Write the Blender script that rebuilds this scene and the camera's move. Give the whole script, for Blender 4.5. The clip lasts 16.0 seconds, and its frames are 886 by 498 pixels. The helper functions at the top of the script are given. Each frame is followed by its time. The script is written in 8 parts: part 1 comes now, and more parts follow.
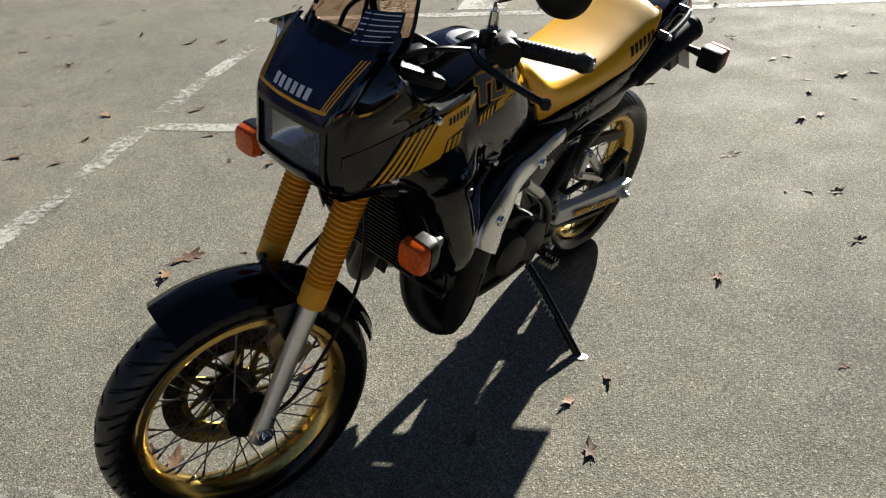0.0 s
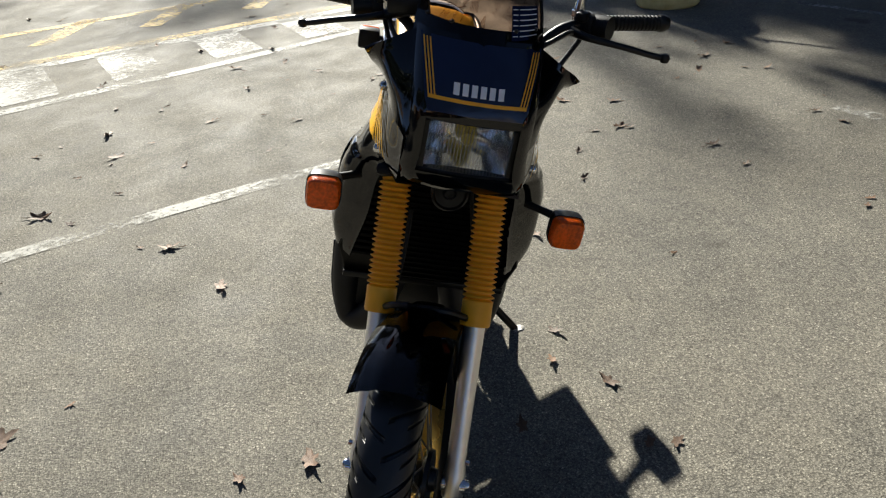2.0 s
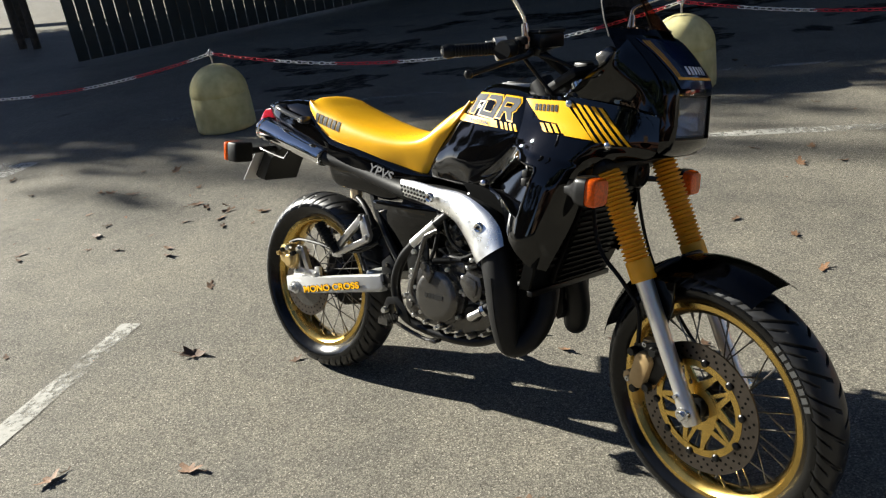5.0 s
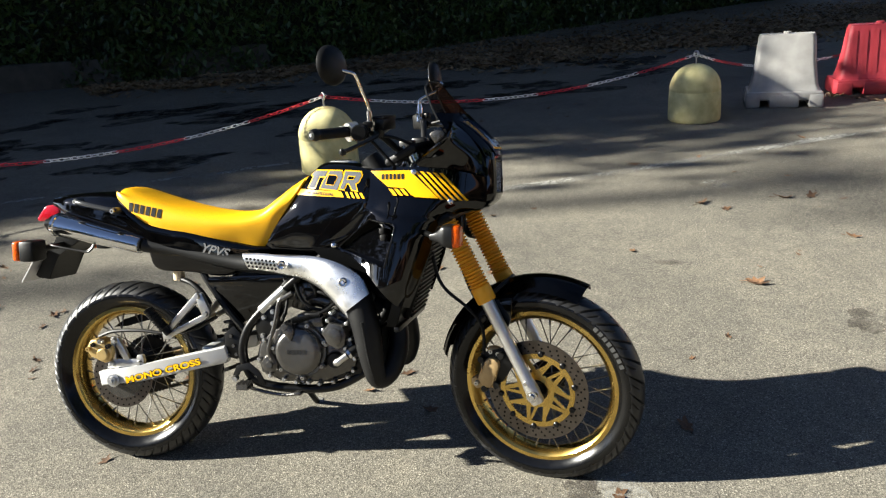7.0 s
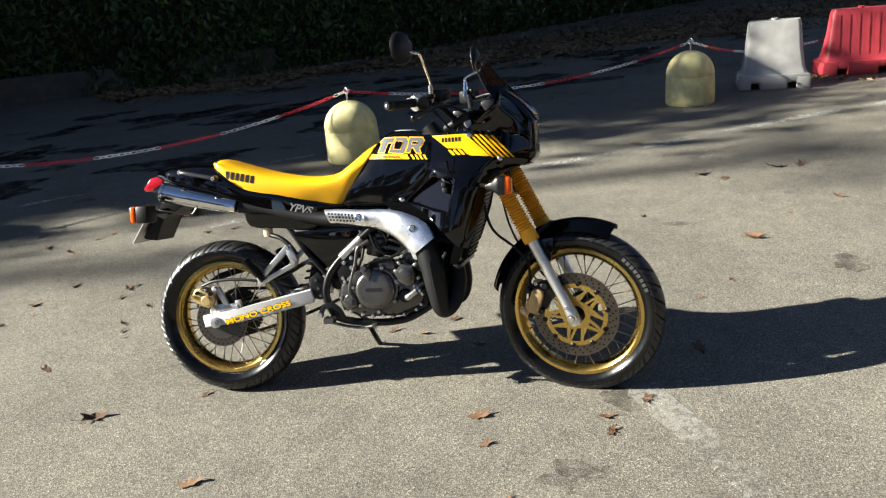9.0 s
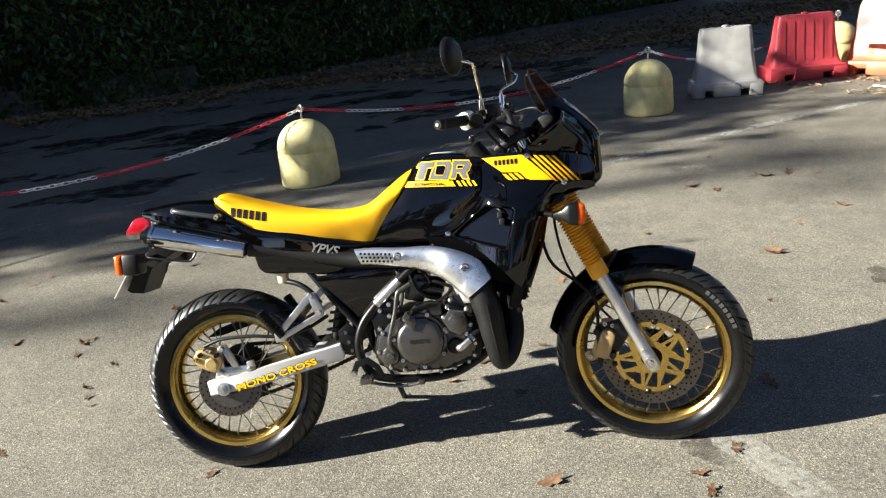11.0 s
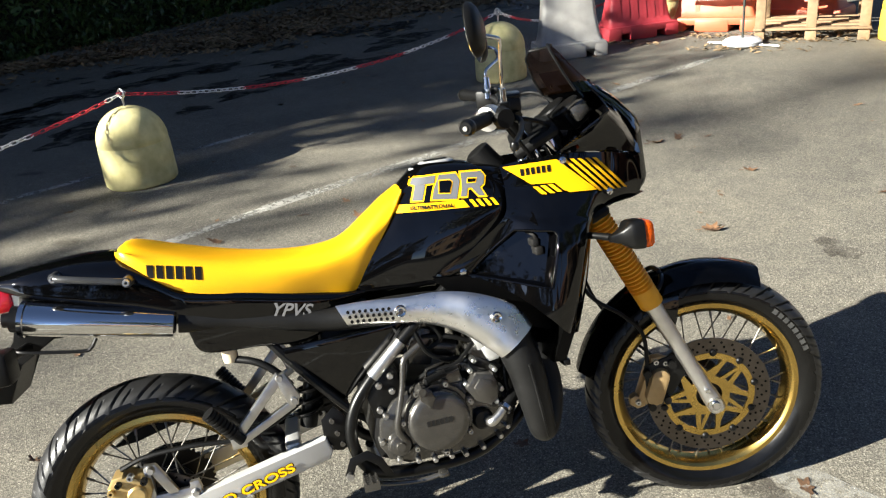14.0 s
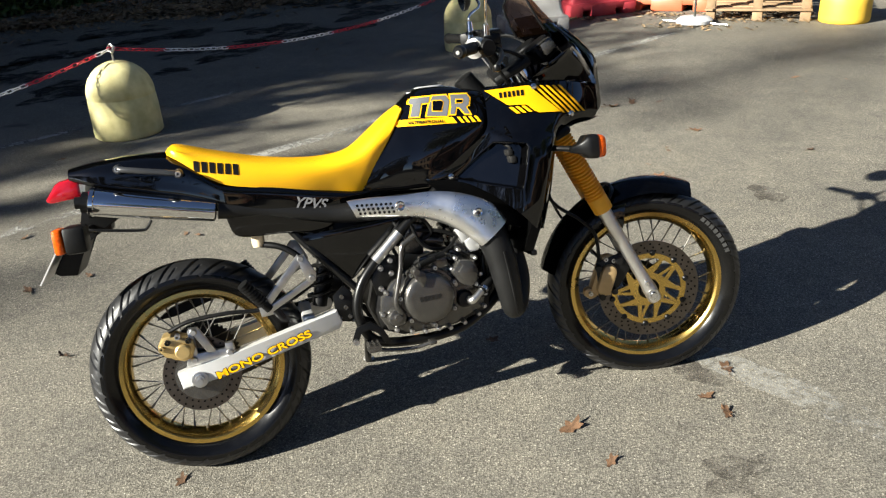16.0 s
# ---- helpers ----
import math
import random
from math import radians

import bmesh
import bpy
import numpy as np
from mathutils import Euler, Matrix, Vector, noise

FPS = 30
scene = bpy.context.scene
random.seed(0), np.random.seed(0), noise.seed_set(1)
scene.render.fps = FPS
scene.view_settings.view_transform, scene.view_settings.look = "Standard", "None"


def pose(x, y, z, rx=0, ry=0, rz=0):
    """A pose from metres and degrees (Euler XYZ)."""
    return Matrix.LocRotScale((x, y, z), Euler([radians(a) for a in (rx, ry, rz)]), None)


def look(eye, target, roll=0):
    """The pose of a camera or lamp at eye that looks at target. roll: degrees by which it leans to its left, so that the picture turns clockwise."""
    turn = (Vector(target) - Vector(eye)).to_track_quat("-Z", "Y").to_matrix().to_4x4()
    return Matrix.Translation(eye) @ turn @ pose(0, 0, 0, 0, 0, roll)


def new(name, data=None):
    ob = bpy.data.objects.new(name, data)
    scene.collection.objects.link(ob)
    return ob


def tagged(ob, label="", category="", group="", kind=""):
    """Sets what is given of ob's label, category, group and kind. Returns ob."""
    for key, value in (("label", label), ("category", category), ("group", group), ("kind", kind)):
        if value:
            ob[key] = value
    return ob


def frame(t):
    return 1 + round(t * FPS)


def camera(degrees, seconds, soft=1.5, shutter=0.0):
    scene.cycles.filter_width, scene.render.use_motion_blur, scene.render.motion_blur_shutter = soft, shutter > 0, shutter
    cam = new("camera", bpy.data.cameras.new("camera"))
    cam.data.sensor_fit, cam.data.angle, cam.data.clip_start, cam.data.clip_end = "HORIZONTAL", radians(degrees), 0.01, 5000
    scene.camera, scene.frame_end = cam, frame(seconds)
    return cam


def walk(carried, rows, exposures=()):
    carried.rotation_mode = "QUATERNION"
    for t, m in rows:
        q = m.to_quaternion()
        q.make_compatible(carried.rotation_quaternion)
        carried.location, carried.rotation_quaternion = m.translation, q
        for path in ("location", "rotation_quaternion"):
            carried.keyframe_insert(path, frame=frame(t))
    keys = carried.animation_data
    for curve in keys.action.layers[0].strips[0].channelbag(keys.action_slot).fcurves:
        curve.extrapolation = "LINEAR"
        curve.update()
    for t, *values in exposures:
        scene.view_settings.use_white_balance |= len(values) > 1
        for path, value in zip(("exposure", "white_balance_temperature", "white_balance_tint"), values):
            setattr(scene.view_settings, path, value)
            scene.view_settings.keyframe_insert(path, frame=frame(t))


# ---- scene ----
cam = camera(58.3, 16.0, soft=1.25)
PATH = [
    (0, (0.101, 0.135, 1.453), (0.066, 1.863, 0.447), -5.2),
    (0.5, (-0.254, 0.183, 1.437), (-0.027, 1.895, 0.428), -5.2),
    (1, (-0.571, 0.212, 1.456), (-0.015, 1.863, 0.473), -4.6),
    (1.5, (-0.798, 0.391, 1.445), (0.076, 1.908, 0.477), -4.6),
    (2, (-1.115, 0.568, 1.452), (0.063, 1.862, 0.483), -5.3),
    (2.5, (-1.405, 0.763, 1.455), (0.038, 1.765, 0.499), -5.6),
    (3, (-1.548, 0.983, 1.442), (0.064, 1.754, 0.543), -5.1),
    (3.5, (-1.819, 1.209, 1.441), (-0.102, 1.773, 0.585), -4.6),
    (4, (-1.965, 1.462, 1.437), (-0.194, 1.843, 0.59), -5.4),
    (4.2, (-1.971, 1.589, 1.421), (-0.179, 1.911, 0.596), -5.6),
    (6.3, (-2.014, 2.663, 1.497), (-0.269, 2.074, 0.716), -7.3),
    (6.5, (-2.027, 2.742, 1.501), (-0.319, 2.022, 0.75), -5.8),
    (7, (-2.144, 2.905, 1.566), (-0.537, 1.931, 0.882), -4.0),
    (7.5, (-2.3, 3.008, 1.567), (-0.691, 2.025, 0.9), -4.5),
    (8, (-2.443, 3.119, 1.581), (-0.816, 2.183, 0.891), -5.1),
    (8.5, (-2.486, 3.243, 1.586), (-0.863, 2.296, 0.902), -5.5),
    (8.7, (-2.487, 3.313, 1.578), (-0.871, 2.351, 0.896), -5.6),
    (10.8, (-1.929, 3.453, 1.563), (-0.418, 2.324, 0.898), -6.9),
    (11, (-1.844, 3.482, 1.554), (-0.364, 2.315, 0.886), -6.1),
    (11.5, (-1.699, 3.538, 1.558), (-0.283, 2.298, 0.883), -4.2),
    (12, (-1.576, 3.516, 1.538), (-0.183, 2.26, 0.845), -3.4),
    (12.5, (-1.407, 3.394, 1.542), (-0.019, 2.138, 0.838), -3.3),
    (13, (-1.247, 3.324, 1.541), (0.089, 2.047, 0.777), -4.2),
    (13.5, (-1.051, 3.313, 1.537), (0.161, 1.933, 0.745), -5.3),
    (14, (-0.954, 3.362, 1.551), (0.141, 1.89, 0.754), -5.8),
    (14.5, (-0.967, 3.453, 1.554), (0.069, 1.94, 0.756), -4.6),
    (15, (-1.047, 3.611, 1.548), (-0.02, 2.094, 0.746), -3.4),
    (15.5, (-1.096, 3.725, 1.542), (-0.073, 2.211, 0.732), -3.3),
    (16, (-1.136, 3.796, 1.53), (-0.136, 2.284, 0.685), -3.7),
]
walk(cam, [(t, look(eye, target, roll)) for t, eye, target, roll in PATH], exposures=[(0, 1.47), (2.5, 1.45), (4.2, 1.43), (6.5, 1.98), (9, 2.0), (11, 2.10), (12.5, 2.11), (14, 2.07), (16, 1.84)])


# ---- light ----
SUN_FROM = Vector((0.51, 0.86, 0.485)).normalized()
sun_data = bpy.data.lights.new("sun", "SUN")
sun_data.energy, sun_data.angle, sun_data.color = 5.0, radians(0.55), (1.0, 0.975, 0.87)
sun = new("sun", sun_data)
sun.matrix_world = look(SUN_FROM * 40, (0, 0, 0))
world = bpy.data.worlds.new("sky")
scene.world = world
world.use_nodes = True
wn = world.node_tree
sky = wn.nodes.new("ShaderNodeTexSky")
sky.sky_type, sky.sun_disc = "NISHITA", False
sky.air_density, sky.dust_density, sky.ozone_density = 0.32, 0.15, 1.0
sky.sun_elevation = math.asin(SUN_FROM.z)
sky.sun_rotation = math.atan2(SUN_FROM.x, SUN_FROM.y)
wn.links.new(sky.outputs[0], wn.nodes["Background"].inputs[0])
wn.nodes["Background"].inputs[1].default_value = 0.066


# ---- materials ----
def mat(name, color, rough=0.5, metal=0.0, vary=0.0, scale=40.0, bump=0.0, bump_scale=200.0, coat=0.0, second=None, spec=0.5, rough_vary=0.0, per_object=0.0):
    """A principled material with noise at two scales in colour, roughness and relief."""
    m = bpy.data.materials.new(name)
    m.use_nodes = True
    t = m.node_tree
    b = t.nodes["Principled BSDF"]
    b.inputs["Base Color"].default_value = (*color, 1)
    b.inputs["Roughness"].default_value = rough
    b.inputs["Metallic"].default_value = metal
    b.inputs["Specular IOR Level"].default_value = spec
    if coat:
        b.inputs["Coat Weight"].default_value = coat
        b.inputs["Coat Roughness"].default_value = 0.03
    co = t.nodes.new("ShaderNodeTexCoord").outputs["Object"]
    if vary:
        n = t.nodes.new("ShaderNodeTexNoise")
        n.inputs["Scale"].default_value = scale
        n.inputs["Detail"].default_value = 8
        t.links.new(co, n.inputs["Vector"])
        big = t.nodes.new("ShaderNodeTexNoise")
        big.inputs["Scale"].default_value = scale * 0.12
        big.inputs["Detail"].default_value = 4
        t.links.new(co, big.inputs["Vector"])
        add = t.nodes.new("ShaderNodeMath")
        add.operation = "MULTIPLY_ADD"
        t.links.new(n.outputs[0], add.inputs[0])
        add.inputs[1].default_value = 0.5
        half = t.nodes.new("ShaderNodeMath")
        half.operation = "MULTIPLY"
        half.inputs[1].default_value = 0.5
        t.links.new(big.outputs[0], half.inputs[0])
        t.links.new(half.outputs[0], add.inputs[2])
        r = t.nodes.new("ShaderNodeValToRGB")
        lo = [max(0, c * (1 - vary)) for c in color]
        hi = [min(1, c * (1 + vary)) for c in color] if second is None else second
        r.color_ramp.elements[0].position, r.color_ramp.elements[1].position = 0.36, 0.64
        r.color_ramp.elements[0].color, r.color_ramp.elements[1].color = (*lo, 1), (*hi, 1)
        t.links.new(add.outputs[0], r.inputs[0])
        out = r.outputs[0]
        if per_object:
            oi = t.nodes.new("ShaderNodeObjectInfo")
            hs = t.nodes.new("ShaderNodeHueSaturation")
            mr = t.nodes.new("ShaderNodeMapRange")
            mr.inputs[3].default_value, mr.inputs[4].default_value = 1 - per_object, 1 + per_object
            t.links.new(oi.outputs["Random"], mr.inputs[0])
            t.links.new(mr.outputs[0], hs.inputs["Value"])
            t.links.new(out, hs.inputs["Color"])
            out = hs.outputs[0]
        t.links.new(out, b.inputs["Base Color"])
        if rough_vary:
            rr = t.nodes.new("ShaderNodeMapRange")
            rr.inputs[1].default_value, rr.inputs[2].default_value = 0.35, 0.65
            rr.inputs[3].default_value, rr.inputs[4].default_value = max(0.02, rough - rough_vary), min(1, rough + rough_vary)
            t.links.new(add.outputs[0], rr.inputs[0])
            t.links.new(rr.outputs[0], b.inputs["Roughness"])
    if bump:
        n2 = t.nodes.new("ShaderNodeTexNoise")
        n2.inputs["Scale"].default_value = bump_scale
        n2.inputs["Detail"].default_value = 6
        t.links.new(co, n2.inputs["Vector"])
        bu = t.nodes.new("ShaderNodeBump")
        bu.inputs["Strength"].default_value = bump
        bu.inputs["Distance"].default_value = 0.002
        t.links.new(n2.outputs[0], bu.inputs["Height"])
        t.links.new(bu.outputs[0], b.inputs["Normal"])
    return m


def asphalt():
    """Worn asphalt: pale stone chips in a grey binder, broad stains and patches, fine relief."""
    m = bpy.data.materials.new("asphalt")
    m.use_nodes = True
    t = m.node_tree
    b = t.nodes["Principled BSDF"]
    N = t.nodes.new
    co = N("ShaderNodeTexCoord").outputs["Object"]

    def noise_at(scale, detail=6, rough=0.6):
        n = N("ShaderNodeTexNoise")
        n.inputs["Scale"].default_value, n.inputs["Detail"].default_value, n.inputs["Roughness"].default_value = scale, detail, rough
        t.links.new(co, n.inputs["Vector"])
        return n.outputs[0]

    def ramp(src, stops):
        r = N("ShaderNodeValToRGB")
        while len(r.color_ramp.elements) < len(stops):
            r.color_ramp.elements.new(0.5)
        for e, (p, c) in zip(r.color_ramp.elements, stops):
            e.position, e.color = p, (*c, 1)
        t.links.new(src, r.inputs[0])
        return r.outputs[0]

    def mix(kind, fac, a, c):
        x = N("ShaderNodeMix")
        x.data_type, x.blend_type = "RGBA", kind
        if isinstance(fac, float):
            x.inputs[0].default_value = fac
        else:
            t.links.new(fac, x.inputs[0])
        for s, v in ((6, a), (7, c)):
            if isinstance(v, tuple):
                x.inputs[s].default_value = (*v, 1)
            else:
                t.links.new(v, x.inputs[s])
        return x.outputs[2]

    vor = N("ShaderNodeTexVoronoi")
    vor.inputs["Scale"].default_value = 215
    t.links.new(co, vor.inputs["Vector"])
    chips = ramp(vor.outputs["Color"], [(0.0, (0.100, 0.094, 0.081)), (0.45, (0.214, 0.201, 0.173)), (0.8, (0.301, 0.283, 0.240)), (0.97, (0.51, 0.485, 0.413))])
    binder = ramp(vor.outputs["Distance"], [(0.25, (1, 1, 1)), (0.62, (0.62, 0.62, 0.62))])
    base = mix("MULTIPLY", 1.0, chips, binder)
    fine = ramp(noise_at(420, 3), [(0.3, (0.72, 0.72, 0.72)), (0.7, (1.22, 1.21, 1.18))])
    base = mix("MULTIPLY", 1.0, base, fine)
    broad = ramp(noise_at(0.9, 7, 0.62), [(0.34, (0.80, 0.80, 0.80)), (0.55, (1.0, 0.99, 0.97)), (0.72, (1.14, 1.12, 1.07))])
    base = mix("MULTIPLY", 1.0, base, broad)
    mid = ramp(noise_at(7, 5), [(0.3, (0.88, 0.88, 0.89)), (0.7, (1.09, 1.08, 1.06))])
    base = mix("MULTIPLY", 1.0, base, mid)
    spots = ramp(noise_at(2.6, 2, 0.4), [(0.70, (1, 1, 1)), (0.76, (0.62, 0.61, 0.60))])
    base = mix("MULTIPLY", 1.0, base, spots)
    t.links.new(base, b.inputs["Base Color"])
    t.links.new(ramp(noise_at(3, 4), [(0.3, (0.72,) * 3), (0.7, (0.9,) * 3)]), b.inputs["Roughness"])
    b.inputs["Specular IOR Level"].default_value = 0.12
    bu = N("ShaderNodeBump")
    bu.inputs["Strength"].default_value, bu.inputs["Distance"].default_value = 0.42, 0.003
    t.links.new(vor.outputs["Distance"], bu.inputs["Height"])
    bu2 = N("ShaderNodeBump")
    bu2.inputs["Strength"].default_value, bu2.inputs["Distance"].default_value = 0.5, 0.002
    t.links.new(noise_at(300, 5), bu2.inputs["Height"])
    t.links.new(bu.outputs[0], bu2.inputs["Normal"])
    t.links.new(bu2.outputs[0], b.inputs["Normal"])
    return m


def road_paint(name, color, wear, cover=0.8):
    """Thermoplastic paint rubbed through to the asphalt in flakes."""
    m = mat(name, color, 0.75, vary=0.18, scale=30, bump=0.4, bump_scale=260)
    t = m.node_tree
    b = t.nodes["Principled BSDF"]
    co = t.nodes.new("ShaderNodeTexCoord").outputs["Object"]
    n = t.nodes.new("ShaderNodeTexNoise")
    n.inputs["Scale"].default_value, n.inputs["Detail"].default_value, n.inputs["Roughness"].default_value = 26, 9, 0.72
    t.links.new(co, n.inputs["Vector"])
    n2 = t.nodes.new("ShaderNodeTexNoise")
    n2.inputs["Scale"].default_value, n2.inputs["Detail"].default_value = 2.2, 3
    t.links.new(co, n2.inputs["Vector"])
    a = t.nodes.new("ShaderNodeMath")
    a.operation = "MULTIPLY_ADD"
    t.links.new(n2.outputs[0], a.inputs[0])
    a.inputs[1].default_value = 0.8
    t.links.new(n.outputs[0], a.inputs[2])
    r = t.nodes.new("ShaderNodeValToRGB")
    r.color_ramp.elements[0].position, r.color_ramp.elements[1].position = wear - 0.10, wear + 0.12
    r.color_ramp.elements[1].color = (cover, cover, cover, 1)
    t.links.new(a.outputs[0], r.inputs[0])
    t.links.new(r.outputs[0], b.inputs["Alpha"])
    return m


M_ASPHALT = asphalt()
M_LINE = road_paint("white_road_paint", (0.42, 0.41, 0.37), 0.84, 0.72)
M_LINE_LONG = road_paint("scuffed_white_paint", (0.42, 0.41, 0.37), 0.86, 0.6)
M_LINE_BRIGHT = road_paint("fresh_white_paint", (0.56, 0.545, 0.50), 0.84, 0.62)
M_LINE_WORN = road_paint("worn_white_paint", (0.44, 0.43, 0.39), 0.92, 0.7)
M_LINE_FAINT = road_paint("faint_white_paint", (0.42, 0.41, 0.37), 0.95, 0.36)
M_YELLOW_LINE = road_paint("yellow_road_paint", (0.62, 0.42, 0.10), 0.88)
M_CONCRETE = mat("yellow_painted_concrete", (0.66, 0.58, 0.25), 0.8, vary=0.16, scale=14, bump=0.5, bump_scale=90, second=(0.80, 0.72, 0.36))
M_CONCRETE_DEEP = mat("bright_yellow_plastic", (0.80, 0.50, 0.05), 0.55, vary=0.1, scale=10)
M_STEEL = mat("galvanised_steel", (0.55, 0.55, 0.55), 0.35, 1.0, vary=0.15, scale=60)
M_CHAIN_W = mat("white_plastic_chain", (0.78, 0.77, 0.76), 0.45, vary=0.08, scale=30)
M_CHAIN_R = mat("red_plastic_chain", (0.55, 0.03, 0.05), 0.45, vary=0.12, scale=30)
M_BAR_W = mat("white_plastic", (0.34, 0.33, 0.315), 0.5, vary=0.2, scale=8, bump=0.1)
M_BAR_R = mat("faded_red_plastic", (0.46, 0.045, 0.06), 0.5, vary=0.14, scale=8, bump=0.1)
M_BAR_O = mat("orange_plastic", (0.52, 0.115, 0.05), 0.5, vary=0.12, scale=8, bump=0.1)
M_WOOD = mat("raw_pallet_wood", (0.27, 0.18, 0.10), 0.8, vary=0.3, scale=18, bump=0.4, bump_scale=60, per_object=0.2)
M_LEAF = mat("dry_brown_leaf", (0.135, 0.072, 0.036), 0.7, vary=0.45, scale=60, bump=0.3, per_object=0.45)
M_LITTER = mat("leaf_litter", (0.22, 0.15, 0.08), 0.8, vary=0.6, scale=9)
M_HEDGE = mat("hedge_leaf", (0.024, 0.044, 0.012), 0.5, vary=0.5, scale=3)
M_IVY = mat("glossy_hedge_leaf", (0.046, 0.082, 0.018), 0.36, vary=0.6, scale=2.2)
M_HEDGE_SHADE = mat("hedge_inner_shade", (0.015, 0.018, 0.008), 0.9, vary=0.3, scale=5)
M_BARK = mat("bark", (0.10, 0.075, 0.05), 0.9, vary=0.4, scale=12, bump=0.8, bump_scale=40)
M_WALL = mat("old_concrete", (0.075, 0.07, 0.055), 0.9, vary=0.3, scale=6, bump=0.5, bump_scale=60)
M_GATE = mat("dark_painted_metal", (0.03, 0.035, 0.03), 0.5, vary=0.2, scale=8)
M_PLASTER_PALE = mat("grey_plaster", (0.22, 0.20, 0.18), 0.9, vary=0.12, scale=3, bump=0.3)
M_BRICK = mat("brown_brick", (0.20, 0.085, 0.05), 0.9, vary=0.25, scale=5, bump=0.4, bump_scale=30)
M_PLASTER = mat("ochre_plaster", (0.26, 0.17, 0.10), 0.9, vary=0.15, scale=3, bump=0.3)
M_SILVER_BAG = mat("grey_sand_bag", (0.52, 0.53, 0.54), 0.5, vary=0.15, scale=14, bump=0.4, bump_scale=30)
M_PAPER = mat("white_sheet", (0.68, 0.66, 0.66), 0.6, vary=0.04, scale=6)


# ---- builders ----
def ob_of(name, bm, material, parent=None, label="", smooth=True, angle=40):
    """Link a bmesh as one mesh object, smooth but for its sharp edges."""
    bmesh.ops.recalc_face_normals(bm, faces=bm.faces)
    if smooth:
        for f in bm.faces:
            f.smooth = True
        lim = radians(angle)
        for e in bm.edges:
            if len(e.link_faces) == 2 and e.calc_face_angle(0) > lim:
                e.smooth = False
    me = bpy.data.meshes.new(name)
    bm.to_mesh(me)
    bm.free()
    me.materials.append(material)
    ob = new(name, me)
    ob.parent = parent
    if label:
        ob["label"] = label
    return ob


def part(name, bm, material, parent, label="", smooth=True, angle=40):
    return ob_of(name, bm, material, parent, label, smooth, angle)


def share(name, ob, parent, m=None):
    """Another object on the same mesh."""
    o = new(name, ob.data)
    o.parent = parent
    if m is not None:
        o.matrix_basis = m
    return o


def box(bm, lo, hi, bevel=0.0, m=None, segs=2):
    """A bevelled box between two corners."""
    lo, hi = Vector(lo), Vector(hi)
    got = bmesh.ops.create_cube(bm, size=1)["verts"]
    for v in got:
        v.co = Vector([lo[i] + (v.co[i] + 0.5) * (hi[i] - lo[i]) for i in range(3)])
    if bevel:
        edges = list({e for v in got for e in v.link_edges})
        r = bmesh.ops.bevel(bm, geom=edges, offset=bevel, segments=segs, affect="EDGES", profile=0.5)
        got = list({v for f in r["faces"] for v in f.verts} | {v for v in got if v.is_valid})
    if m is not None:
        bmesh.ops.transform(bm, matrix=m, verts=[v for v in got if v.is_valid])
    return [v for v in got if v.is_valid]


def rings(bm, loops, closed=True, cap=True):
    """Skin a row of point loops."""
    made = [[bm.verts.new(p) for p in loop] for loop in loops]
    n = len(made[0])
    for a, b in zip(made, made[1:]):
        for i in range(n if closed else n - 1):
            j = (i + 1) % n
            try:
                bm.faces.new((a[i], a[j], b[j], b[i]))
            except ValueError:
                pass
    if cap and closed:
        for loop in (made[0], made[-1]):
            try:
                bm.faces.new(loop)
            except ValueError:
                pass
    return made


def spline(points, n):
    """n points along a Catmull-Rom curve through the given ones."""
    p = [Vector(q) for q in points]
    p = [2 * p[0] - p[1]] + p + [2 * p[-1] - p[-2]]
    out = []
    segs = len(p) - 3
    for k in range(n):
        u = k / (n - 1) * segs
        i = min(int(u), segs - 1)
        t = u - i
        a, b, c, d = p[i:i + 4]
        out.append(0.5 * ((2 * b) + (c - a) * t + (2 * a - 5 * b + 4 * c - d) * t * t + (3 * b - a - 3 * c + d) * t ** 3))
    return out


def tube(bm, points, radius, n=24, sides=12, smooth=True, flat=1.0):
    """A pipe along a curve; radius is one number or one for each given point."""
    path = spline(points, n) if smooth else [Vector(q) for q in points]
    n = len(path)
    rad = [radius] * n if isinstance(radius, (int, float)) else [v.x for v in spline([(r, 0, 0) for r in radius], n)]
    up = Vector((0, 1, 0.01)).normalized()
    loops = []
    for k, c in enumerate(path):
        d = (path[min(k + 1, n - 1)] - path[max(k - 1, 0)]).normalized()
        side = d.cross(up)
        if side.length < 0.05:
            side = d.cross(Vector((1, 0, 0)))
        side.normalize()
        other = side.cross(d).normalized()
        loops.append([c + rad[k] * (math.cos(a) * side + flat * math.sin(a) * other) for a in [2 * math.pi * i / sides for i in range(sides)]])
    rings(bm, loops)


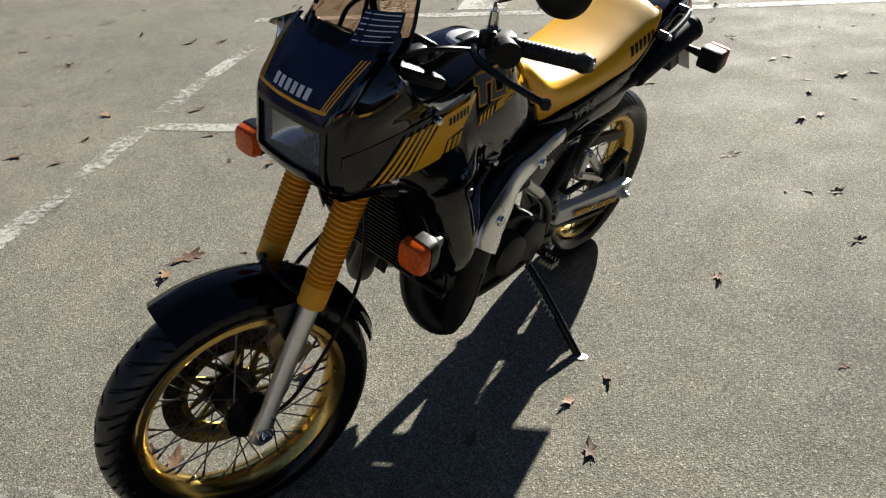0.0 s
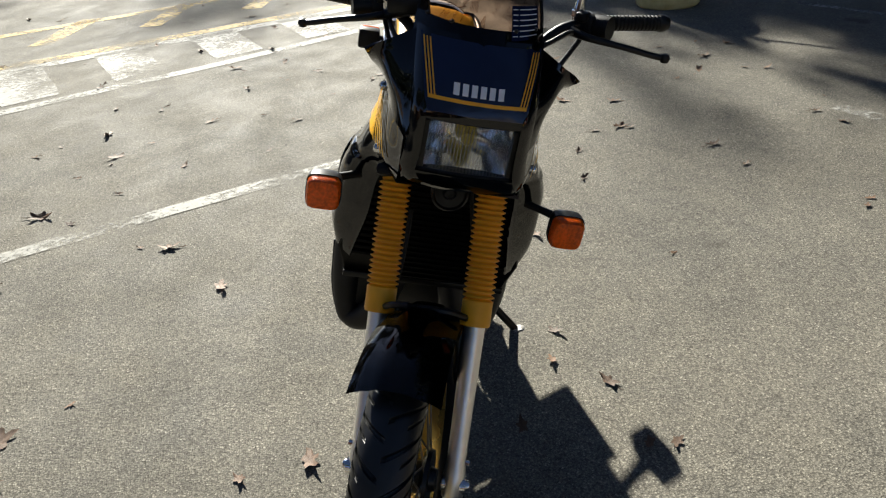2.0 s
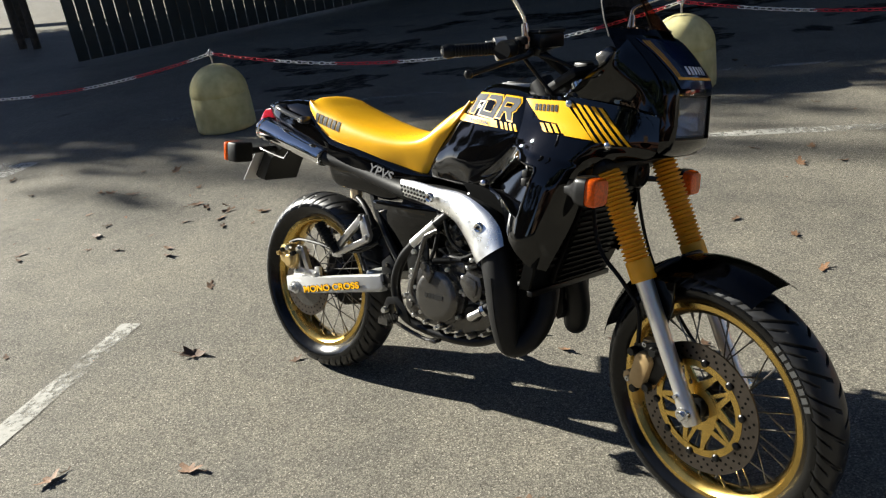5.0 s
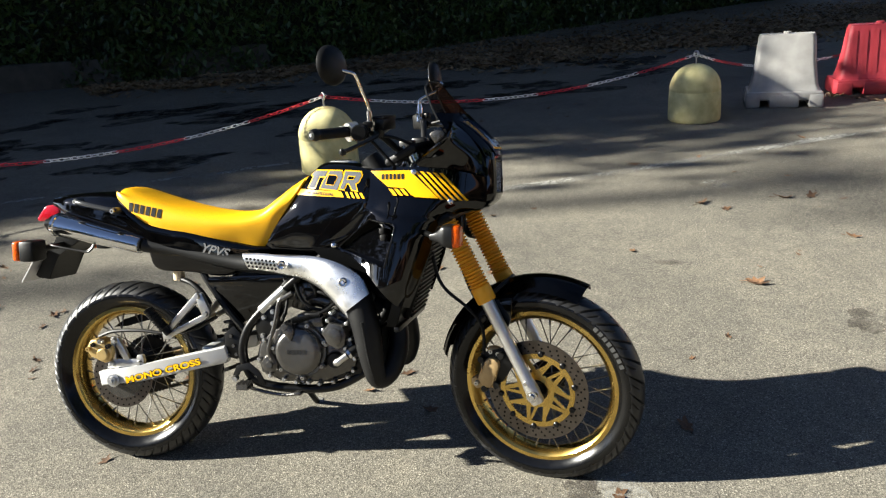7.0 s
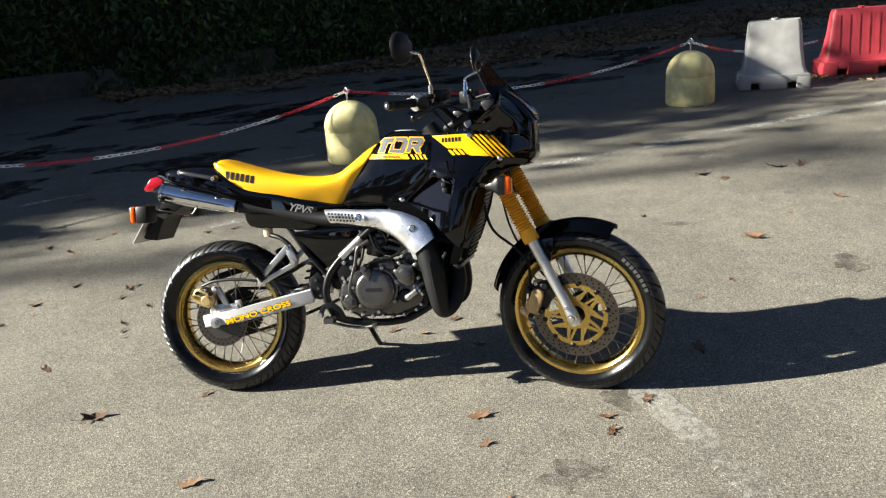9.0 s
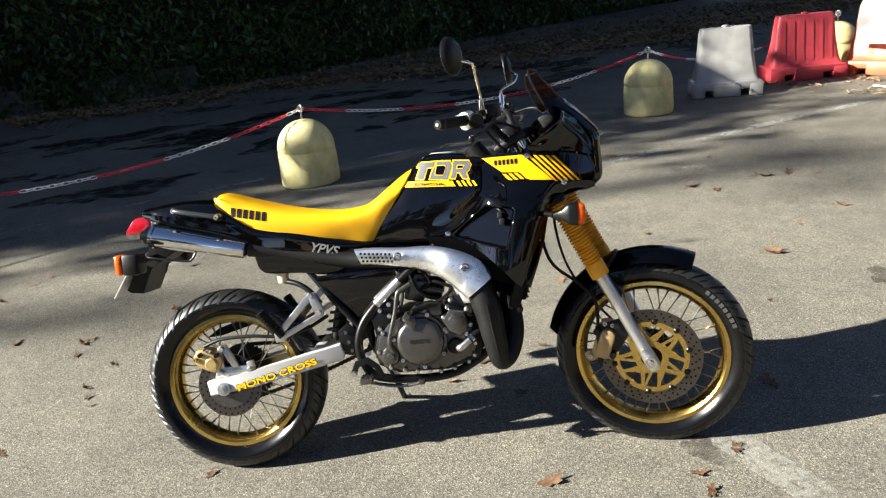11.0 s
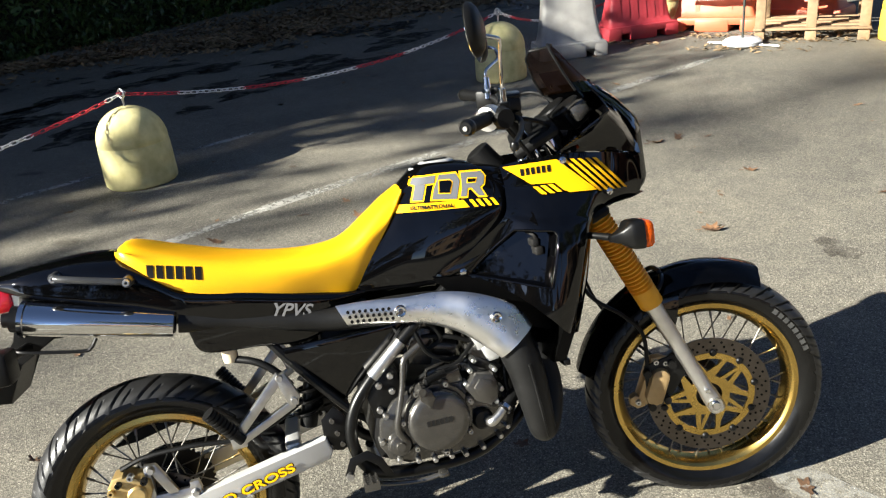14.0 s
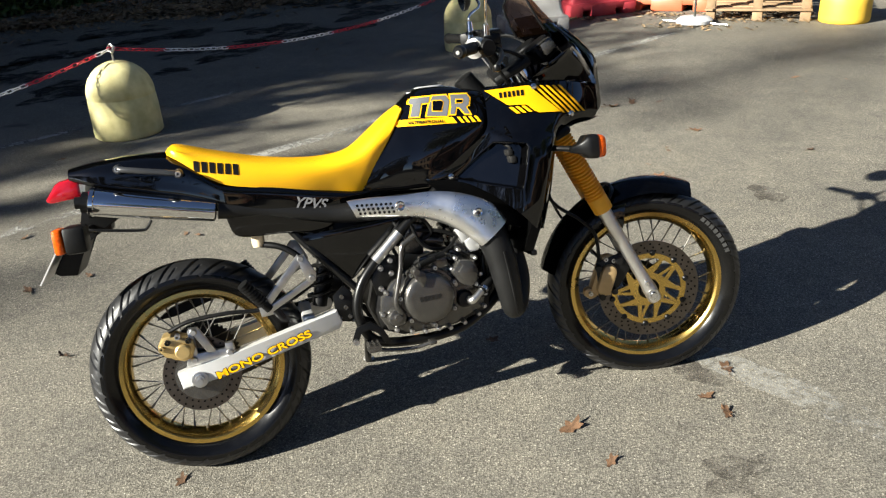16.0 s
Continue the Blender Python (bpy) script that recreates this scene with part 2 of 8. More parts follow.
def lathe(bm, profile, centre, axis="Y", n=48, m=None, start=0.0, sweep=360.0, closed_profile=False):
    """Turn a profile of (radius, along) round an axis through centre."""
    c = Vector(centre)
    full = abs(sweep - 360) < 0.01
    count = n if full else n + 1
    loops = []
    for i in range(count):
        a = radians(start + sweep * i / n)
        ca, sa = math.cos(a), math.sin(a)
        loop = []
        for r, h in profile:
            p = {"Y": Vector((r * ca, h, r * sa)), "Z": Vector((r * ca, r * sa, h)), "X": Vector((h, r * ca, r * sa))}[axis]
            p = c + p
            loop.append(m @ p if m else p)
        loops.append(loop)
    if full:
        loops.append(loops[0])
    made = [[bm.verts.new(p) for p in loop] for loop in (loops[:-1] if full else loops)]
    k = len(profile)
    pairs = list(zip(made, made[1:] + ([made[0]] if full else [])))
    for a, b in pairs:
        for i in range(k if closed_profile else k - 1):
            j = (i + 1) % k
            vs = (a[i], a[j], b[j], b[i])
            if (vs[0].co - vs[3].co).length < 1e-6 and (vs[1].co - vs[2].co).length < 1e-6:
                continue
            bm.faces.new(vs)
    bmesh.ops.remove_doubles(bm, verts=[v for loop in made for v in loop], dist=1e-6)


def prism(bm, outline, y0, y1, bevel=0.0, m=None):
    """A plate cut to an (x, z) outline between two depths."""
    a = [bm.verts.new((x, y0, z)) for x, z in outline]
    b = [bm.verts.new((x, y1, z)) for x, z in outline]
    f1 = bm.faces.new(a)
    f2 = bm.faces.new(list(reversed(b)))
    n = len(a)
    for i in range(n):
        bm.faces.new((a[i], b[i], b[(i + 1) % n], a[(i + 1) % n]))
    vs = a + b
    if bevel:
        r = bmesh.ops.bevel(bm, geom=list(f1.edges) + list(f2.edges), offset=bevel, segments=2, affect="EDGES", profile=0.5)
        vs = list({v for f in r["faces"] for v in f.verts} | {v for v in vs if v.is_valid})
    if m is not None:
        bmesh.ops.transform(bm, matrix=m, verts=[v for v in vs if v.is_valid])


# ---- ground ----
def ground_sheet():
    bm = bmesh.new()
    bmesh.ops.create_grid(bm, x_segments=60, y_segments=60, size=60)
    for v in bm.verts:
        v.co.z = 0.0
    return tagged(ob_of("ground", bm, M_ASPHALT, smooth=False), "worn grey asphalt of a car park with pale stone chips", "ground", kind="structure")


ground_sheet()


def stripe(points, width, material, label, category="road marking", z=0.0035):
    """A painted band along a line on the ground, with slightly ragged sides."""
    bm = bmesh.new()
    rng = random.Random(int(points[0][0] * 1000 + points[-1][1] * 77))
    pts = [Vector((x, y, z)) for x, y in points]
    left, right = [], []
    for a, b in zip(pts, pts[1:]):
        n = max(2, int((b - a).length / 0.08))
        d = (b - a).normalized()
        s = Vector((-d.y, d.x, 0))
        for k in range(n + (b is pts[-1])):
            c = a + (b - a) * k / n
            left.append(c + s * (width / 2 + rng.uniform(-0.006, 0.006)))
            right.append(c - s * (width / 2 + rng.uniform(-0.006, 0.006)))
    rings(bm, [left, right], closed=False)
    return tagged(ob_of("painted_line", bm, material, smooth=False), label, category, kind="structure")


stripe([(-1.45, 4.17), (1.0, 3.49)], 0.10, M_LINE, "white painted bay line on the asphalt")
stripe([(-1.02, 6.2), (-1.39, 4.85), (-1.64, 3.5), (-1.95, 2.0)], 0.12, M_LINE_WORN, "worn flaking white line on the asphalt")
stripe([(-0.60, 1.41), (-1.35, 1.62)], 0.13, M_LINE_FAINT, "short worn white bay line beside the front wheel")
stripe([(2.86, 1.95), (2.50, 0.42)], 0.09, M_LINE_WORN, "worn white line running past the bollards")
stripe([(2.50, 0.42), (2.46, 0.25), (2.09, -0.94), (1.62, -2.97), (1.25, -4.25)], 0.11, M_LINE_LONG, "long white line running past the bollards")
stripe([(5.05, 4.6), (4.76, 2.5), (4.60, 1.69), (4.42, 1.02), (3.9, -0.9)], 0.07, M_LINE_WORN, "thin faint white line beyond the chain")
stripe([(4.46, 1.35), (4.37, 0.98)], 0.09, M_LINE, "short white dash beyond the chain")
stripe([(4.92, 1.2), (4.85, 0.95)], 0.08, M_LINE, "short white dash beyond the chain")
stripe([(1.42, -1.43), (1.20, -1.40)], 0.09, M_LINE_WORN, "short white tick beside the long line")
stripe([(-1.3, 6.36), (1.5, 5.70), (3.5, 5.35)], 0.11, M_LINE, "white edge line of the pedestrian strip")
for k in range(7):
    x = -0.28 + 0.70 * k
    y = 6.19 - 0.22 * x
    stripe([(x, y), (x + 0.22, y + 0.98 - 0.06 * k)], 0.36, M_LINE_WORN if k % 3 == 2 else M_LINE_BRIGHT, "white bar of the pedestrian strip")
stripe([(-2.2, 7.97), (-0.5, 7.42), (2.0, 6.56), (4.0, 5.92)], 0.14, M_LINE_BRIGHT, "white edge line of the pedestrian strip")
stripe([(-2.2, 8.14), (-0.5, 7.59), (2.0, 6.73), (4.0, 6.09)], 0.15, M_YELLOW_LINE, "worn yellow line along the pedestrian strip")
for k in range(6):
    x = -1.5 + 0.85 * k
    stripe([(x, 8.02 - 0.34 * x), (x + 0.72, 8.62 - 0.34 * x)], 0.2, M_YELLOW_LINE, "worn yellow diagonal hatch on the asphalt")
stripe([(-2.2, 9.48), (1.0, 8.40), (3.4, 7.62)], 0.14, M_YELLOW_LINE, "worn yellow line along the hatching")


def blotch(name, x, y, r, material, label, seed, long=1.0, turn=0.0, z=0.002):
    """A flat irregular patch on the ground."""
    rng = random.Random(seed)
    bm = bmesh.new()
    ph = [rng.uniform(0, 6.28) for _ in range(4)]
    pts = []
    for k in range(40):
        a = 2 * math.pi * k / 40
        q = r * (1 + 0.24 * math.sin(2 * a + ph[0]) + 0.20 * math.sin(3 * a + ph[1]) + 0.14 * math.sin(5 * a + ph[2]) + 0.10 * math.sin(9 * a + ph[3]))
        px, py = q * long * math.cos(a), q * math.sin(a)
        pts.append((x + px * math.cos(turn) - py * math.sin(turn), y + px * math.sin(turn) + py * math.cos(turn), z))
    bm.faces.new([bm.verts.new(p) for p in pts])
    return tagged(ob_of(name, bm, material, smooth=False), label, "stain", kind="structure")


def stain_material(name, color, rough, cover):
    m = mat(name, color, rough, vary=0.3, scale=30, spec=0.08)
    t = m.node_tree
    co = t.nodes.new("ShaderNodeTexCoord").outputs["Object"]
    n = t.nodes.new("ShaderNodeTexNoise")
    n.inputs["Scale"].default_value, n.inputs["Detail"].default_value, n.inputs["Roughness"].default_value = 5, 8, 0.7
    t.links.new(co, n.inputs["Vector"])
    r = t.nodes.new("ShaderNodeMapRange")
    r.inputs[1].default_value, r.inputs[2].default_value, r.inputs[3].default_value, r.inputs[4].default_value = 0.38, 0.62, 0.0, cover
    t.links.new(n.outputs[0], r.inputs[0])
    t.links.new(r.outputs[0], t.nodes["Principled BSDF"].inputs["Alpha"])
    return m


M_OIL = stain_material("oil_stain", (0.08, 0.07, 0.06), 0.85, 0.65)
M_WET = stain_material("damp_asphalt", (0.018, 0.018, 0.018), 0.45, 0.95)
for k, (x, y, r, lo) in enumerate(((-0.605, 1.53, 0.055, 1.3), (-0.86, 2.0, 0.06, 1.2), (-0.84, 1.94, 0.06, 1.5), (-0.47, -0.18, 0.07, 1.6))):
    blotch("oil_stain", x, y, r, M_OIL, "dark oil stain soaked into the asphalt", 40 + k, lo, k * 0.7)
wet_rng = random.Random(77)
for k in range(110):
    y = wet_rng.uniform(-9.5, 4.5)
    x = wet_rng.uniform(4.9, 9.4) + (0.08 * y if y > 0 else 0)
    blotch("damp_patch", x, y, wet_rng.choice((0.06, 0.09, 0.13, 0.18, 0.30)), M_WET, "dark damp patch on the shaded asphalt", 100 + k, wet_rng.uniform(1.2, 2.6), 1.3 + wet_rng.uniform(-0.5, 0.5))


# ---- bollards, chain, barriers ----
def bollard(x, y, hook=True, deep=False):
    root = new("bollard")
    root.location = (x, y, 0)
    bm = bmesh.new()
    prof = [(0.0, 0.0), (0.225, 0.0), (0.236, 0.012), (0.238, 0.05), (0.236, 0.18), (0.232, 0.268), (0.226, 0.276), (0.226, 0.282), (0.231, 0.29)]
    prof += [(0.231 * math.cos(radians(a)), 0.29 + 0.228 * math.sin(radians(a))) for a in range(8, 91, 8)] + [(0.0, 0.518)]
    lathe(bm, prof, (0, 0, 0), "Z", 48)
    body = part("body", bm, M_CONCRETE_DEEP if deep else M_CONCRETE, root, angle=50)
    if hook:
        bm = bmesh.new()
        lathe(bm, [(0.0, 0.5), (0.008, 0.5), (0.008, 0.575), (0.0, 0.578)], (0, 0, 0), "Z", 12)
        ring = [(0.028 * math.cos(a), 0, 0.602 + 0.028 * math.sin(a)) for a in [2 * math.pi * i / 20 for i in range(21)]]
        tube(bm, ring, 0.007, n=40, sides=8)
        part("eye_bolt", bm, M_STEEL, root, "galvanised eye bolt")
    return tagged(root, "bright yellow plastic-topped bollard on the asphalt" if deep else "domed concrete bollard painted pale yellow", "bollard", "bollards along the car park")


BOLLARDS = [(2.46, -5.95), (2.90, -3.0), (3.79, 0.33), (4.44, 3.86), (5.18, 7.40), (5.92, 10.94)]
for x, y in BOLLARDS:
    bollard(x, y)
bollard(-0.15, -5.22, hook=False, deep=True)


def chain_link_mesh(name, material):
    bm = bmesh.new()
    path = []
    for i in range(21):
        a = 2 * math.pi * i / 20
        path.append((0.018 * math.cos(a) + (0.011 if math.cos(a) > 0 else -0.011), 0, 0.0118 * math.sin(a)))
    tube(bm, path, 0.0036, n=21, sides=6, smooth=False)
    me = bpy.data.meshes.new(name)
    for f in bm.faces:
        f.smooth = True
    bm.to_mesh(me)
    bm.free()
    me.materials.append(material)
    return me


LINK_W, LINK_R = chain_link_mesh("white_link", M_CHAIN_W), chain_link_mesh("red_link", M_CHAIN_R)


def chain(stops, sag, first_red=0):
    """A hanging plastic chain of links in red and white lengths, from stop to stop; each link is one part."""
    root = new("plastic_chain")
    start = Vector(stops[0])
    root.location = start
    k = 0
    for a, b in zip(stops, stops[1:]):
        a, b = Vector(a), Vector(b)
        n = int((b - a).length * 1.03 / 0.046)
        for i in range(n + 1):
            u = i / n
            p = a - start + (b - a) * u - Vector((0, 0, sag * 4 * u * (1 - u)))
            d = ((b - a) - Vector((0, 0, sag * 4 * (1 - 2 * u)))).normalized()
            red = ((k + first_red) // 11) % 2
            o = new("link", LINK_R if red else LINK_W)
            o.parent = root
            o.matrix_basis = Matrix.Translation(p) @ d.to_track_quat("X", "Z").to_matrix().to_4x4() @ Matrix.Rotation(radians(45 + 90 * (k % 2)), 4, "X")
            o["label"] = "red plastic link" if red else "white plastic link"
            k += 1
    return tagged(root, "red and white plastic chain hung between the bollards", "chain", "chains between the bollards")


EYES = [(x, y, 0.60) for x, y in BOLLARDS]
chain([EYES[1], (3.10, -4.80, 0.30), EYES[0]], 0.07, 4)
for a, b, sag, off in zip(EYES[1:], EYES[2:], (0.19, 0.22, 0.2, 0.2), (8, 8, 6, 4)):
    chain([a, b], sag, off)


def barrier(name, x, y, turn, length, material, label, high=0.70, deep=0.42, ribs=0):
    """A hollow road barrier: tapering body on a wide foot with cut-outs for forks."""
    root = new(name)
    root.matrix_world = pose(x, y, 0, 0, 0, turn)
    bm = bmesh.new()
    h = length / 2
    loops = []
    for z, kx, ky in ((0.13, 0.97, 0.86), (0.16, 0.90, 0.70), (0.22, 0.86, 0.60), (high * 0.6, 0.79, 0.44), (high - 0.03, 0.73, 0.36), (high, 0.70, 0.32)):
        loop = []
        for cx, cy in ((1, 1), (-1, 1), (-1, -1), (1, -1)):
            for a in range(0, 91, 30):
                q = radians(a + {(1, 1): 0, (-1, 1): 90, (-1, -1): 180, (1, -1): 270}[(cx, cy)])
                r = 0.045
                loop.append((cx * (h * kx - r) + r * math.cos(q), cy * (deep / 2 * ky - r) + r * math.sin(q), z))
        loops.append(loop)
    rings(bm, loops)
    body = part("body", bm, material, root, angle=35)
    bm = bmesh.new()
    for lo, hi in ((-1.0, -0.62), (-0.38, 0.38), (0.62, 1.0)):
        box(bm, (h * lo, -deep / 2, 0), (h * hi, deep / 2, 0.13), 0.018)
    box(bm, (-h * 0.985, -deep / 2 * 0.97, 0.07), (h * 0.985, deep / 2 * 0.97, 0.15), 0.018)
    part("foot", bm, material, root)
    for k in range(ribs):
        bm = bmesh.new()
        u = (k + 0.5) / ribs * 2 - 1
        for side in (1, -1):
            rings(bm, [[(h * 0.72 * u + dx, side * (deep / 2 * ky + 0.004), z) for dx in (-0.022, -0.012, 0.012, 0.022)] for z, ky in ((0.20, 0.62), (high * 0.6, 0.45), (high - 0.05, 0.37))], closed=False)
        part("rib", bm, material, root)
    bm = bmesh.new()
    lathe(bm, [(0.0, 0.0), (0.035, 0.0), (0.035, 0.016), (0.028, 0.02), (0.0, 0.02)], (0, 0, high), "Z", 20)
    part("filler_cap", bm, material, root)
    bm = bmesh.new()
    box(bm, (-0.045, -deep * 0.19 - 0.006, high - 0.11), (0.045, -deep * 0.19 + 0.03, high - 0.07), 0.008)
    part("badge", bm, M_BAR_W, root, "small raised maker's badge")
    return tagged(root, label, "road barrier", "road barriers in a row")


barrier("road_barrier", 2.75, -4.10, 40, 0.70, M_BAR_W, "dirty white plastic road barrier on the asphalt", 0.68, 0.44)
barrier("road_barrier", 2.48, -5.20, 48, 0.82, M_BAR_R, "faded red plastic road barrier with ribbed sides", 0.68, 0.44, ribs=6)
barrier("road_barrier", 1.75, -5.72, 4, 0.95, M_BAR_O, "orange plastic road barrier half covered by a white sheet", 0.74, 0.5, ribs=2)
barrier("road_barrier", 1.05, -6.25, -8, 1.1, M_BAR_O, "orange plastic road barrier behind the pallet", 0.80, 0.5, ribs=3)
bm = bmesh.new()
rings(bm, [[(1.42 + 0.6 * u, y + 0.012 * math.sin(9 * u + z * 8), z) for u in [i / 14 for i in range(15)]] for y, z in ((-5.62, 0.775), (-5.55, 0.77), (-5.50, 0.72), (-5.46, 0.60), (-5.44, 0.47), (-5.43, 0.34))], closed=False)
bmesh.ops.solidify(bm, geom=bm.faces[:], thickness=0.004)
tagged(ob_of("white_sheet", bm, M_PAPER), "white plastic sheet draped over the orange barrier", "sheet")


def pallet(x, y, turn, label):
    root = new("pallet")
    root.matrix_world = pose(x, y, 0, 0, 0, turn)
    rng = random.Random(5)
    for z in (0.10, 0.47):
        for k in range(5):
            bm = bmesh.new()
            yy = -0.36 + 0.18 * k
            box(bm, (-0.52, yy - 0.055, z), (0.52, yy + 0.055, z + 0.022), 0.003)
            part("plank", bm, M_WOOD, root)
    for xx in (-0.46, 0.0, 0.46):
        for yy in (-0.34, 0.34):
            bm = bmesh.new()
            box(bm, (xx - 0.05, yy - 0.05, 0), (xx + 0.05, yy + 0.05, 0.10), 0.003)
            part("block", bm, M_WOOD, root)
            bm = bmesh.new()
            box(bm, (xx - 0.045, yy - 0.03 , 0.122), (xx + 0.045, yy + 0.05, 0.47), 0.003)
            part("post", bm, M_WOOD, root)
    return tagged(root, label, "pallet")


pallet(0.72, -5.45, 10, "stack of raw wooden pallets on the asphalt")

root = new("sign_stand")
root.location = (1.20, -4.74, 0)
bm = bmesh.new()
lathe(bm, [(0, 0.0), (0.15, 0.0), (0.185, 0.02), (0.185, 0.05), (0.15, 0.075), (0.06, 0.08), (0, 0.08)], (0, 0, 0), "Z", 32)
part("weight_bag", bm, M_SILVER_BAG, root, "grey filled weight bag")
bm = bmesh.new()
lathe(bm, [(0, 0.07), (0.012, 0.07), (0.012, 2.0), (0, 2.0)], (0, 0, 0), "Z", 12)
part("pole", bm, M_GATE, root, "thin dark metal pole")
bm = bmesh.new()
tube(bm, [(-0.36, 0.08, 0.02), (0.34, -0.05, 0.02)], 0.012, n=4, sides=8)
part("leg", bm, M_STEEL, root)
tagged(root, "thin pole in a grey weight bag on the asphalt", "sign stand")


# ---- hedge, verge, trees ----
def leaf_cards(bm, centres, size, rng, tilt=1.0):
    """Small folded leaves, two triangles each, thrown at the given places."""
    for c in centres:
        s = size * rng.uniform(0.6, 1.4)
        m = Matrix.Translation(c) @ Euler((rng.uniform(-tilt, tilt), rng.uniform(-tilt, tilt), rng.uniform(0, 6.28))).to_matrix().to_4x4()
        a, b, cc, d = (m @ Vector(p) for p in ((-s, 0, 0), (0, -0.42 * s, 0.12 * s), (s, 0, 0), (0, 0.42 * s, 0.12 * s)))
        v = [bm.verts.new(p) for p in (a, b, cc, d)]
        bm.faces.new(v[:3])
        bm.faces.new((v[0], v[2], v[3]))


def hedge(points, height, depth):
    rng = random.Random(11)
    bm = bmesh.new()
    core = bmesh.new()
    for (xa, ya), (xb, yb) in zip(points, points[1:]):
        a, b = Vector((xa, ya, 0)), Vector((xb, yb, 0))
        L = (b - a).length
        d = (b - a) / L
        s = Vector((d.y, -d.x, 0))
        if s.x > 0:
            s = -s
        cs = []
        for _ in range(int(L * 2600)):
            z = rng.uniform(0, 1) ** 1.15 * height
            u = rng.uniform(-0.3, L + 0.3)
            wob = 0.22 * noise.noise(Vector((u * 0.9 + xa, z * 1.1, 3))) + 0.10 * noise.noise(Vector((u * 3, z * 3, 8)))
            cs.append(a + d * u + s * (wob + rng.uniform(-0.14, 0.06)) + Vector((0, 0, z)))
        leaf_cards(bm, cs, 0.062, rng, 1.3)
        # near-black box behind the leaves stands in for the shade inside the hedge
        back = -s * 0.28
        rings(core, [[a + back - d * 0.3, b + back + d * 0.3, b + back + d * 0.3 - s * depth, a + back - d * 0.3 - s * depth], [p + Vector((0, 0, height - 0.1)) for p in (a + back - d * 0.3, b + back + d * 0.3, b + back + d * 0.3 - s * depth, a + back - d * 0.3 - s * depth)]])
    root = new("hedge")
    tagged(part("leaves", bm, M_IVY, root, smooth=False), kind="stuff")
    part("core", core, M_HEDGE_SHADE, root, smooth=False)
    return tagged(root, "tall dark green leafy hedge in deep shade", "hedge")


hedge([(11.6, -17.0), (11.4, -9.0), (10.9, -4.0), (11.6, 0.2), (13.2, 2.3)], 4.6, 0.9)

bm = bmesh.new()
rings(bm, [[(11.25, -2.0, 0), (11.85, 0.5, 0), (12.7, 2.35, 0), (12.95, 2.2, 0), (12.1, 0.35, 0), (11.5, -2.0, 0)], [(11.25, -2.0, 0.42), (11.85, 0.5, 0.42), (12.7, 2.35, 0.42), (12.95, 2.2, 0.42), (12.1, 0.35, 0.42), (11.5, -2.0, 0.42)]])
tagged(ob_of("retaining_wall", bm, M_WALL, smooth=False), "low stained concrete wall at the foot of the hedge", "wall", kind="structure")

root = new("metal_gate")
for k in range(34):
    bm = bmesh.new()
    x, y = 13.3 - 0.108 * k, 2.4 + 0.144 * k
    box(bm, (-0.012, -0.08, 0.04), (0.012, 0.08, 2.6), 0.004, pose(x, y, 0, 0, 0, 37))
    part("slat", bm, M_GATE, root)
tagged(root, "dark slatted metal gate in shade", "gate", kind="structure")


def lobed_leaf(seed):
    """A dry curled leaf with lobes and a stalk."""
    rng = random.Random(seed)
    bm = bmesh.new()
    n = 22
    c = bm.verts.new((0, 0, 0.006))
    outer = []
    for i in range(n):
        a = 2 * math.pi * i / n
        r = 0.5 * (0.66 + 0.20 * math.cos(5 * a + seed) + rng.uniform(-0.1, 0.1)) * (1.25 if abs(math.cos(a)) > 0.8 else 0.9)
        x, y = r * math.cos(a), 0.75 * r * math.sin(a)
        z = 0.10 + 0.75 * x * x * rng.uniform(0.4, 1.1) + 0.9 * y * y - 0.09 * rng.random()
        outer.append(bm.verts.new((x, y, max(z * 0.7, 0.004))))
    for i in range(n):
        bm.faces.new((c, outer[i], outer[(i + 1) % n]))
    tube(bm, [(-0.42, 0, 0.05), (-0.62, 0.04, 0.02), (-0.8, 0.02, 0.06)], 0.014, n=5, sides=4)
    me = bpy.data.meshes.new("fallen_leaf")
    for f in bm.faces:
        f.smooth = True
    bm.to_mesh(me)
    bm.free()
    me.materials.append(M_LEAF)
    return me


LEAVES = [lobed_leaf(s) for s in range(7)]


FAR_LEAVES = bmesh.new()


def fallen_leaf(x, y, size, turn, k, rng):
    place = pose(x, y, 0.002, rng.uniform(-14, 14), rng.uniform(-14, 14), turn) @ Matrix.Diagonal((size, size, size * rng.uniform(0.6, 1.3), 1))
    # past the markings and the chain the leaves lie too far off to count
    if math.hypot(x - 0.4, y - 2.2) > 4.3:
        t = bmesh.new()
        t.from_mesh(LEAVES[k % len(LEAVES)])
        t.transform(place)
        me = bpy.data.meshes.new("leaf")
        t.to_mesh(me)
        t.free()
        FAR_LEAVES.from_mesh(me)
        bpy.data.meshes.remove(me)
        return
    o = new("fallen_leaf", LEAVES[k % len(LEAVES)])
    o.matrix_world = place
    tagged(o, "dry curled brown leaf lying on the asphalt", "leaf", "fallen leaves on the asphalt")


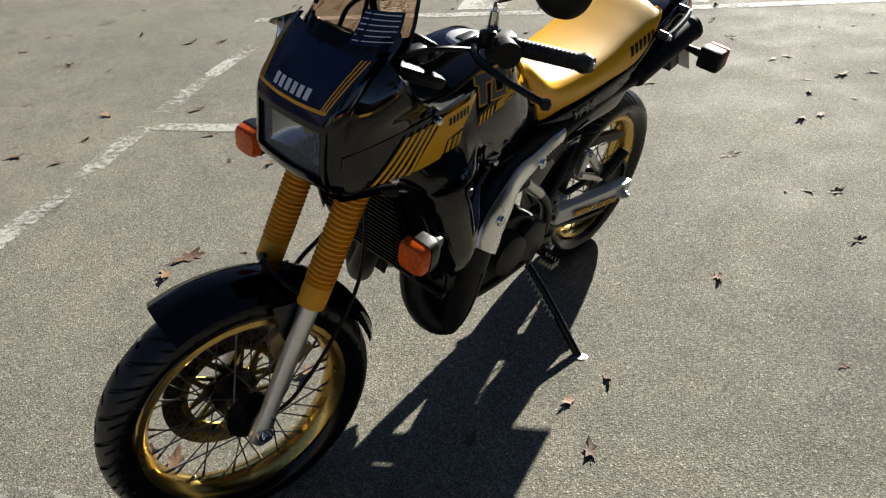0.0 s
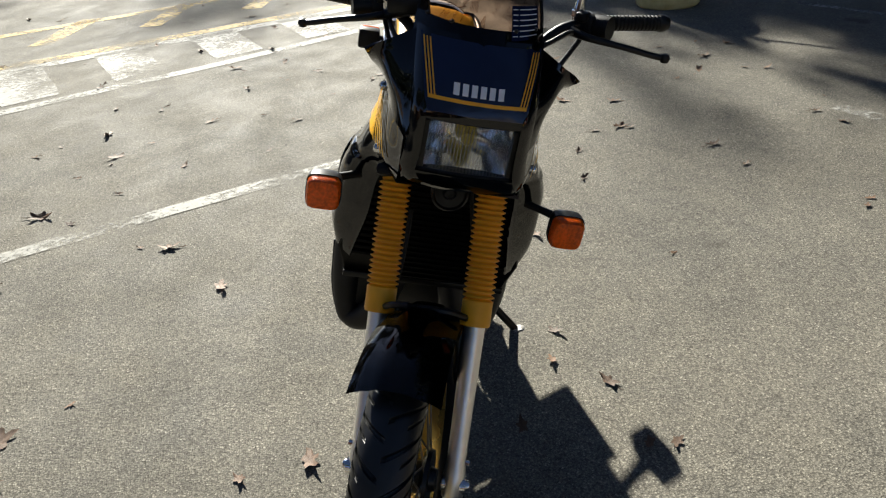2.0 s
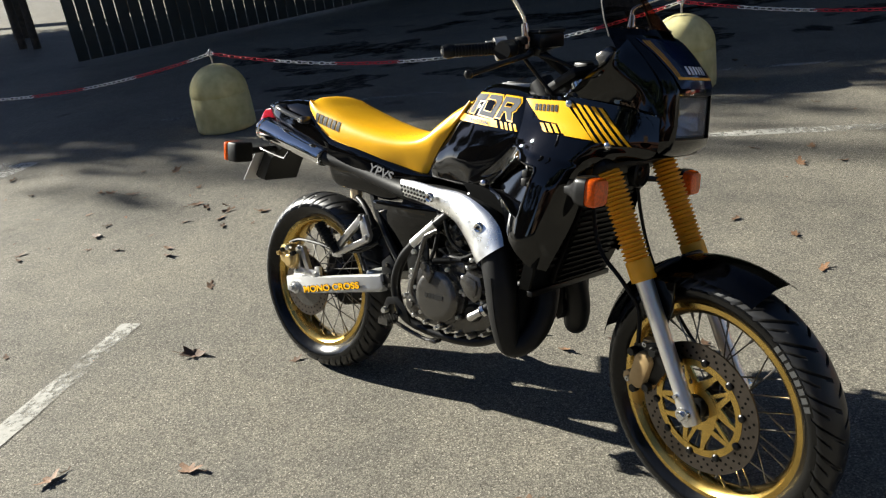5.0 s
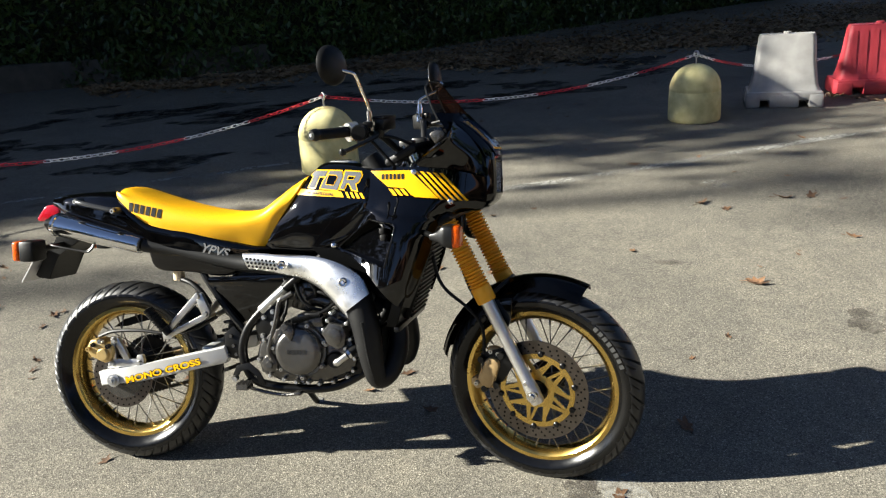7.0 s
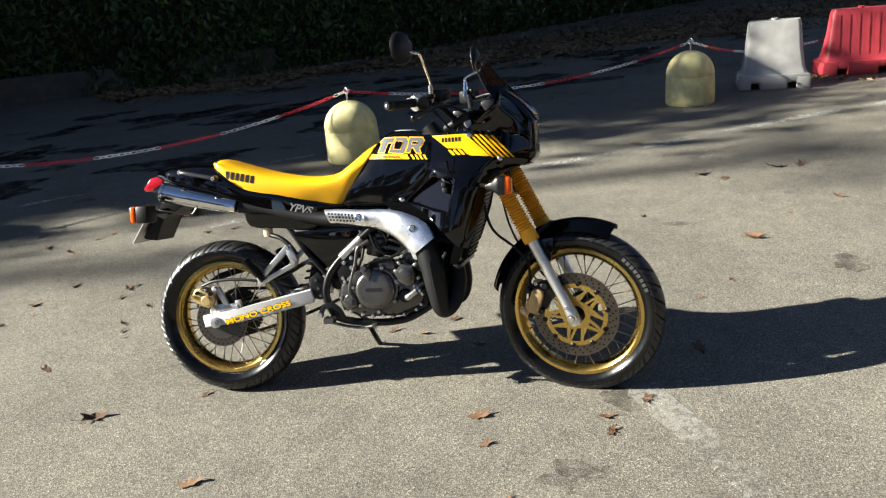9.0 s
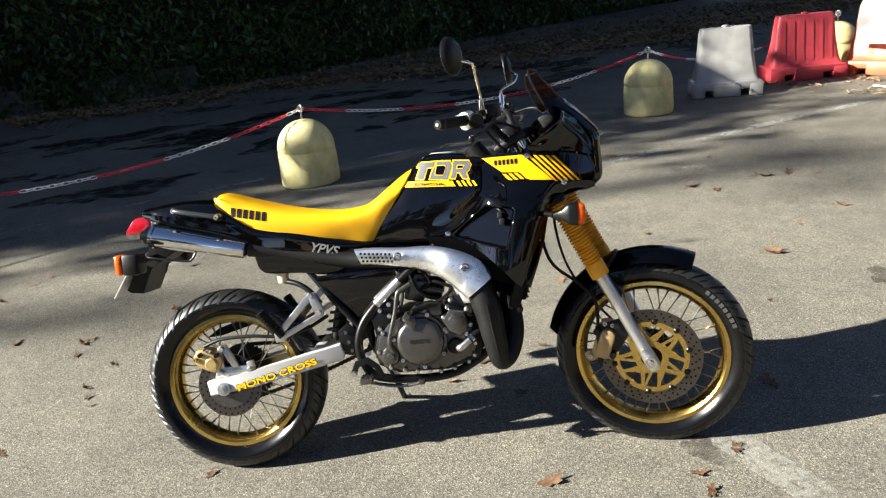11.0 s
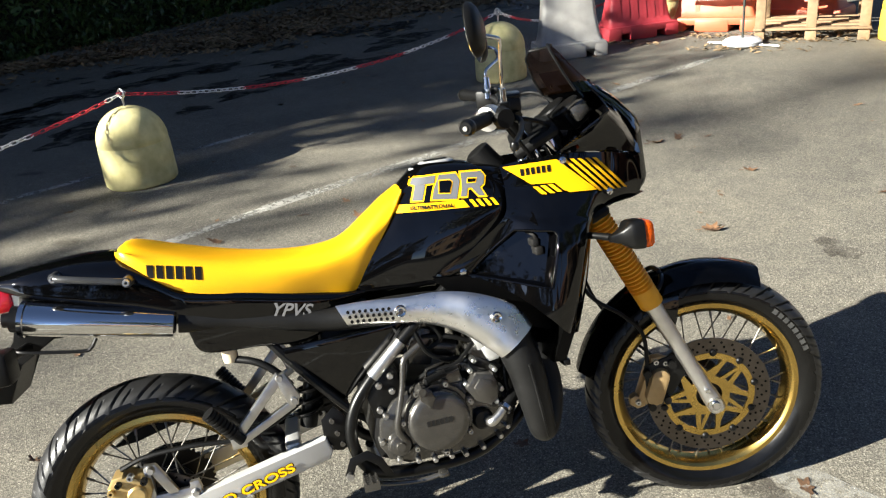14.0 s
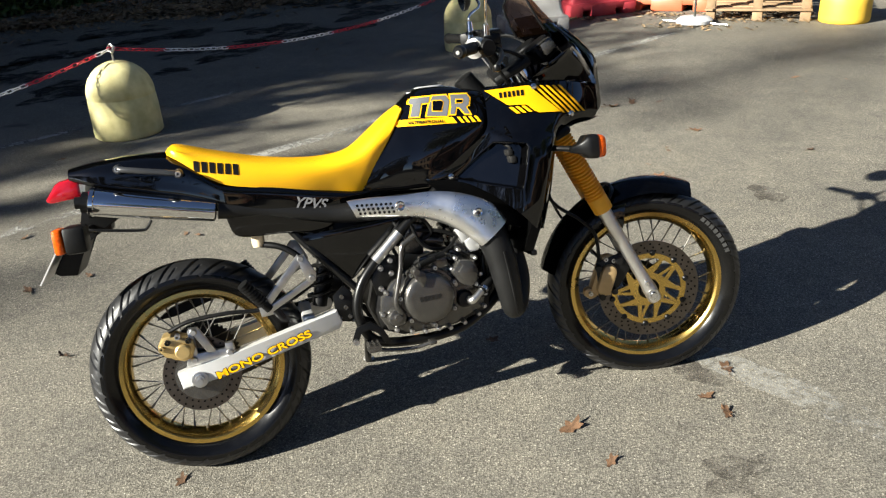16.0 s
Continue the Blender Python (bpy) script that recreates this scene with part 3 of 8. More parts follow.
rng = random.Random(3)
NEAR_LEAVES = [(0.39, 1.58, .06), (0.365, 1.763, .05), (0.49, 1.85, .05), (-0.683, 1.456, .07), (0.095, -0.207, .09), (0.833, -1.452, .11), (0.743, -1.599, .1), (0.663, 3.135, .1), (-0.015, 3.4, .08), (0.72, 0.72, .06), (1.045, 0.69, .06), (2.06, 3.35, .06), (0.15, -1.1, .07), (-0.2, 0.36, .05), (-0.74, 1.69, .05), (-0.54, -0.96, .07),
    (-0.59, 3.72, .10), (-0.90, 2.72, .11), (-0.96, 2.60, .08), (-0.69, 5.06, .09), (-0.24, 4.16, .10), (-0.18, 3.98, .05), (-0.73, 3.55, .07), (1.47, 2.46, .05), (1.95, 2.75, .05), (1.83, 3.58, .06), (2.10, 2.20, .07)]
MORE_LEAVES = [(-0.52, 2.07, .05), (0.25, 1.36, .045), (0.30, 1.31, .05), (0.83, 5.09, .05), (-0.16, 5.26, .06), (-0.36, 1.98, .08), (0.07, -0.19, .09), (0.79, -0.08, .06), (1.11, -1.01, .10), (0.53, 2.72, .05), (-0.04, 2.96, .08), (-0.75, 1.70, .05), (1.28, 0.85, .05), (2.02, 4.45, .06), (1.70, 2.66, .05)]
for k, (x, y, s) in enumerate(NEAR_LEAVES + MORE_LEAVES):
    fallen_leaf(x, y, s * 1.1, rng.uniform(0, 360), k, rng)
for k in range(250):
    if k < 70:
        x, y = rng.uniform(-2.6, 4.6), rng.uniform(2.6, 9.0)
    elif k < 120:
        x, y = rng.uniform(-2.5, 2.6), rng.uniform(-5.0, 3.0)
    else:
        x, y = rng.uniform(1.6, 5.0), rng.uniform(-5.0, 7.0)
    fallen_leaf(x, y, rng.choice((0.022, 0.028, 0.035, 0.045, 0.06, 0.085)), rng.uniform(0, 360), k, rng)

for k in range(125):
    u = rng.random()
    x, y = (rng.uniform(-3.4, 0.9), rng.uniform(3.5, 9.0)) if u < 0.75 else (rng.uniform(1.2, 3.4), rng.uniform(2.6, 5.5))
    fallen_leaf(x, y, rng.choice((0.03, 0.035, 0.045, 0.06, 0.075, 0.095)), rng.uniform(0, 360), k, rng)

tagged(ob_of("scattered_leaves", FAR_LEAVES, M_LEAF), "scattered dry brown leaves on the far asphalt", "leaves", kind="stuff")

bm = bmesh.new()
cs = []
for _ in range(24000):
    y = -17 + 18 * rng.uniform(0, 1)
    # the carpet widens away from the gate
    edge = np.interp(y, (-17, -11, -7.5, -4.0, -2.0, 1.0), (5.0, 5.6, 6.4, 8.0, 9.8, 10.6)) + 0.3 * math.sin(y * 1.7) + 0.15 * math.sin(y * 5.1)
    x = edge + abs(rng.gauss(0, 1.7 if y < -3.5 else 0.6)) if rng.random() < 0.94 else edge - abs(rng.gauss(0, 0.5))
    cs.append(Vector((x, y, rng.uniform(0.004, 0.05))))
leaf_cards(bm, cs, 0.05, rng, 0.5)
cs = []
for cx, cy, n, s in ((1.2, -4.55, 70, 0.28), (0.75, -5.1, 130, 0.38), (2.5, -4.75, 110, 0.3), (1.6, -5.2, 90, 0.3), (0.6, -5.5, 160, 0.35)):
    for _ in range(n):
        cs.append(Vector((rng.gauss(cx, s), rng.gauss(cy, s * 0.3), rng.uniform(0.004, 0.02))))
leaf_cards(bm, cs, 0.034, rng, 0.5)
tagged(ob_of("leaf_litter", bm, M_LITTER, smooth=False), "carpet of dry fallen leaves along the hedge", "leaves", kind="stuff")


def tree(x, y, height, spread, seed, leaves=2600, low=0.45, girth=0.2):
    rng = random.Random(seed)
    root = new("tree")
    root.location = (x, y, 0)
    bm = bmesh.new()
    tube(bm, [(0, 0, 0), (0.1, 0.05, height * 0.3), (-0.05, 0.1, height * 0.6), (0.05, 0, height * 0.92)], [girth, girth * 0.8, girth * 0.5, girth * 0.12], n=14, sides=10)
    tips = []
    for k in range(16):
        z = height * rng.uniform(low, 0.85)
        a = rng.uniform(0, 6.28)
        r = spread * rng.uniform(0.5, 1.0) * (1.15 - z / height * 0.6)
        tip = Vector((r * math.cos(a), r * math.sin(a), z + height * 0.12))
        tube(bm, [(0, 0, z - 0.3), (tip.x * 0.5, tip.y * 0.5, z + 0.15), tuple(tip)], [girth * 0.35, girth * 0.2, 0.01], n=8, sides=6)
        tips.append(tip)
        tips.append(tip * 0.6 + Vector((0, 0, z * 0.4)))
    part("trunk", bm, M_BARK, root)
    bm = bmesh.new()
    cs = []
    loose = 0.45 + 0.12 * spread
    for _ in range(leaves):
        c = rng.choice(tips)
        cs.append(c + Vector((rng.gauss(0, loose), rng.gauss(0, loose), rng.gauss(0, 0.6 * loose))))
    leaf_cards(bm, cs, 0.165, rng, 1.4)
    tagged(part("crown", bm, M_HEDGE, root, smooth=False), kind="stuff")
    return tagged(root, "leafy tree added out of view for its shade and reflection", "tree", "trees round the car park")


# dense unseen wood added east of the car park for shade, thinning towards it
for k, (x, y, h, s, n) in enumerate((
    (15.6, 23.5, 9.6, 2.4, 8500), (15.4, 20.2, 9.6, 2.4, 8500), (15.2, 17.0, 9.6, 2.4, 8500), (15.2, 13.8, 9.6, 2.4, 8500), (15.2, 10.6, 9.6, 2.4, 8500), (15.6, 7.2, 9.0, 2.4, 8500), (15.6, 3.6, 9.6, 2.8, 8000),
    (19.0, 21.0, 10.5, 3.0, 9000), (18.8, 16.6, 10.5, 3.0, 9000), (18.6, 12.2, 10.5, 3.0, 9000), (18.8, 7.4, 10.5, 3.0, 9000), (18.8, 2.6, 10.5, 3.0, 8000),
    (14.6, -0.6, 9.6, 3.2, 9000), (14.2, -4.8, 9.6, 3.2, 9000), (14.0, -9.2, 9.6, 3.2, 9000), (14.4, -13.6, 9.6, 3.2, 9000), (18.2, -3.0, 10.5, 3.2, 8000), (18.0, -9.0, 10.5, 3.2, 8000))):
    tree(x, y, h, s, 20 + k, n)
# wide crowns over the hedge, added to close off the sky light there
for k, (x, y, n) in enumerate(((12.9, 0.2, 11500), (12.2, -3.6, 18000), (12.0, -7.6, 22000), (12.0, -11.8, 22000), (12.4, -16.0, 14000))):
    tree(x, y, 10.0, 6.8, 80 + k, n, 0.5)
# thinner trees set up-sun so that their shade ends near the bollards
for k, (x, y, h, s, n) in enumerate(((14.0, 16.9, 9.0, 1.6, 3600), (14.2, 13.8, 9.2, 1.6, 4200), (13.0, 9.6, 9.0, 1.6, 6500), (13.5, 6.8, 9.2, 1.9, 7500), (14.6, 9.0, 9.6, 2.2, 8000), (14.4, 5.0, 9.6, 2.2, 8000), (13.6, 14.0, 9.2, 0.6, 700), (12.7, 9.2, 9.6, 1.1, 4500), (12.8, 6.2, 9.6, 1.1, 4500))):
    tree(x, y, h, s, 60 + k, n, 0.5, 0.07)


# taller trees out of view, added up-sun
for k, (x, y) in enumerate(((19.8, 17.5), (19.0, 13.5), (18.4, 9.5), (17.8, 5.0))):
    tree(x, y, 13.0, 2.8, 100 + k, 9000)


# far slender trees out of view, added to throw long soft streaks of shade
for k, (x, y, h, s, n, low) in enumerate(((21.05, 32.2, 22.0, 0.4, 125, 0.80), (22.6, 36.4, 20.0, 0.35, 60, 0.86), (22.9, 41.8, 20.0, 0.4, 150, 0.84), (12.35, 12.5, 9.4, 0.5, 320, 0.85), (13.2, 16.9, 9.2, 0.35, 130, 0.88), (11.8, 13.5, 9.2, 0.45, 190, 0.88))):
    tree(x, y, h, s, 120 + k, n, low, 0.09)


def row_house(x, y, width, depth, high, turn, wall, label, floors, bays):
    """A plain terraced house: walls, pitched roof, and shuttered windows with sills set into the front."""
    root = new("row_house")
    root.matrix_world = pose(x, y, 0, 0, 0, turn)
    bm = bmesh.new()
    box(bm, (-width / 2, -depth, 0), (width / 2, 0, high))
    part("wall", bm, wall, root, smooth=False)
    bm = bmesh.new()
    e, r = 0.45, 1.5
    rings(bm, [[(px, 0.35, high), (px, -depth / 2, high + r), (px, -depth - e, high), (px, -depth / 2, high + r - 0.25)] for px in (-width / 2 - 0.1, width / 2 + 0.1)])
    part("roof", bm, M_ROOF, root, "brown tiled roof", smooth=False)
    step = width / bays
    for f in range(floors):
        for k in range(bays):
            cx, z = -width / 2 + step * (k + 0.5), 0.9 + 3.0 * f
            bm = bmesh.new()
            box(bm, (cx - 0.5, 0.0, z), (cx + 0.5, 0.03, z + 1.5))
            win = part("window", bm, M_DARK_PANE, root, "dark window", smooth=False)
            bm = bmesh.new()
            box(bm, (cx - 0.62, 0.0, z - 0.1), (cx + 0.62, 0.12, z - 0.02))
            part("sill", bm, M_PLASTER_PALE, win, smooth=False)
            bm = bmesh.new()
            for sx in (-1, 1):
                box(bm, (cx + sx * 0.76 - 0.24, 0.0, z), (cx + sx * 0.76 + 0.24, 0.06, z + 1.5))
            part("shutters", bm, M_SHUTTER, win, "brown wooden shutters", smooth=False)
    return tagged(root, label, "house", "houses round the car park")


M_ROOF = mat("brown_roof_tiles", (0.16, 0.075, 0.045), 0.85, vary=0.3, scale=3, bump=0.5, bump_scale=12)
M_DARK_PANE = mat("dark_window_pane", (0.012, 0.014, 0.016), 0.08, vary=0.2, scale=2)
M_SHUTTER = mat("brown_shutter", (0.09, 0.045, 0.025), 0.6, vary=0.2, scale=6)
for k, (y, w, h, wall, fl, bays) in enumerate(((-19, 11, 6.2, M_PLASTER, 2, 4), (-7.2, 12, 4.0, M_BRICK, 1, 4), (5.0, 12, 6.4, M_PLASTER, 2, 4), (17.2, 12, 3.8, M_BRICK, 1, 4), (29.0, 11, 6.2, M_PLASTER, 2, 4))):
    row_house(-24 + (k % 2), y, w, 8, h, -90, wall, "low brown brick house across the car park" if wall is M_BRICK else "two-storey ochre plaster house across the car park", fl, bays)


def screening_wall(name, lo, hi, label, material):
    bm = bmesh.new()
    box(bm, lo, hi)
    return tagged(ob_of(name, bm, material, smooth=False), label, "wall", kind="structure")


# walls out of view, added to block the low sky to south and north
screening_wall("unseen_wall_south", (-26, -24, 0), (14, -23.6, 4), "unseen grey plaster wall added to block the low sky", M_PLASTER_PALE)
screening_wall("unseen_wall_north", (-22, 38, 0), (10, 38.4, 6), "unseen ochre plaster wall added to block the low sky", M_PLASTER)
# trees out of view, added as dark foliage for the black bodywork to reflect
for k, (x, y, h, sp, nl) in enumerate(((-15.5, -12.0, 9.5, 2.6, 7000), (-16.5, -6.5, 11.0, 2.8, 8000), (-15.0, -0.5, 9.0, 2.4, 6500), (-16.0, 5.0, 11.5, 2.8, 8000), (-15.2, 10.5, 9.5, 2.6, 7000), (-16.5, 16.5, 11.0, 2.8, 8000), (-12.0, -17.0, 9.5, 2.6, 6500), (-5.0, -19.0, 9.0, 2.6, 6500), (3.0, -20.0, 9.5, 2.6, 6500))):
    tree(x, y, h * 1.3, sp * 1.12, 160 + k, nl, 0.40, 0.16)
# unseen northern row, added to cover the bright low sky in the reflections
for k, (x, y, h, sp) in enumerate(((-15, 30.5, 12.5, 3.0), (-9.5, 32, 12, 3.0), (-4, 31.5, 13, 3.0), (1.5, 32.5, 12, 3.0), (6.5, 33, 12.5, 2.8), (11.5, 33.5, 11.5, 2.8))):
    tree(x, y, h, sp, 190 + k, 7500, 0.24, 0.14)


# ---- the motorcycle ----
from mathutils.bvhtree import BVHTree

M_BLACK = mat("gloss_black_bodywork", (0.001, 0.001, 0.0012), 0.025, spec=0.5, vary=0.4, scale=25, rough_vary=0.01)
M_SATIN = mat("satin_black_metal", (0.0035, 0.0035, 0.0035), 0.33, spec=0.3, vary=0.4, scale=40, bump=0.05)
M_RAIL = mat("dark_grey_coating", (0.030, 0.031, 0.033), 0.3, vary=0.2, scale=40)
M_DUCT = mat("dark_moulded_recess", (0.001, 0.001, 0.001), 0.4, spec=0.1, vary=0.4, scale=40)
M_MATT = mat("matt_black_exhaust", (0.006, 0.006, 0.006), 0.5, spec=0.3, vary=0.5, scale=22, bump=0.12, bump_scale=120)
M_PLASTIC = mat("black_plastic", (0.004, 0.004, 0.004), 0.45, spec=0.22, vary=0.3, scale=50, bump=0.15, bump_scale=500)
M_RUBBER = mat("tyre_rubber", (0.0028, 0.0028, 0.0028), 0.19, spec=0.36, vary=0.25, scale=60, bump=0.05, bump_scale=400, rough_vary=0.03)
M_TREAD = mat("worn_tread_rubber", (0.010, 0.010, 0.0105), 0.40, spec=0.5, vary=0.3, scale=50, bump=0.1, bump_scale=300, rough_vary=0.06)
M_SEAT = mat("yellow_vinyl", (0.86, 0.44, 0.006), 0.36, vary=0.05, scale=12, bump=0.12, bump_scale=700)
M_YELLOW = mat("yellow_decal", (0.86, 0.43, 0.004), 0.34, spec=0.25, vary=0.03, scale=20)
M_BOOT = mat("orange_yellow_rubber", (0.82, 0.37, 0.012), 0.5, vary=0.12, scale=30, bump=0.1)
M_GOLD = mat("gold_anodised", (0.62, 0.42, 0.12), 0.24, 1.0, vary=0.12, scale=14, rough_vary=0.08)
M_BRASS = mat("gold_painted_caliper", (0.42, 0.29, 0.14), 0.42, 0.5, vary=0.15, scale=30)
M_CALIPER = mat("bright_gold_casting", (0.56, 0.40, 0.17), 0.34, 0.7, vary=0.15, scale=40, bump=0.1, bump_scale=300)
M_ALU = mat("bare_aluminium", (0.58, 0.57, 0.55), 0.36, 1.0, vary=0.08, scale=80, bump=0.05, rough_vary=0.05)
M_ALU_PAINT = mat("silver_painted_metal", (0.56, 0.56, 0.55), 0.42, 0.5, vary=0.06, scale=20)
M_CHROME = mat("polished_metal", (0.72, 0.72, 0.72), 0.10, 1.0, vary=0.05, scale=12, rough_vary=0.05)
M_SHIELD = mat("buffed_aluminium", (0.90, 0.895, 0.88), 0.29, 1.0, vary=0.02, scale=60, rough_vary=0.03)
M_STAND_FOOT = mat("scuffed_steel", (0.30, 0.29, 0.27), 0.55, 0.6, vary=0.3, scale=60)
M_SPOKE = mat("dull_steel_wire", (0.17, 0.165, 0.155), 0.42, 1.0, vary=0.2, scale=60)
M_DISC = mat("brushed_steel_disc", (0.125, 0.108, 0.094), 0.34, 1.0, vary=0.15, scale=60)
M_ENGINE = mat("grey_cast_engine", (0.115, 0.110, 0.102), 0.25, 0.8, vary=0.18, scale=60, bump=0.15, bump_scale=400)
M_ENGINE_D = mat("dark_cast_engine", (0.010, 0.0095, 0.009), 0.5, 0.3, vary=0.4, scale=40, bump=0.2)
M_ORANGE_LENS = mat("amber_lens", (0.74, 0.10, 0.005), 0.2, spec=0.3, vary=0.4, scale=150, coat=0.15, bump=0.5, bump_scale=350)
M_RED_LENS = mat("red_lens", (0.36, 0.006, 0.014), 0.12, vary=0.1, scale=120, coat=0.8)
M_REFLECTOR = mat("silvered_reflector", (0.93, 0.94, 0.95), 0.20, 1.0, vary=0.05, scale=30)
M_WHITE = mat("white_print", (0.80, 0.80, 0.80), 0.4)
M_PALE_PRINT = mat("pale_silver_print", (0.24, 0.24, 0.245), 0.5, 0.0, vary=0.05, scale=60)
M_SILVER_PRINT = mat("silver_print", (0.105, 0.108, 0.118), 0.75, 0.0, spec=0.12, vary=0.05, scale=60)
M_NAVY = mat("navy_film", (0.010, 0.017, 0.048), 0.16, spec=0.3, vary=0.2, scale=14, coat=0.12)
M_PLATE = mat("white_plate", (0.5, 0.5, 0.5), 0.4)
M_NYLON = mat("milky_nylon", (0.62, 0.50, 0.33), 0.5, vary=0.1)


def glass(name, color, rough, see):
    m = bpy.data.materials.new(name)
    m.use_nodes = True
    t = m.node_tree
    b = t.nodes["Principled BSDF"]
    b.inputs["Base Color"].default_value = (*color, 1)
    b.inputs["Roughness"].default_value = rough
    tr = t.nodes.new("ShaderNodeBsdfTransparent")
    tr.inputs[0].default_value = (*[0.35 + 0.65 * c for c in color], 1)
    mx = t.nodes.new("ShaderNodeMixShader")
    mx.inputs[0].default_value = see
    t.links.new(b.outputs[0], mx.inputs[1])
    t.links.new(tr.outputs[0], mx.inputs[2])
    t.links.new(mx.outputs[0], t.nodes["Material Output"].inputs[0])
    return m


M_SMOKE = glass("smoked_screen", (0.02, 0.012, 0.008), 0.04, 0.88)
for node in M_SMOKE.node_tree.nodes:
    if node.type == "BSDF_TRANSPARENT":
        node.inputs[0].default_value = (0.60, 0.44, 0.34, 1)
M_LENS = glass("clear_lens", (0.06, 0.06, 0.07), 0.03, 0.92)
for node in M_LENS.node_tree.nodes:
    if node.type == "BSDF_TRANSPARENT":
        node.inputs[0].default_value = (0.93, 0.94, 0.95, 1)

M_FLUTE = glass("lens_flute", (0.62, 0.63, 0.65), 0.05, 0.72)

TIP = radians(14.3)
FWD = Vector((-0.6729, -0.7397, 0.0)).normalized()
LEFT = Vector((-FWD.y, FWD.x, 0))
AX_Y = LEFT * math.cos(TIP) - Vector((0, 0, 1)) * math.sin(TIP)
AX_Z = Vector((0, 0, 1)) * math.cos(TIP) + LEFT * math.sin(TIP)
bike = new("motorcycle")
bike.matrix_world = Matrix(((FWD.x, AX_Y.x, AX_Z.x, 0.4945), (FWD.y, AX_Y.y, AX_Z.y, 2.6008), (FWD.z, AX_Y.z, AX_Z.z, -0.006), (0, 0, 0, 1)))
tagged(bike, "black and yellow dual-sport motorcycle leaning on its side stand", "motorcycle")

STEER_AXIS = Vector((-0.438, 0, 0.899)).normalized()
STEER_AT = Vector((1.06, 0, 0.9))
STEER = Matrix.Translation(STEER_AT) @ Matrix.Rotation(radians(-15), 4, STEER_AXIS) @ Matrix.Translation(-STEER_AT)
FRONT, REAR = Vector((1.41, 0, 0.305)), Vector((0.006, 0, 0.311))


rw_ref = [None]


def widen(bm):
    """The rear of the frame stands a little wider than its front."""
    for v in bm.verts:
        v.co.y *= wide(v.co.x)


def wide(x):
    return 1 + 0.16 * min(max((0.85 - x) / 0.6, 0.0), 1.0)


def bike_part(name, bm, material, parent=None, label="", steer=False, smooth=True, angle=40):
    if steer == "bar":
        bmesh.ops.translate(bm, vec=(0, 0.02, 0), verts=bm.verts)
    if steer:
        bmesh.ops.transform(bm, matrix=STEER, verts=bm.verts)
    elif parent is not rw_ref[0] or rw_ref[0] is None:
        widen(bm)
    return part(name, bm, material, parent or bike, label, smooth, angle)


def flip(bm):
    for v in bm.verts:
        v.co.y = -v.co.y
    return bm


def both(name, build, material, label="", steer=False, **k):
    """The same part on the right and on the left."""
    out = []
    for side in (0, 1):
        bm = bmesh.new()
        build(bm)
        if side:
            flip(bm)
        out.append(bike_part(name, bm, material, None, label, steer, **k))
    return out


# wheels
def tyre_mesh(R, half, rim_r, lugs, slant):
    """A tyre with cut tread: the ring is pressed in where a groove runs."""
    bm = bmesh.new()
    prof = []
    deep = R - rim_r
    for i in range(33):
        s = i / 32 * 2 - 1
        a = s * radians(150)
        y = half * math.sin(min(max(a, -math.pi / 2), math.pi / 2)) if abs(a) < math.pi / 2 else half * math.copysign(1 - 0.42 * ((abs(a) - math.pi / 2) / radians(60)) ** 1.6, a)
        r = rim_r + deep * (0.45 + 0.55 * math.cos(a)) if abs(a) < math.pi / 2 else rim_r + deep * 0.45 * (1 - (abs(a) - math.pi / 2) / radians(60))
        prof.append((r, y, s))
    per = 22
    n = lugs * per
    loops = []
    for k in range(n):
        loop = []
        for r, y, s in prof:
            q = min(abs(s), 0.55)
            th = 2 * math.pi / lugs * (k / per + slant * (q + 0.9 * q * q))
            c = (k + (per // 2 if s > 0 else 0)) % per
            cut = 0.0
            # one long groove and one short sipe a block
            if 0.04 < abs(s) < 0.48 and c in (8, 9, 10):
                cut = 0.0085
            if 0.30 < abs(s) < 0.49 and c in (0, 21):
                cut = 0.0075
            # scalloped shoulders
            if 0.47 < abs(s) < 0.56 and c in (9, 10, 11, 12):
                cut = 0.0055
            rr = r - cut
            loop.append((rr * math.cos(th), y, rr * math.sin(th)))
        loops.append(loop)
    vs = [[bm.verts.new(p) for p in loop] for loop in loops]
    for a, b in zip(vs, vs[1:] + vs[:1]):
        for i in range(len(prof) - 1):
            f = bm.faces.new((a[i], a[i + 1], b[i + 1], b[i]))
            f.material_index = 1 if abs(prof[i][2] + prof[i + 1][2]) / 2 < 0.53 else 0
    return bm


def at_wheel(bm, centre):
    bmesh.ops.translate(bm, vec=centre, verts=bm.verts)
    return bm


def rim_mesh(rim_r, half):
    bm = bmesh.new()
    o, h = rim_r, half
    prof = [(o + 0.009, -h), (o + 0.009, -h + 0.004), (o - 0.004, -h + 0.008), (o - 0.012, -h * 0.5), (o - 0.014, 0), (o - 0.012, h * 0.5), (o - 0.004, h - 0.008), (o + 0.009, h - 0.004), (o + 0.009, h),
            (o - 0.003, h + 0.001), (o - 0.012, h - 0.006), (o - 0.020, h * 0.45), (o - 0.024, 0), (o - 0.020, -h * 0.45), (o - 0.012, -h + 0.006), (o - 0.003, -h - 0.001)]
    lathe(bm, prof, (0, 0, 0), "Y", 96, closed_profile=True)
    return bm


def spoke_list(rim_r, hub_r, hub_half, count):
    out = []
    for k in range(count):
        side = 1 if k % 2 else -1
        a = 2 * math.pi * (k + 0.25) / count
        cross = 0.85 if (k // 2) % 2 else -0.85
        b = a + cross
        out.append(((hub_r * math.cos(b), side * hub_half, hub_r * math.sin(b)), ((rim_r - 0.018) * math.cos(a), side * 0.006, (rim_r - 0.018) * math.sin(a))))
    return out


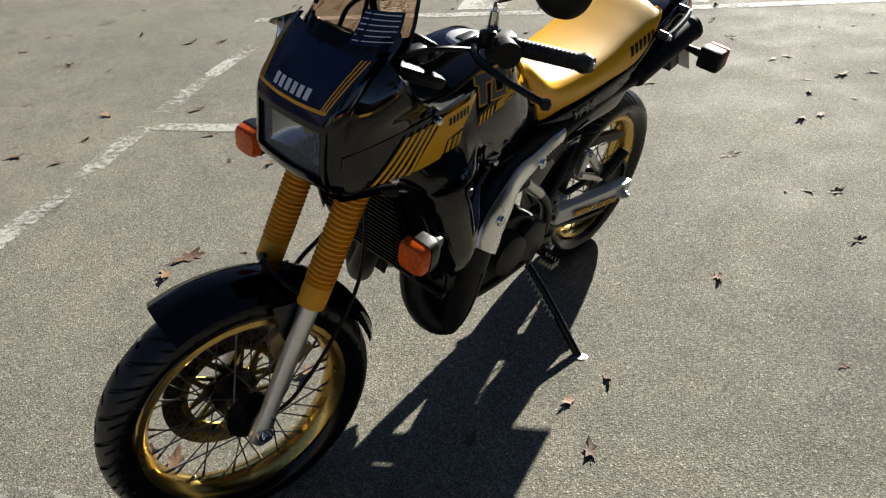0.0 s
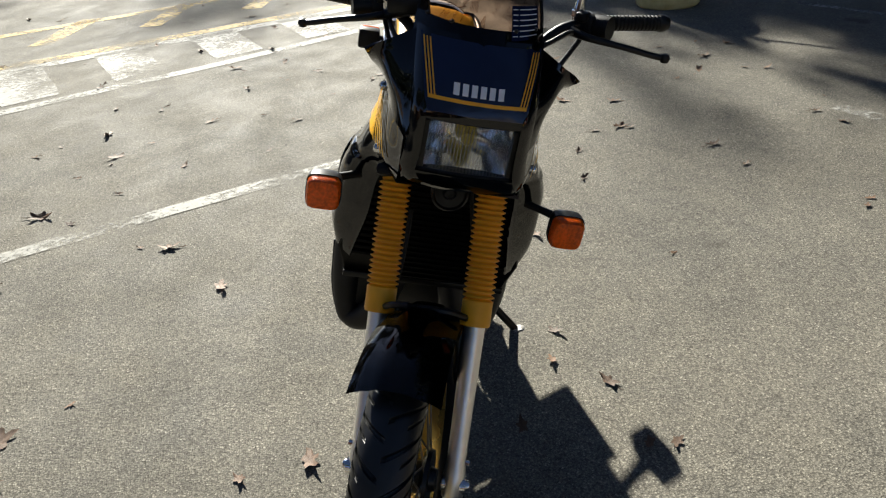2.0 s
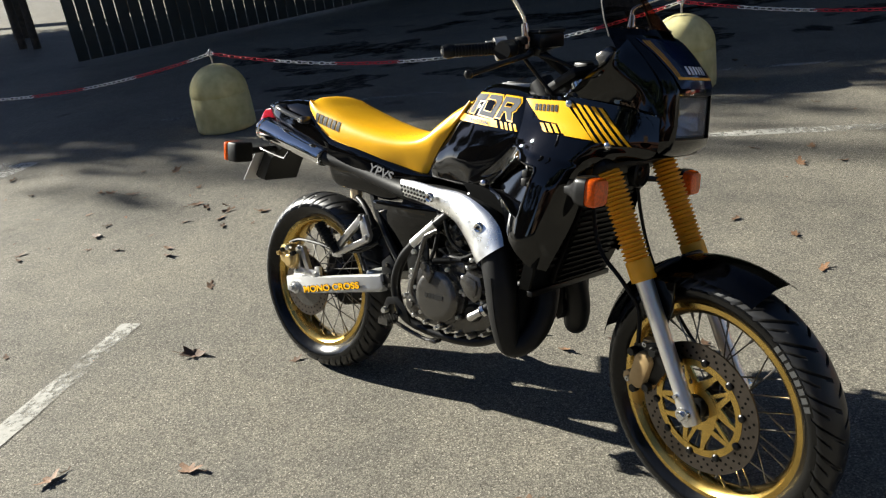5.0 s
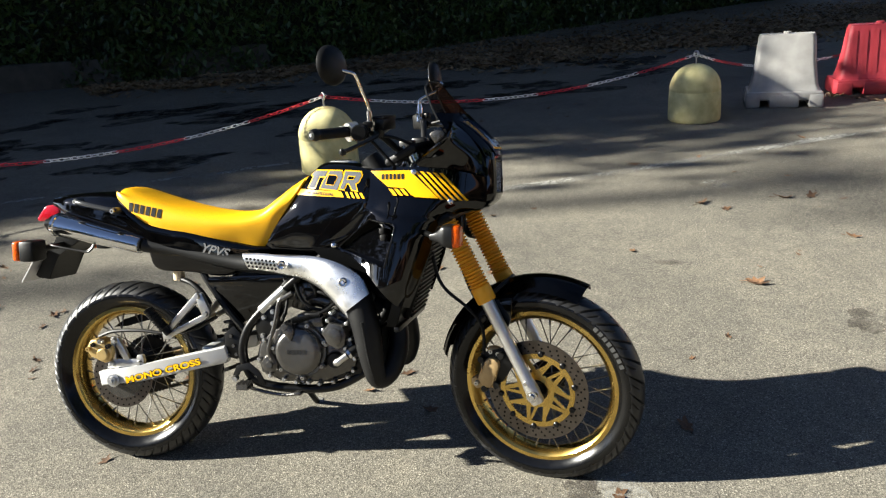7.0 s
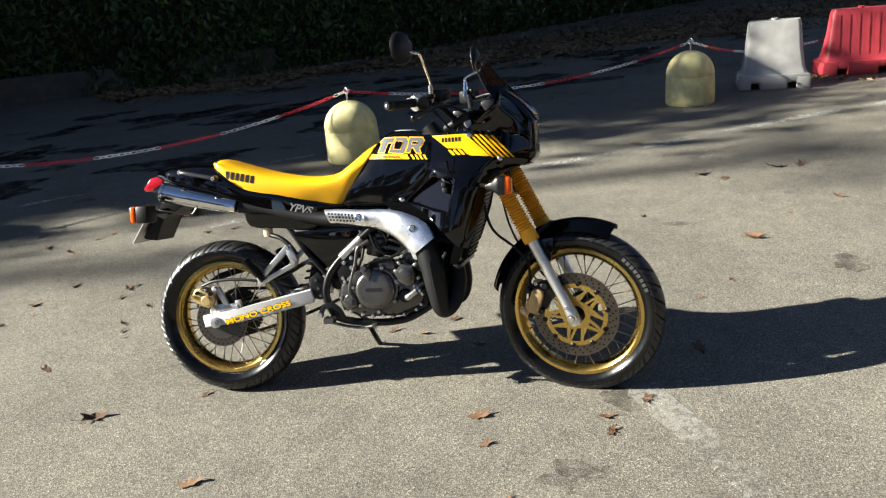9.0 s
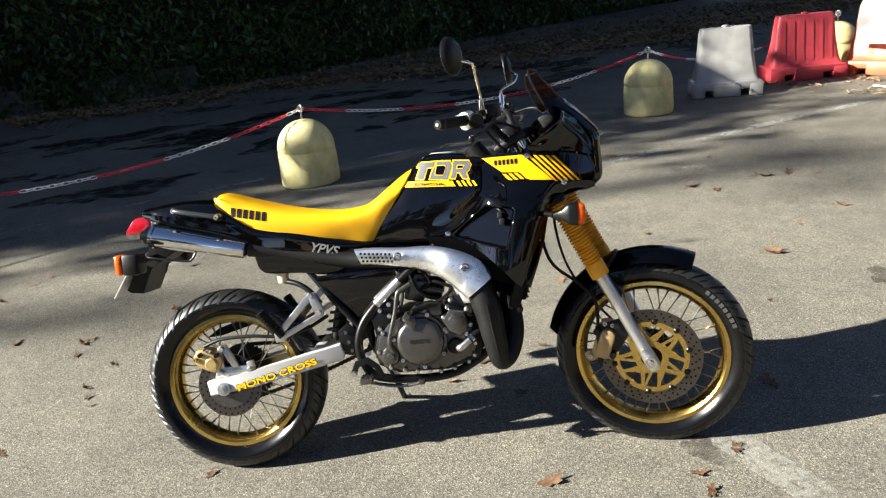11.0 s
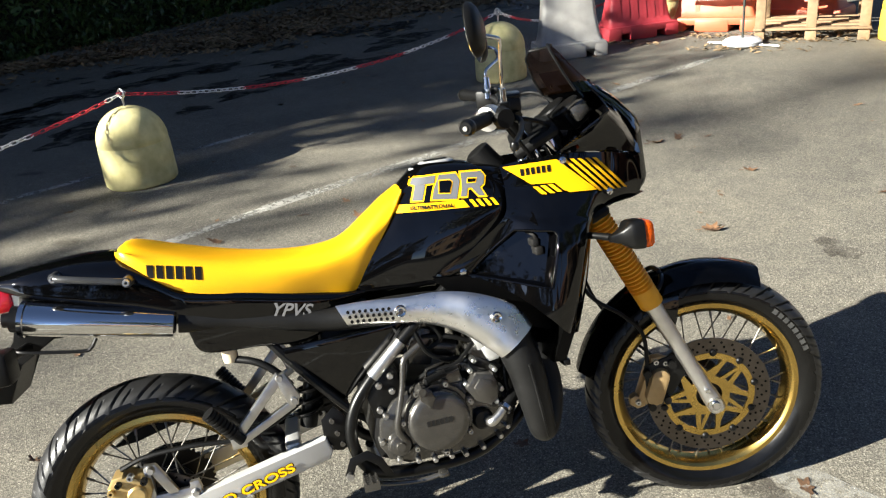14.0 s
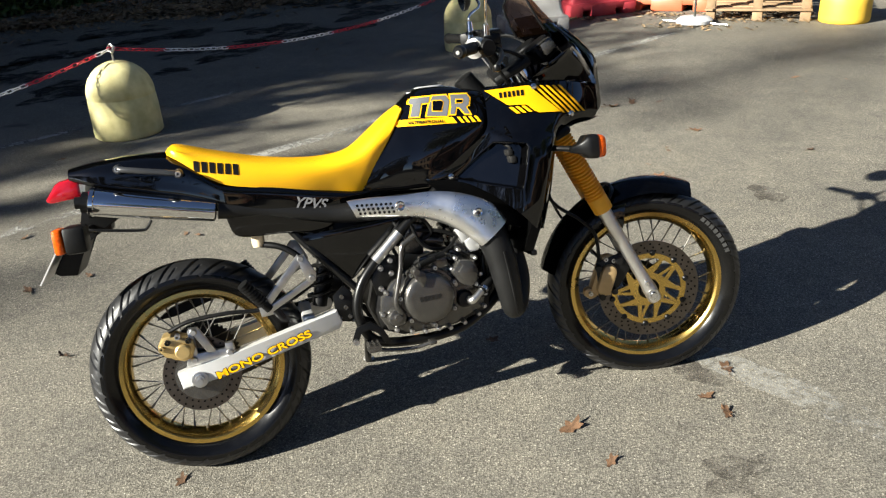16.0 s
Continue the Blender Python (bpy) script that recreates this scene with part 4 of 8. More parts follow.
def disc_mesh(r0, r1, y, thick, holes, bore):
    """A brake disc ring drilled in rows."""
    bm = bmesh.new()
    lathe(bm, [(r0, y - thick / 2), (r1, y - thick / 2), (r1, y + thick / 2), (r0, y + thick / 2)], (0, 0, 0), "Y", 96, closed_profile=True)
    return bm


def drill(hub, centre, r0, r1, y, count, rows, bore, steer):
    """The bored holes of a disc, dark plugs just proud of the steel, all on one mesh."""
    first = None
    turn = STEER if steer else Matrix.Identity(4)
    for k in range(count):
        for j in range(rows):
            a = 2 * math.pi * (k + 0.34 * j) / count
            r = r0 + (r1 - r0) * (0.25 + 0.5 * j / max(1, rows - 1))
            m = turn @ Matrix.Translation(centre + Vector((r * math.cos(a), y, r * math.sin(a))))
            if first is None:
                bm = bmesh.new()
                lathe(bm, [(0, -0.0030), (bore, -0.0030), (bore, 0.0030), (0, 0.0030)], (0, 0, 0), "Y", 8)
                first = part("disc_hole", bm, M_DUCT, hub)
                first.matrix_basis = m
            else:
                share("disc_hole", first, hub, m)


def carrier_ring(r0, r1, y, t=0.0035):
    bm = bmesh.new()
    lathe(bm, [(r0, y - t), (r1, y - t), (r1, y + t), (r0, y + t)], (0, 0, 0), "Y", 72, closed_profile=True)
    return bm


def carrier_arm(a, b, r_in, r_out, y, w, t=0.0031):
    """One slanting arm of the pierced carrier, wider at its root."""
    bm = bmesh.new()
    p = Vector((r_in * math.cos(a), 0, r_in * math.sin(a)))
    q = Vector((r_out * math.cos(b), 0, r_out * math.sin(b)))
    d = (q - p).normalized()
    s = Vector((-d.z, 0, d.x)) * w
    lo = [p + s * 1.25, q + s * 0.85, q - s * 0.85, p - s * 1.25]
    rings(bm, [[(v.x, y - t, v.z) for v in lo], [(v.x, y + t, v.z) for v in lo]])
    return bm


def wheel(name, centre, R, half, rim_r, rim_half, spokes, lugs, steer, disc, hub_half, label):
    bm = bmesh.new()
    lathe(bm, [(0.0, -hub_half - 0.012), (0.022, -hub_half - 0.012), (0.026, -hub_half), (0.052, -hub_half), (0.055, -hub_half + 0.008), (0.034, -hub_half + 0.018), (0.030, 0), (0.034, hub_half - 0.018), (0.060, hub_half - 0.008), (0.058, hub_half), (0.026, hub_half), (0.022, hub_half + 0.012), (0.0, hub_half + 0.012)], (0, 0, 0), "Y", 40)
    hub = bike_part(name, at_wheel(bm, centre), M_SATIN, None, label, steer)
    rw_ref[0] = hub
    tyre = bike_part("tyre", at_wheel(tyre_mesh(R, half, rim_r + 0.004, lugs, 1.2), centre), M_RUBBER, hub, "black road tyre with cut tread", steer, angle=24)
    tyre.data.materials.append(M_TREAD)
    bike_part("rim", at_wheel(rim_mesh(rim_r, rim_half), centre), M_GOLD, hub, "gold spoked rim", steer)
    for p, q in spoke_list(rim_r, 0.050, hub_half - 0.006, spokes):
        bm = bmesh.new()
        tube(bm, [p, q], 0.0019, n=2, sides=5, smooth=False)
        d = (Vector(q) - Vector(p)).normalized()
        tube(bm, [Vector(q) - d * 0.02, Vector(q) + d * 0.004], 0.0034, n=2, sides=6, smooth=False)
        bike_part("spoke", at_wheel(bm, centre), M_SPOKE, hub, steer=steer)
    r0, r1, y, count, rows, bore = disc
    bike_part("brake_disc", at_wheel(disc_mesh(r0, r1, y, 0.005, count, bore), centre), M_DISC, hub, "drilled steel brake disc", steer)
    drill(hub, centre, r0, r1, y, count, rows, bore, steer)
    return hub


fw = wheel("front_wheel", FRONT, 0.316, 0.054, 0.236, 0.036, 36, 30, True, (0.116, 0.160, -0.062, 32, 3, 0.0034), 0.050, "gold spoked front wheel with a black hub")
bike_part("disc_carrier", at_wheel(carrier_ring(0.103, 0.119, -0.062), FRONT), M_GOLD, fw, "gold pierced disc carrier", True)
bike_part("carrier_hub", at_wheel(carrier_ring(0.034, 0.054, -0.062, 0.0036), FRONT), M_GOLD, fw, "gold hub ring of the carrier", True)
for k in range(5):
    a = 2 * math.pi * (k + 0.2) / 5
    for sw in (-0.40, 0.40):
        bike_part("carrier_arm", at_wheel(carrier_arm(a, a + sw, 0.046, 0.110, -0.062, 0.0062, 0.0030 if sw > 0 else 0.0033), FRONT), M_GOLD, fw, "", True)
        bike_part("carrier_arm", at_wheel(carrier_arm(a + 0.63, a + sw * 1.1, 0.052, 0.108, -0.062, 0.0042, 0.0026 if sw > 0 else 0.0028), FRONT), M_GOLD, fw, "", True)
for k in range(10):
    bm = bmesh.new()
    a = 2 * math.pi * (k + 0.3) / 10
    lathe(bm, [(0, -0.071), (0.006, -0.071), (0.0095, -0.068), (0.0095, -0.056), (0, -0.056)], (0.120 * math.cos(a), 0, 0.120 * math.sin(a)), "Y", 12)
    bike_part("disc_button", at_wheel(bm, FRONT), M_SATIN, fw, "dark floating-disc button", True)
rw = wheel("rear_wheel", REAR, 0.3085, 0.066, 0.218, 0.044, 36, 28, False, (0.072, 0.106, -0.098, 30, 2, 0.0032), 0.055, "gold spoked rear wheel with a black hub")
bm = bmesh.new()
lathe(bm, [(0.03, -0.101), (0.074, -0.101), (0.074, -0.095), (0.03, -0.095)], (0, 0, 0), "Y", 40, closed_profile=True)
bike_part("disc_carrier", at_wheel(bm, REAR), M_ENGINE, rw, "grey disc carrier")
bm = bmesh.new()
teeth = 44
pts = []
for k in range(teeth * 4):
    a = 2 * math.pi * k / (teeth * 4)
    r = 0.098 + (0.006 if k % 4 in (1, 2) else 0)
    pts.append((r * math.cos(a), r * math.sin(a)))
prism(bm, pts, 0.072, 0.078)
bike_part("sprocket", at_wheel(bm, REAR), M_ENGINE_D, rw, "dark toothed rear sprocket")


# tread writing on the sidewall: plain bars
def bars_on_tyre(a0, a1, n, r0, r1, y):
    bm = bmesh.new()
    for k in range(n):
        u0 = a0 + (a1 - a0) * k / n
        u1 = u0 + (a1 - a0) / n * 0.68
        loop = [(r * math.cos(radians(a)), y, r * math.sin(radians(a))) for r, a in ((r0, u0), (r1, u0), (r1, u1), (r0, u1))]
        rings(bm, [loop, [(x, yy - 0.0015, z) for x, yy, z in loop]])
    return bm


bike_part("tyre_mark", at_wheel(bars_on_tyre(50, 18, 8, 0.268, 0.281, -0.0525), FRONT), mat("worn_grey_print", (0.034, 0.034, 0.033), 0.6, vary=0.5, scale=300), fw, "worn grey bars on the sidewall", True)


rw_ref[0] = None


# forks
def fork_axis(u, y):
    """A point on the fork leg, u metres up from the axle."""
    return FRONT + STEER_AXIS * u + Vector((0, y, 0))


FORK_Y = 0.097
FORK_M = Matrix.Translation(FRONT) @ Vector((0, 0, 1)).rotation_difference(STEER_AXIS).to_matrix().to_4x4()


def leg(bm):
    lathe(bm, [(0.0, -0.03), (0.0185, -0.03), (0.022, -0.024), (0.0225, 0.02), (0.0190, 0.05), (0.0195, 0.16), (0.0215, 0.31), (0.0235, 0.335), (0.0, 0.335)], (0, -FORK_Y, 0), "Z", 28, m=FORK_M)


def boot(bm):
    prof = [(0.021, 0.318), (0.0295, 0.318), (0.0305, 0.322), (0.0305, 0.368)]
    z = 0.372
    while z < 0.575:
        prof += [(0.0245, z), (0.0318, z + 0.0035), (0.0318, z + 0.0055), (0.0245, z + 0.009)]
        z += 0.0105
    prof += [(0.027, z), (0.027, z + 0.02), (0.02, z + 0.02)]
    lathe(bm, prof, (0, -FORK_Y, 0), "Z", 28, m=FORK_M)


def stanchion(bm):
    lathe(bm, [(0.0, 0.5), (0.0205, 0.5), (0.0205, 0.84), (0.0, 0.845)], (0, -FORK_Y, 0), "Z", 20, m=FORK_M)


def axle_clamp(bm):
    c = FRONT
    lathe(bm, [(0, -0.130), (0.009, -0.130), (0.011, -0.127), (0.011, -0.122), (0.018, -0.1215), (0.018, -0.075), (0, -0.075)], c, "Y", 16)
    p = fork_axis(0.045, -0.118)
    lathe(bm, [(0, -0.006), (0.006, -0.006), (0.006, 0.004), (0, 0.004)], p, "Y", 8)


both("fork_leg", leg, mat("fork_alloy", (0.78, 0.77, 0.75), 0.36, 1.0, vary=0.06, scale=50, bump=0.04), "brushed aluminium fork leg", True)
both("fork_boot", boot, M_BOOT, "ribbed yellow rubber fork boot", True, angle=25)
both("fork_tube", stanchion, M_CHROME, "chromed fork tube", True)
both("axle_clamp", axle_clamp, M_CHROME, "bright axle bolt", True)


def yoke(bm):
    for u in (0.60, 0.83):
        c = fork_axis(u, 0)
        m = Matrix.Translation(c) @ Vector((0, 0, 1)).rotation_difference(STEER_AXIS).to_matrix().to_4x4()
        box(bm, (-0.085, -0.135, -0.014), (0.035, 0.135, 0.014), 0.012, m)


bm = bmesh.new()
yoke(bm)
bike_part("fork_yoke", bm, M_PLASTIC, None, "black fork yokes", True)


# front mudguard
def guard():
    bm = bmesh.new()
    loops = []
    n = 40
    for k in range(n + 1):
        a = radians(165 - (165 - 65) * k / n)
        w = 0.064 + 0.019 * (k / n) ** 0.9
        r = 0.338 + 0.012 * (k / n)
        loop = []
        for i in range(13):
            s = i / 12 * 2 - 1
            drop = 0.030 * abs(s) ** 2.6 + (0.010 if abs(s) < 0.35 else 0) * -0.6
            loop.append((FRONT.x + (r - drop) * math.cos(a), w * s, FRONT.z + (r - drop) * math.sin(a)))
        loops.append(loop)
    rings(bm, loops, closed=False)
    bmesh.ops.solidify(bm, geom=bm.faces[:], thickness=0.003)
    return bm


bike_part("front_mudguard", guard(), M_BLACK, None, "gloss black front mudguard", True, angle=30)


def guard_bracket(bm):
    prism(bm, [(1.235, 0.585), (1.345, 0.600), (1.335, 0.53), (1.318, 0.478), (1.300, 0.492), (1.290, 0.54)], -0.078, -0.068, 0.002)


for ob in both("mudguard_bracket", guard_bracket, M_BLACK, "black mudguard side plate", True):
    pass


def brace(bm):
    tube(bm, [tuple(fork_axis(0.325, -FORK_Y)), tuple(fork_axis(0.335, -0.05) + Vector((0.045, 0, 0.03))), tuple(fork_axis(0.335, 0.05) + Vector((0.045, 0, 0.03))), tuple(fork_axis(0.325, FORK_Y))], 0.007, n=18, sides=8)


bm = bmesh.new()
brace(bm)
bike_part("fork_brace", bm, M_SATIN, None, "black fork brace", True)


# front caliper, on the right leg
bm = bmesh.new()
stadium = [(0.024 * math.cos(radians(a)), 0.028 + 0.024 * math.sin(radians(a))) for a in range(0, 181, 20)] + [(0.024 * math.cos(radians(a)), -0.028 + 0.024 * math.sin(radians(a))) for a in range(180, 361, 20)]
CAL = Matrix.Translation((FRONT.x - 0.140, -0.072, FRONT.z + 0.058)) @ Matrix.Rotation(radians(18), 4, "Y")
prism(bm, stadium, -0.040, 0.0, 0.009, CAL)
prism(bm, [(-0.036, -0.048), (-0.010, -0.062), (0.030, -0.052), (0.038, 0.0), (0.034, 0.056), (-0.006, 0.064), (-0.034, 0.050)], -0.016, 0.032, 0.006, CAL)
prism(bm, [(-0.052, -0.070), (-0.030, -0.078), (-0.012, -0.066), (-0.014, -0.046), (-0.046, -0.042), (-0.056, -0.054)], -0.014, 0.012, 0.004, CAL)
prism(bm, [(-0.030, 0.044), (-0.006, 0.050), (0.020, 0.048), (0.018, 0.074), (-0.010, 0.078), (-0.032, 0.068)], -0.014, 0.012, 0.004, CAL)
cal = bike_part("front_caliper", bm, M_BRASS, None, "gold oblong brake caliper", True)
for dx, dz in ((-0.034, -0.058), (-0.018, 0.062), (0.006, 0.064)):
    bm = bmesh.new()
    lathe(bm, [(0.0025, -0.017), (0.003, -0.023), (0.0065, -0.023), (0.0075, -0.019), (0.0075, -0.01), (0, -0.01), (0, -0.017)], (dx, 0, dz), "Y", 14, m=CAL)
    bike_part("slide_pin", bm, M_STEEL, cal, "steel socket pin", True)
for dx, dz in ((-0.10, 0.118), (-0.118, 0.020), (-0.158, 0.005), (-0.165, 0.10)):
    bm = bmesh.new()
    lathe(bm, [(0, -0.112), (0.010, -0.112), (0.011, -0.104), (0.011, -0.095), (0, -0.095)], (FRONT.x + dx, 0, FRONT.z + dz), "Y", 14)
    bike_part("caliper_bolt", bm, M_SATIN, cal, "black caliper bolt", True)
bm = bmesh.new()
prism(bm, [(FRONT.x - 0.17, FRONT.z + 0.115), (FRONT.x - 0.08, FRONT.z + 0.145), (FRONT.x - 0.055, FRONT.z + 0.10), (FRONT.x - 0.10, FRONT.z + 0.03), (FRONT.x - 0.165, FRONT.z - 0.005)], -0.094, -0.086, 0.002)
bike_part("caliper_bracket", bm, M_SATIN, cal, "black caliper bracket", True)
bm = bmesh.new()
tube(bm, [(FRONT.x - 0.16, -0.09, FRONT.z + 0.10), (FRONT.x - 0.165, -0.085, FRONT.z + 0.20), (FRONT.x - 0.21, -0.09, FRONT.z + 0.26), (FRONT.x - 0.30, -0.085, FRONT.z + 0.34), (FRONT.x - 0.33, -0.07, FRONT.z + 0.5), (FRONT.x - 0.33, -0.04, FRONT.z + 0.66)], 0.0055, n=34, sides=8)
bike_part("brake_hose", bm, M_PLASTIC, None, "black rubber brake hose", True)
bm = bmesh.new()
tube(bm, [(FRONT.x + 0.01, 0.075, FRONT.z), (FRONT.x - 0.10, 0.085, FRONT.z + 0.05), (FRONT.x - 0.26, 0.075, FRONT.z + 0.26), (FRONT.x - 0.30, 0.05, FRONT.z + 0.5), (FRONT.x - 0.26, 0.03, FRONT.z + 0.72)], 0.0045, n=34, sides=8)
bike_part("speedometer_cable", bm, M_PLASTIC, None, "black speedometer cable", True)


# bodywork lofted along the length
def body(sections, n_x=28, cap=True):
    """Skin half-profiles, mirrored, over smooth stations; each station is (x, [(y, z) from the top centre down])."""
    k = len(sections[0][1])
    rails = [spline([(x, p[i][0], p[i][1]) for x, p in sections], n_x) for i in range(k)]
    bm = bmesh.new()
    loops = []
    for s in range(n_x):
        half = [rails[i][s] for i in range(k)]
        fine = spline(half, 4 * k)
        ring = [Vector((v.x, -max(v.y, 0.0), v.z)) for v in fine]
        ring += [Vector((v.x, -v.y, v.z)) for v in reversed(ring) if True]
        loops.append(ring)
    rings(bm, loops, closed=True, cap=cap)
    bmesh.ops.remove_doubles(bm, verts=bm.verts, dist=0.0004)
    return bm


def seat_section(x, zt, zb, w, wb):
    return (x, [(0.0, zt), (w * 0.55, zt - 0.004), (w * 0.88, zt - 0.016), (w, zt - 0.042 if zt - 0.042 > zb + 0.006 else (zt + zb) / 2 + 0.004), (wb, zb + 0.004), (wb - 0.012, zb), (0.0, zb)])


seat_bm = body([
    seat_section(0.018, 0.936, 0.918, 0.070, 0.072),
    seat_section(0.045, 0.943, 0.902, 0.098, 0.100),
    seat_section(0.14, 0.913, 0.830, 0.108, 0.112),
    seat_section(0.25, 0.882, 0.800, 0.108, 0.106),
    seat_section(0.36, 0.862, 0.774, 0.105, 0.096),
    seat_section(0.45, 0.858, 0.755, 0.098, 0.082),
    seat_section(0.515, 0.870, 0.742, 0.093, 0.074),
    seat_section(0.575, 0.909, 0.822, 0.094, 0.084),
    seat_section(0.625, 0.946, 0.888, 0.086, 0.086),
    seat_section(0.668, 0.972, 0.950, 0.070, 0.072),
], 46)
SEAT_TREE = BVHTree.FromBMesh(seat_bm)
seat = bike_part("seat", seat_bm, M_SEAT, None, "bright yellow vinyl saddle", angle=50)

tank_bm = body([
    (0.515, [(0.0, 0.86), (0.04, 0.85), (0.066, 0.80), (0.076, 0.76), (0.076, 0.745), (0.066, 0.735), (0.0, 0.735)]),
    (0.575, [(0.0, 0.90), (0.05, 0.89), (0.085, 0.845), (0.100, 0.80), (0.098, 0.755), (0.085, 0.735), (0.0, 0.735)]),
    (0.64, [(0.0, 0.945), (0.06, 0.935), (0.098, 0.89), (0.116, 0.82), (0.110, 0.755), (0.095, 0.732), (0.0, 0.732)]),
    (0.69, [(0.0, 0.988), (0.062, 0.978), (0.100, 0.925), (0.122, 0.84), (0.118, 0.76), (0.10, 0.73), (0.0, 0.73)]),
    (0.73, [(0.0, 1.012), (0.066, 1.004), (0.100, 0.955), (0.124, 0.86), (0.122, 0.77), (0.11, 0.735), (0.0, 0.73)]),
    (0.81, [(0.0, 1.010), (0.070, 1.002), (0.104, 0.955), (0.126, 0.88), (0.124, 0.80), (0.115, 0.77), (0.0, 0.76)]),
    (0.885, [(0.0, 0.992), (0.070, 0.986), (0.106, 0.945), (0.124, 0.90), (0.120, 0.85), (0.11, 0.82), (0.0, 0.80)]),
    (0.915, [(0.0, 0.982), (0.066, 0.976), (0.100, 0.94), (0.112, 0.90), (0.110, 0.86), (0.10, 0.83), (0.0, 0.81)]),
], 40)
# the tank swells towards the fairing
for v in tank_bm.verts:
    u = min(max((v.co.x - 0.60) / 0.28, 0.0), 1.0)
    v.co.y *= 0.86 + 0.26 * u
TANK_TREE = BVHTree.FromBMesh(tank_bm)
bike_part("tank_cover", tank_bm, M_BLACK, None, "gloss black tank cover", angle=60)
bm = bmesh.new()
lathe(bm, [(0, 0.017), (0.038, 0.017), (0.046, 0.012), (0.048, 0.008), (0.066, 0.006), (0.068, 0.0), (0.06, -0.012)], (0.772, 0, 0.998), "Z", 40)
cap_ob = bike_part("filler_cap", bm, M_ALU_PAINT, None, "bright metal filler cap")
bm = bmesh.new()
box(bm, (0.744, -0.012, 1.013), (0.800, 0.012, 1.0185), 0.0025)
bike_part("lock_flap", bm, M_SATIN, cap_ob, "hinged lock flap")

tail_bm = body([
    (-0.236, [(0.0, 0.916), (0.035, 0.914), (0.052, 0.905), (0.055, 0.893), (0.050, 0.884), (0.03, 0.880), (0.0, 0.880)]),
    (-0.16, [(0.0, 0.926), (0.055, 0.922), (0.080, 0.905), (0.086, 0.880), (0.084, 0.862), (0.06, 0.855), (0.0, 0.855)]),
    (-0.05, [(0.0, 0.930), (0.065, 0.925), (0.096, 0.900), (0.102, 0.860), (0.100, 0.832), (0.07, 0.822), (0.0, 0.822)]),
    (0.06, [(0.0, 0.915), (0.07, 0.905), (0.104, 0.878), (0.108, 0.835), (0.104, 0.796), (0.07, 0.79), (0.0, 0.79)]),
    (0.135, [(0.0, 0.86), (0.07, 0.855), (0.108, 0.828), (0.112, 0.80), (0.106, 0.750), (0.085, 0.742), (0.0, 0.742)]),
    (0.165, [(0.0, 0.85), (0.07, 0.845), (0.108, 0.818), (0.112, 0.78), (0.102, 0.695), (0.085, 0.676), (0.0, 0.676)]),
    (0.28, [(0.0, 0.82), (0.07, 0.815), (0.106, 0.793), (0.108, 0.755), (0.098, 0.68), (0.08, 0.664), (0.0, 0.664)]),
    (0.40, [(0.0, 0.79), (0.06, 0.785), (0.094, 0.764), (0.098, 0.735), (0.090, 0.668), (0.075, 0.652), (0.0, 0.652)]),
    (0.475, [(0.0, 0.77), (0.06, 0.765), (0.084, 0.748), (0.088, 0.735), (0.082, 0.71), (0.07, 0.70), (0.0, 0.70)]),
    (0.545, [(0.0, 0.752), (0.05, 0.75), (0.072, 0.745), (0.076, 0.74), (0.072, 0.734), (0.06, 0.73), (0.0, 0.73)]),
], 60)
TAIL_TREE = BVHTree.FromBMesh(tail_bm)
bike_part("tail_fairing", tail_bm, M_BLACK, None, "gloss black tail and side panels", angle=50)


# patches between four edges
def coons(top, bottom, start, end, nu=26, nv=20, bulge=0.0):
    """A patch between a top and a bottom edge (front to back) and the two edges that join them (top to bottom)."""
    T, B, S, E = spline(top, nu), spline(bottom, nu), spline(start, nv), spline(end, nv)
    rows = []
    for j in range(nv):
        v = j / (nv - 1)
        row = []
        for i in range(nu):
            u = i / (nu - 1)
            p = (1 - v) * T[i] + v * B[i] + (1 - u) * S[j] + u * E[j]
            p -= (1 - u) * (1 - v) * T[0] + u * (1 - v) * T[-1] + (1 - u) * v * B[0] + u * v * B[-1]
            p.y -= bulge * 16 * u * (1 - u) * v * (1 - v)
            row.append(p)
        rows.append(row)
    bm = bmesh.new()
    rings(bm, rows, closed=False)
    return bm


def panel(name, bm, material, label, thick=0.004):
    for side in (0, 1):
        t = bm.copy()
        if side:
            flip(t)
        bmesh.ops.recalc_face_normals(t, faces=t.faces)
        bmesh.ops.solidify(t, geom=t.faces[:], thickness=thick)
        bike_part(name, t, material, None, label, angle=40)


side_bm = coons(
    top=[(0.897, -0.130, 0.984), (0.95, -0.144, 0.990), (1.05, -0.152, 0.990), (1.165, -0.142, 0.976), (1.25, -0.114, 0.955)],
    bottom=[(0.705, -0.112, 0.735), (0.80, -0.130, 0.735), (0.88, -0.165, 0.688), (0.945, -0.186, 0.625), (0.985, -0.182, 0.582), (1.020, -0.172, 0.569)],
    start=[(0.897, -0.130, 0.984), (0.898, -0.146, 0.925), (0.884, -0.150, 0.868), (0.815, -0.137, 0.812), (0.705, -0.112, 0.735)],
    end=[(1.25, -0.114, 0.955), (1.245, -0.114, 0.872), (1.175, -0.120, 0.852), (1.106, -0.128, 0.816), (1.068, -0.150, 0.69), (1.020, -0.172, 0.569)], nu=84, nv=72)


def crease_z(x):
    line = ((0.80, 0.905), (0.898, 0.876), (0.946, 0.857), (1.034, 0.846), (1.111, 0.838), (1.3, 0.838))
    for (xa, za), (xb, zb) in zip(line, line[1:]):
        if xa <= x <= xb:
            return za + (zb - za) * (x - xa) / (xb - xa)
    return 0.905


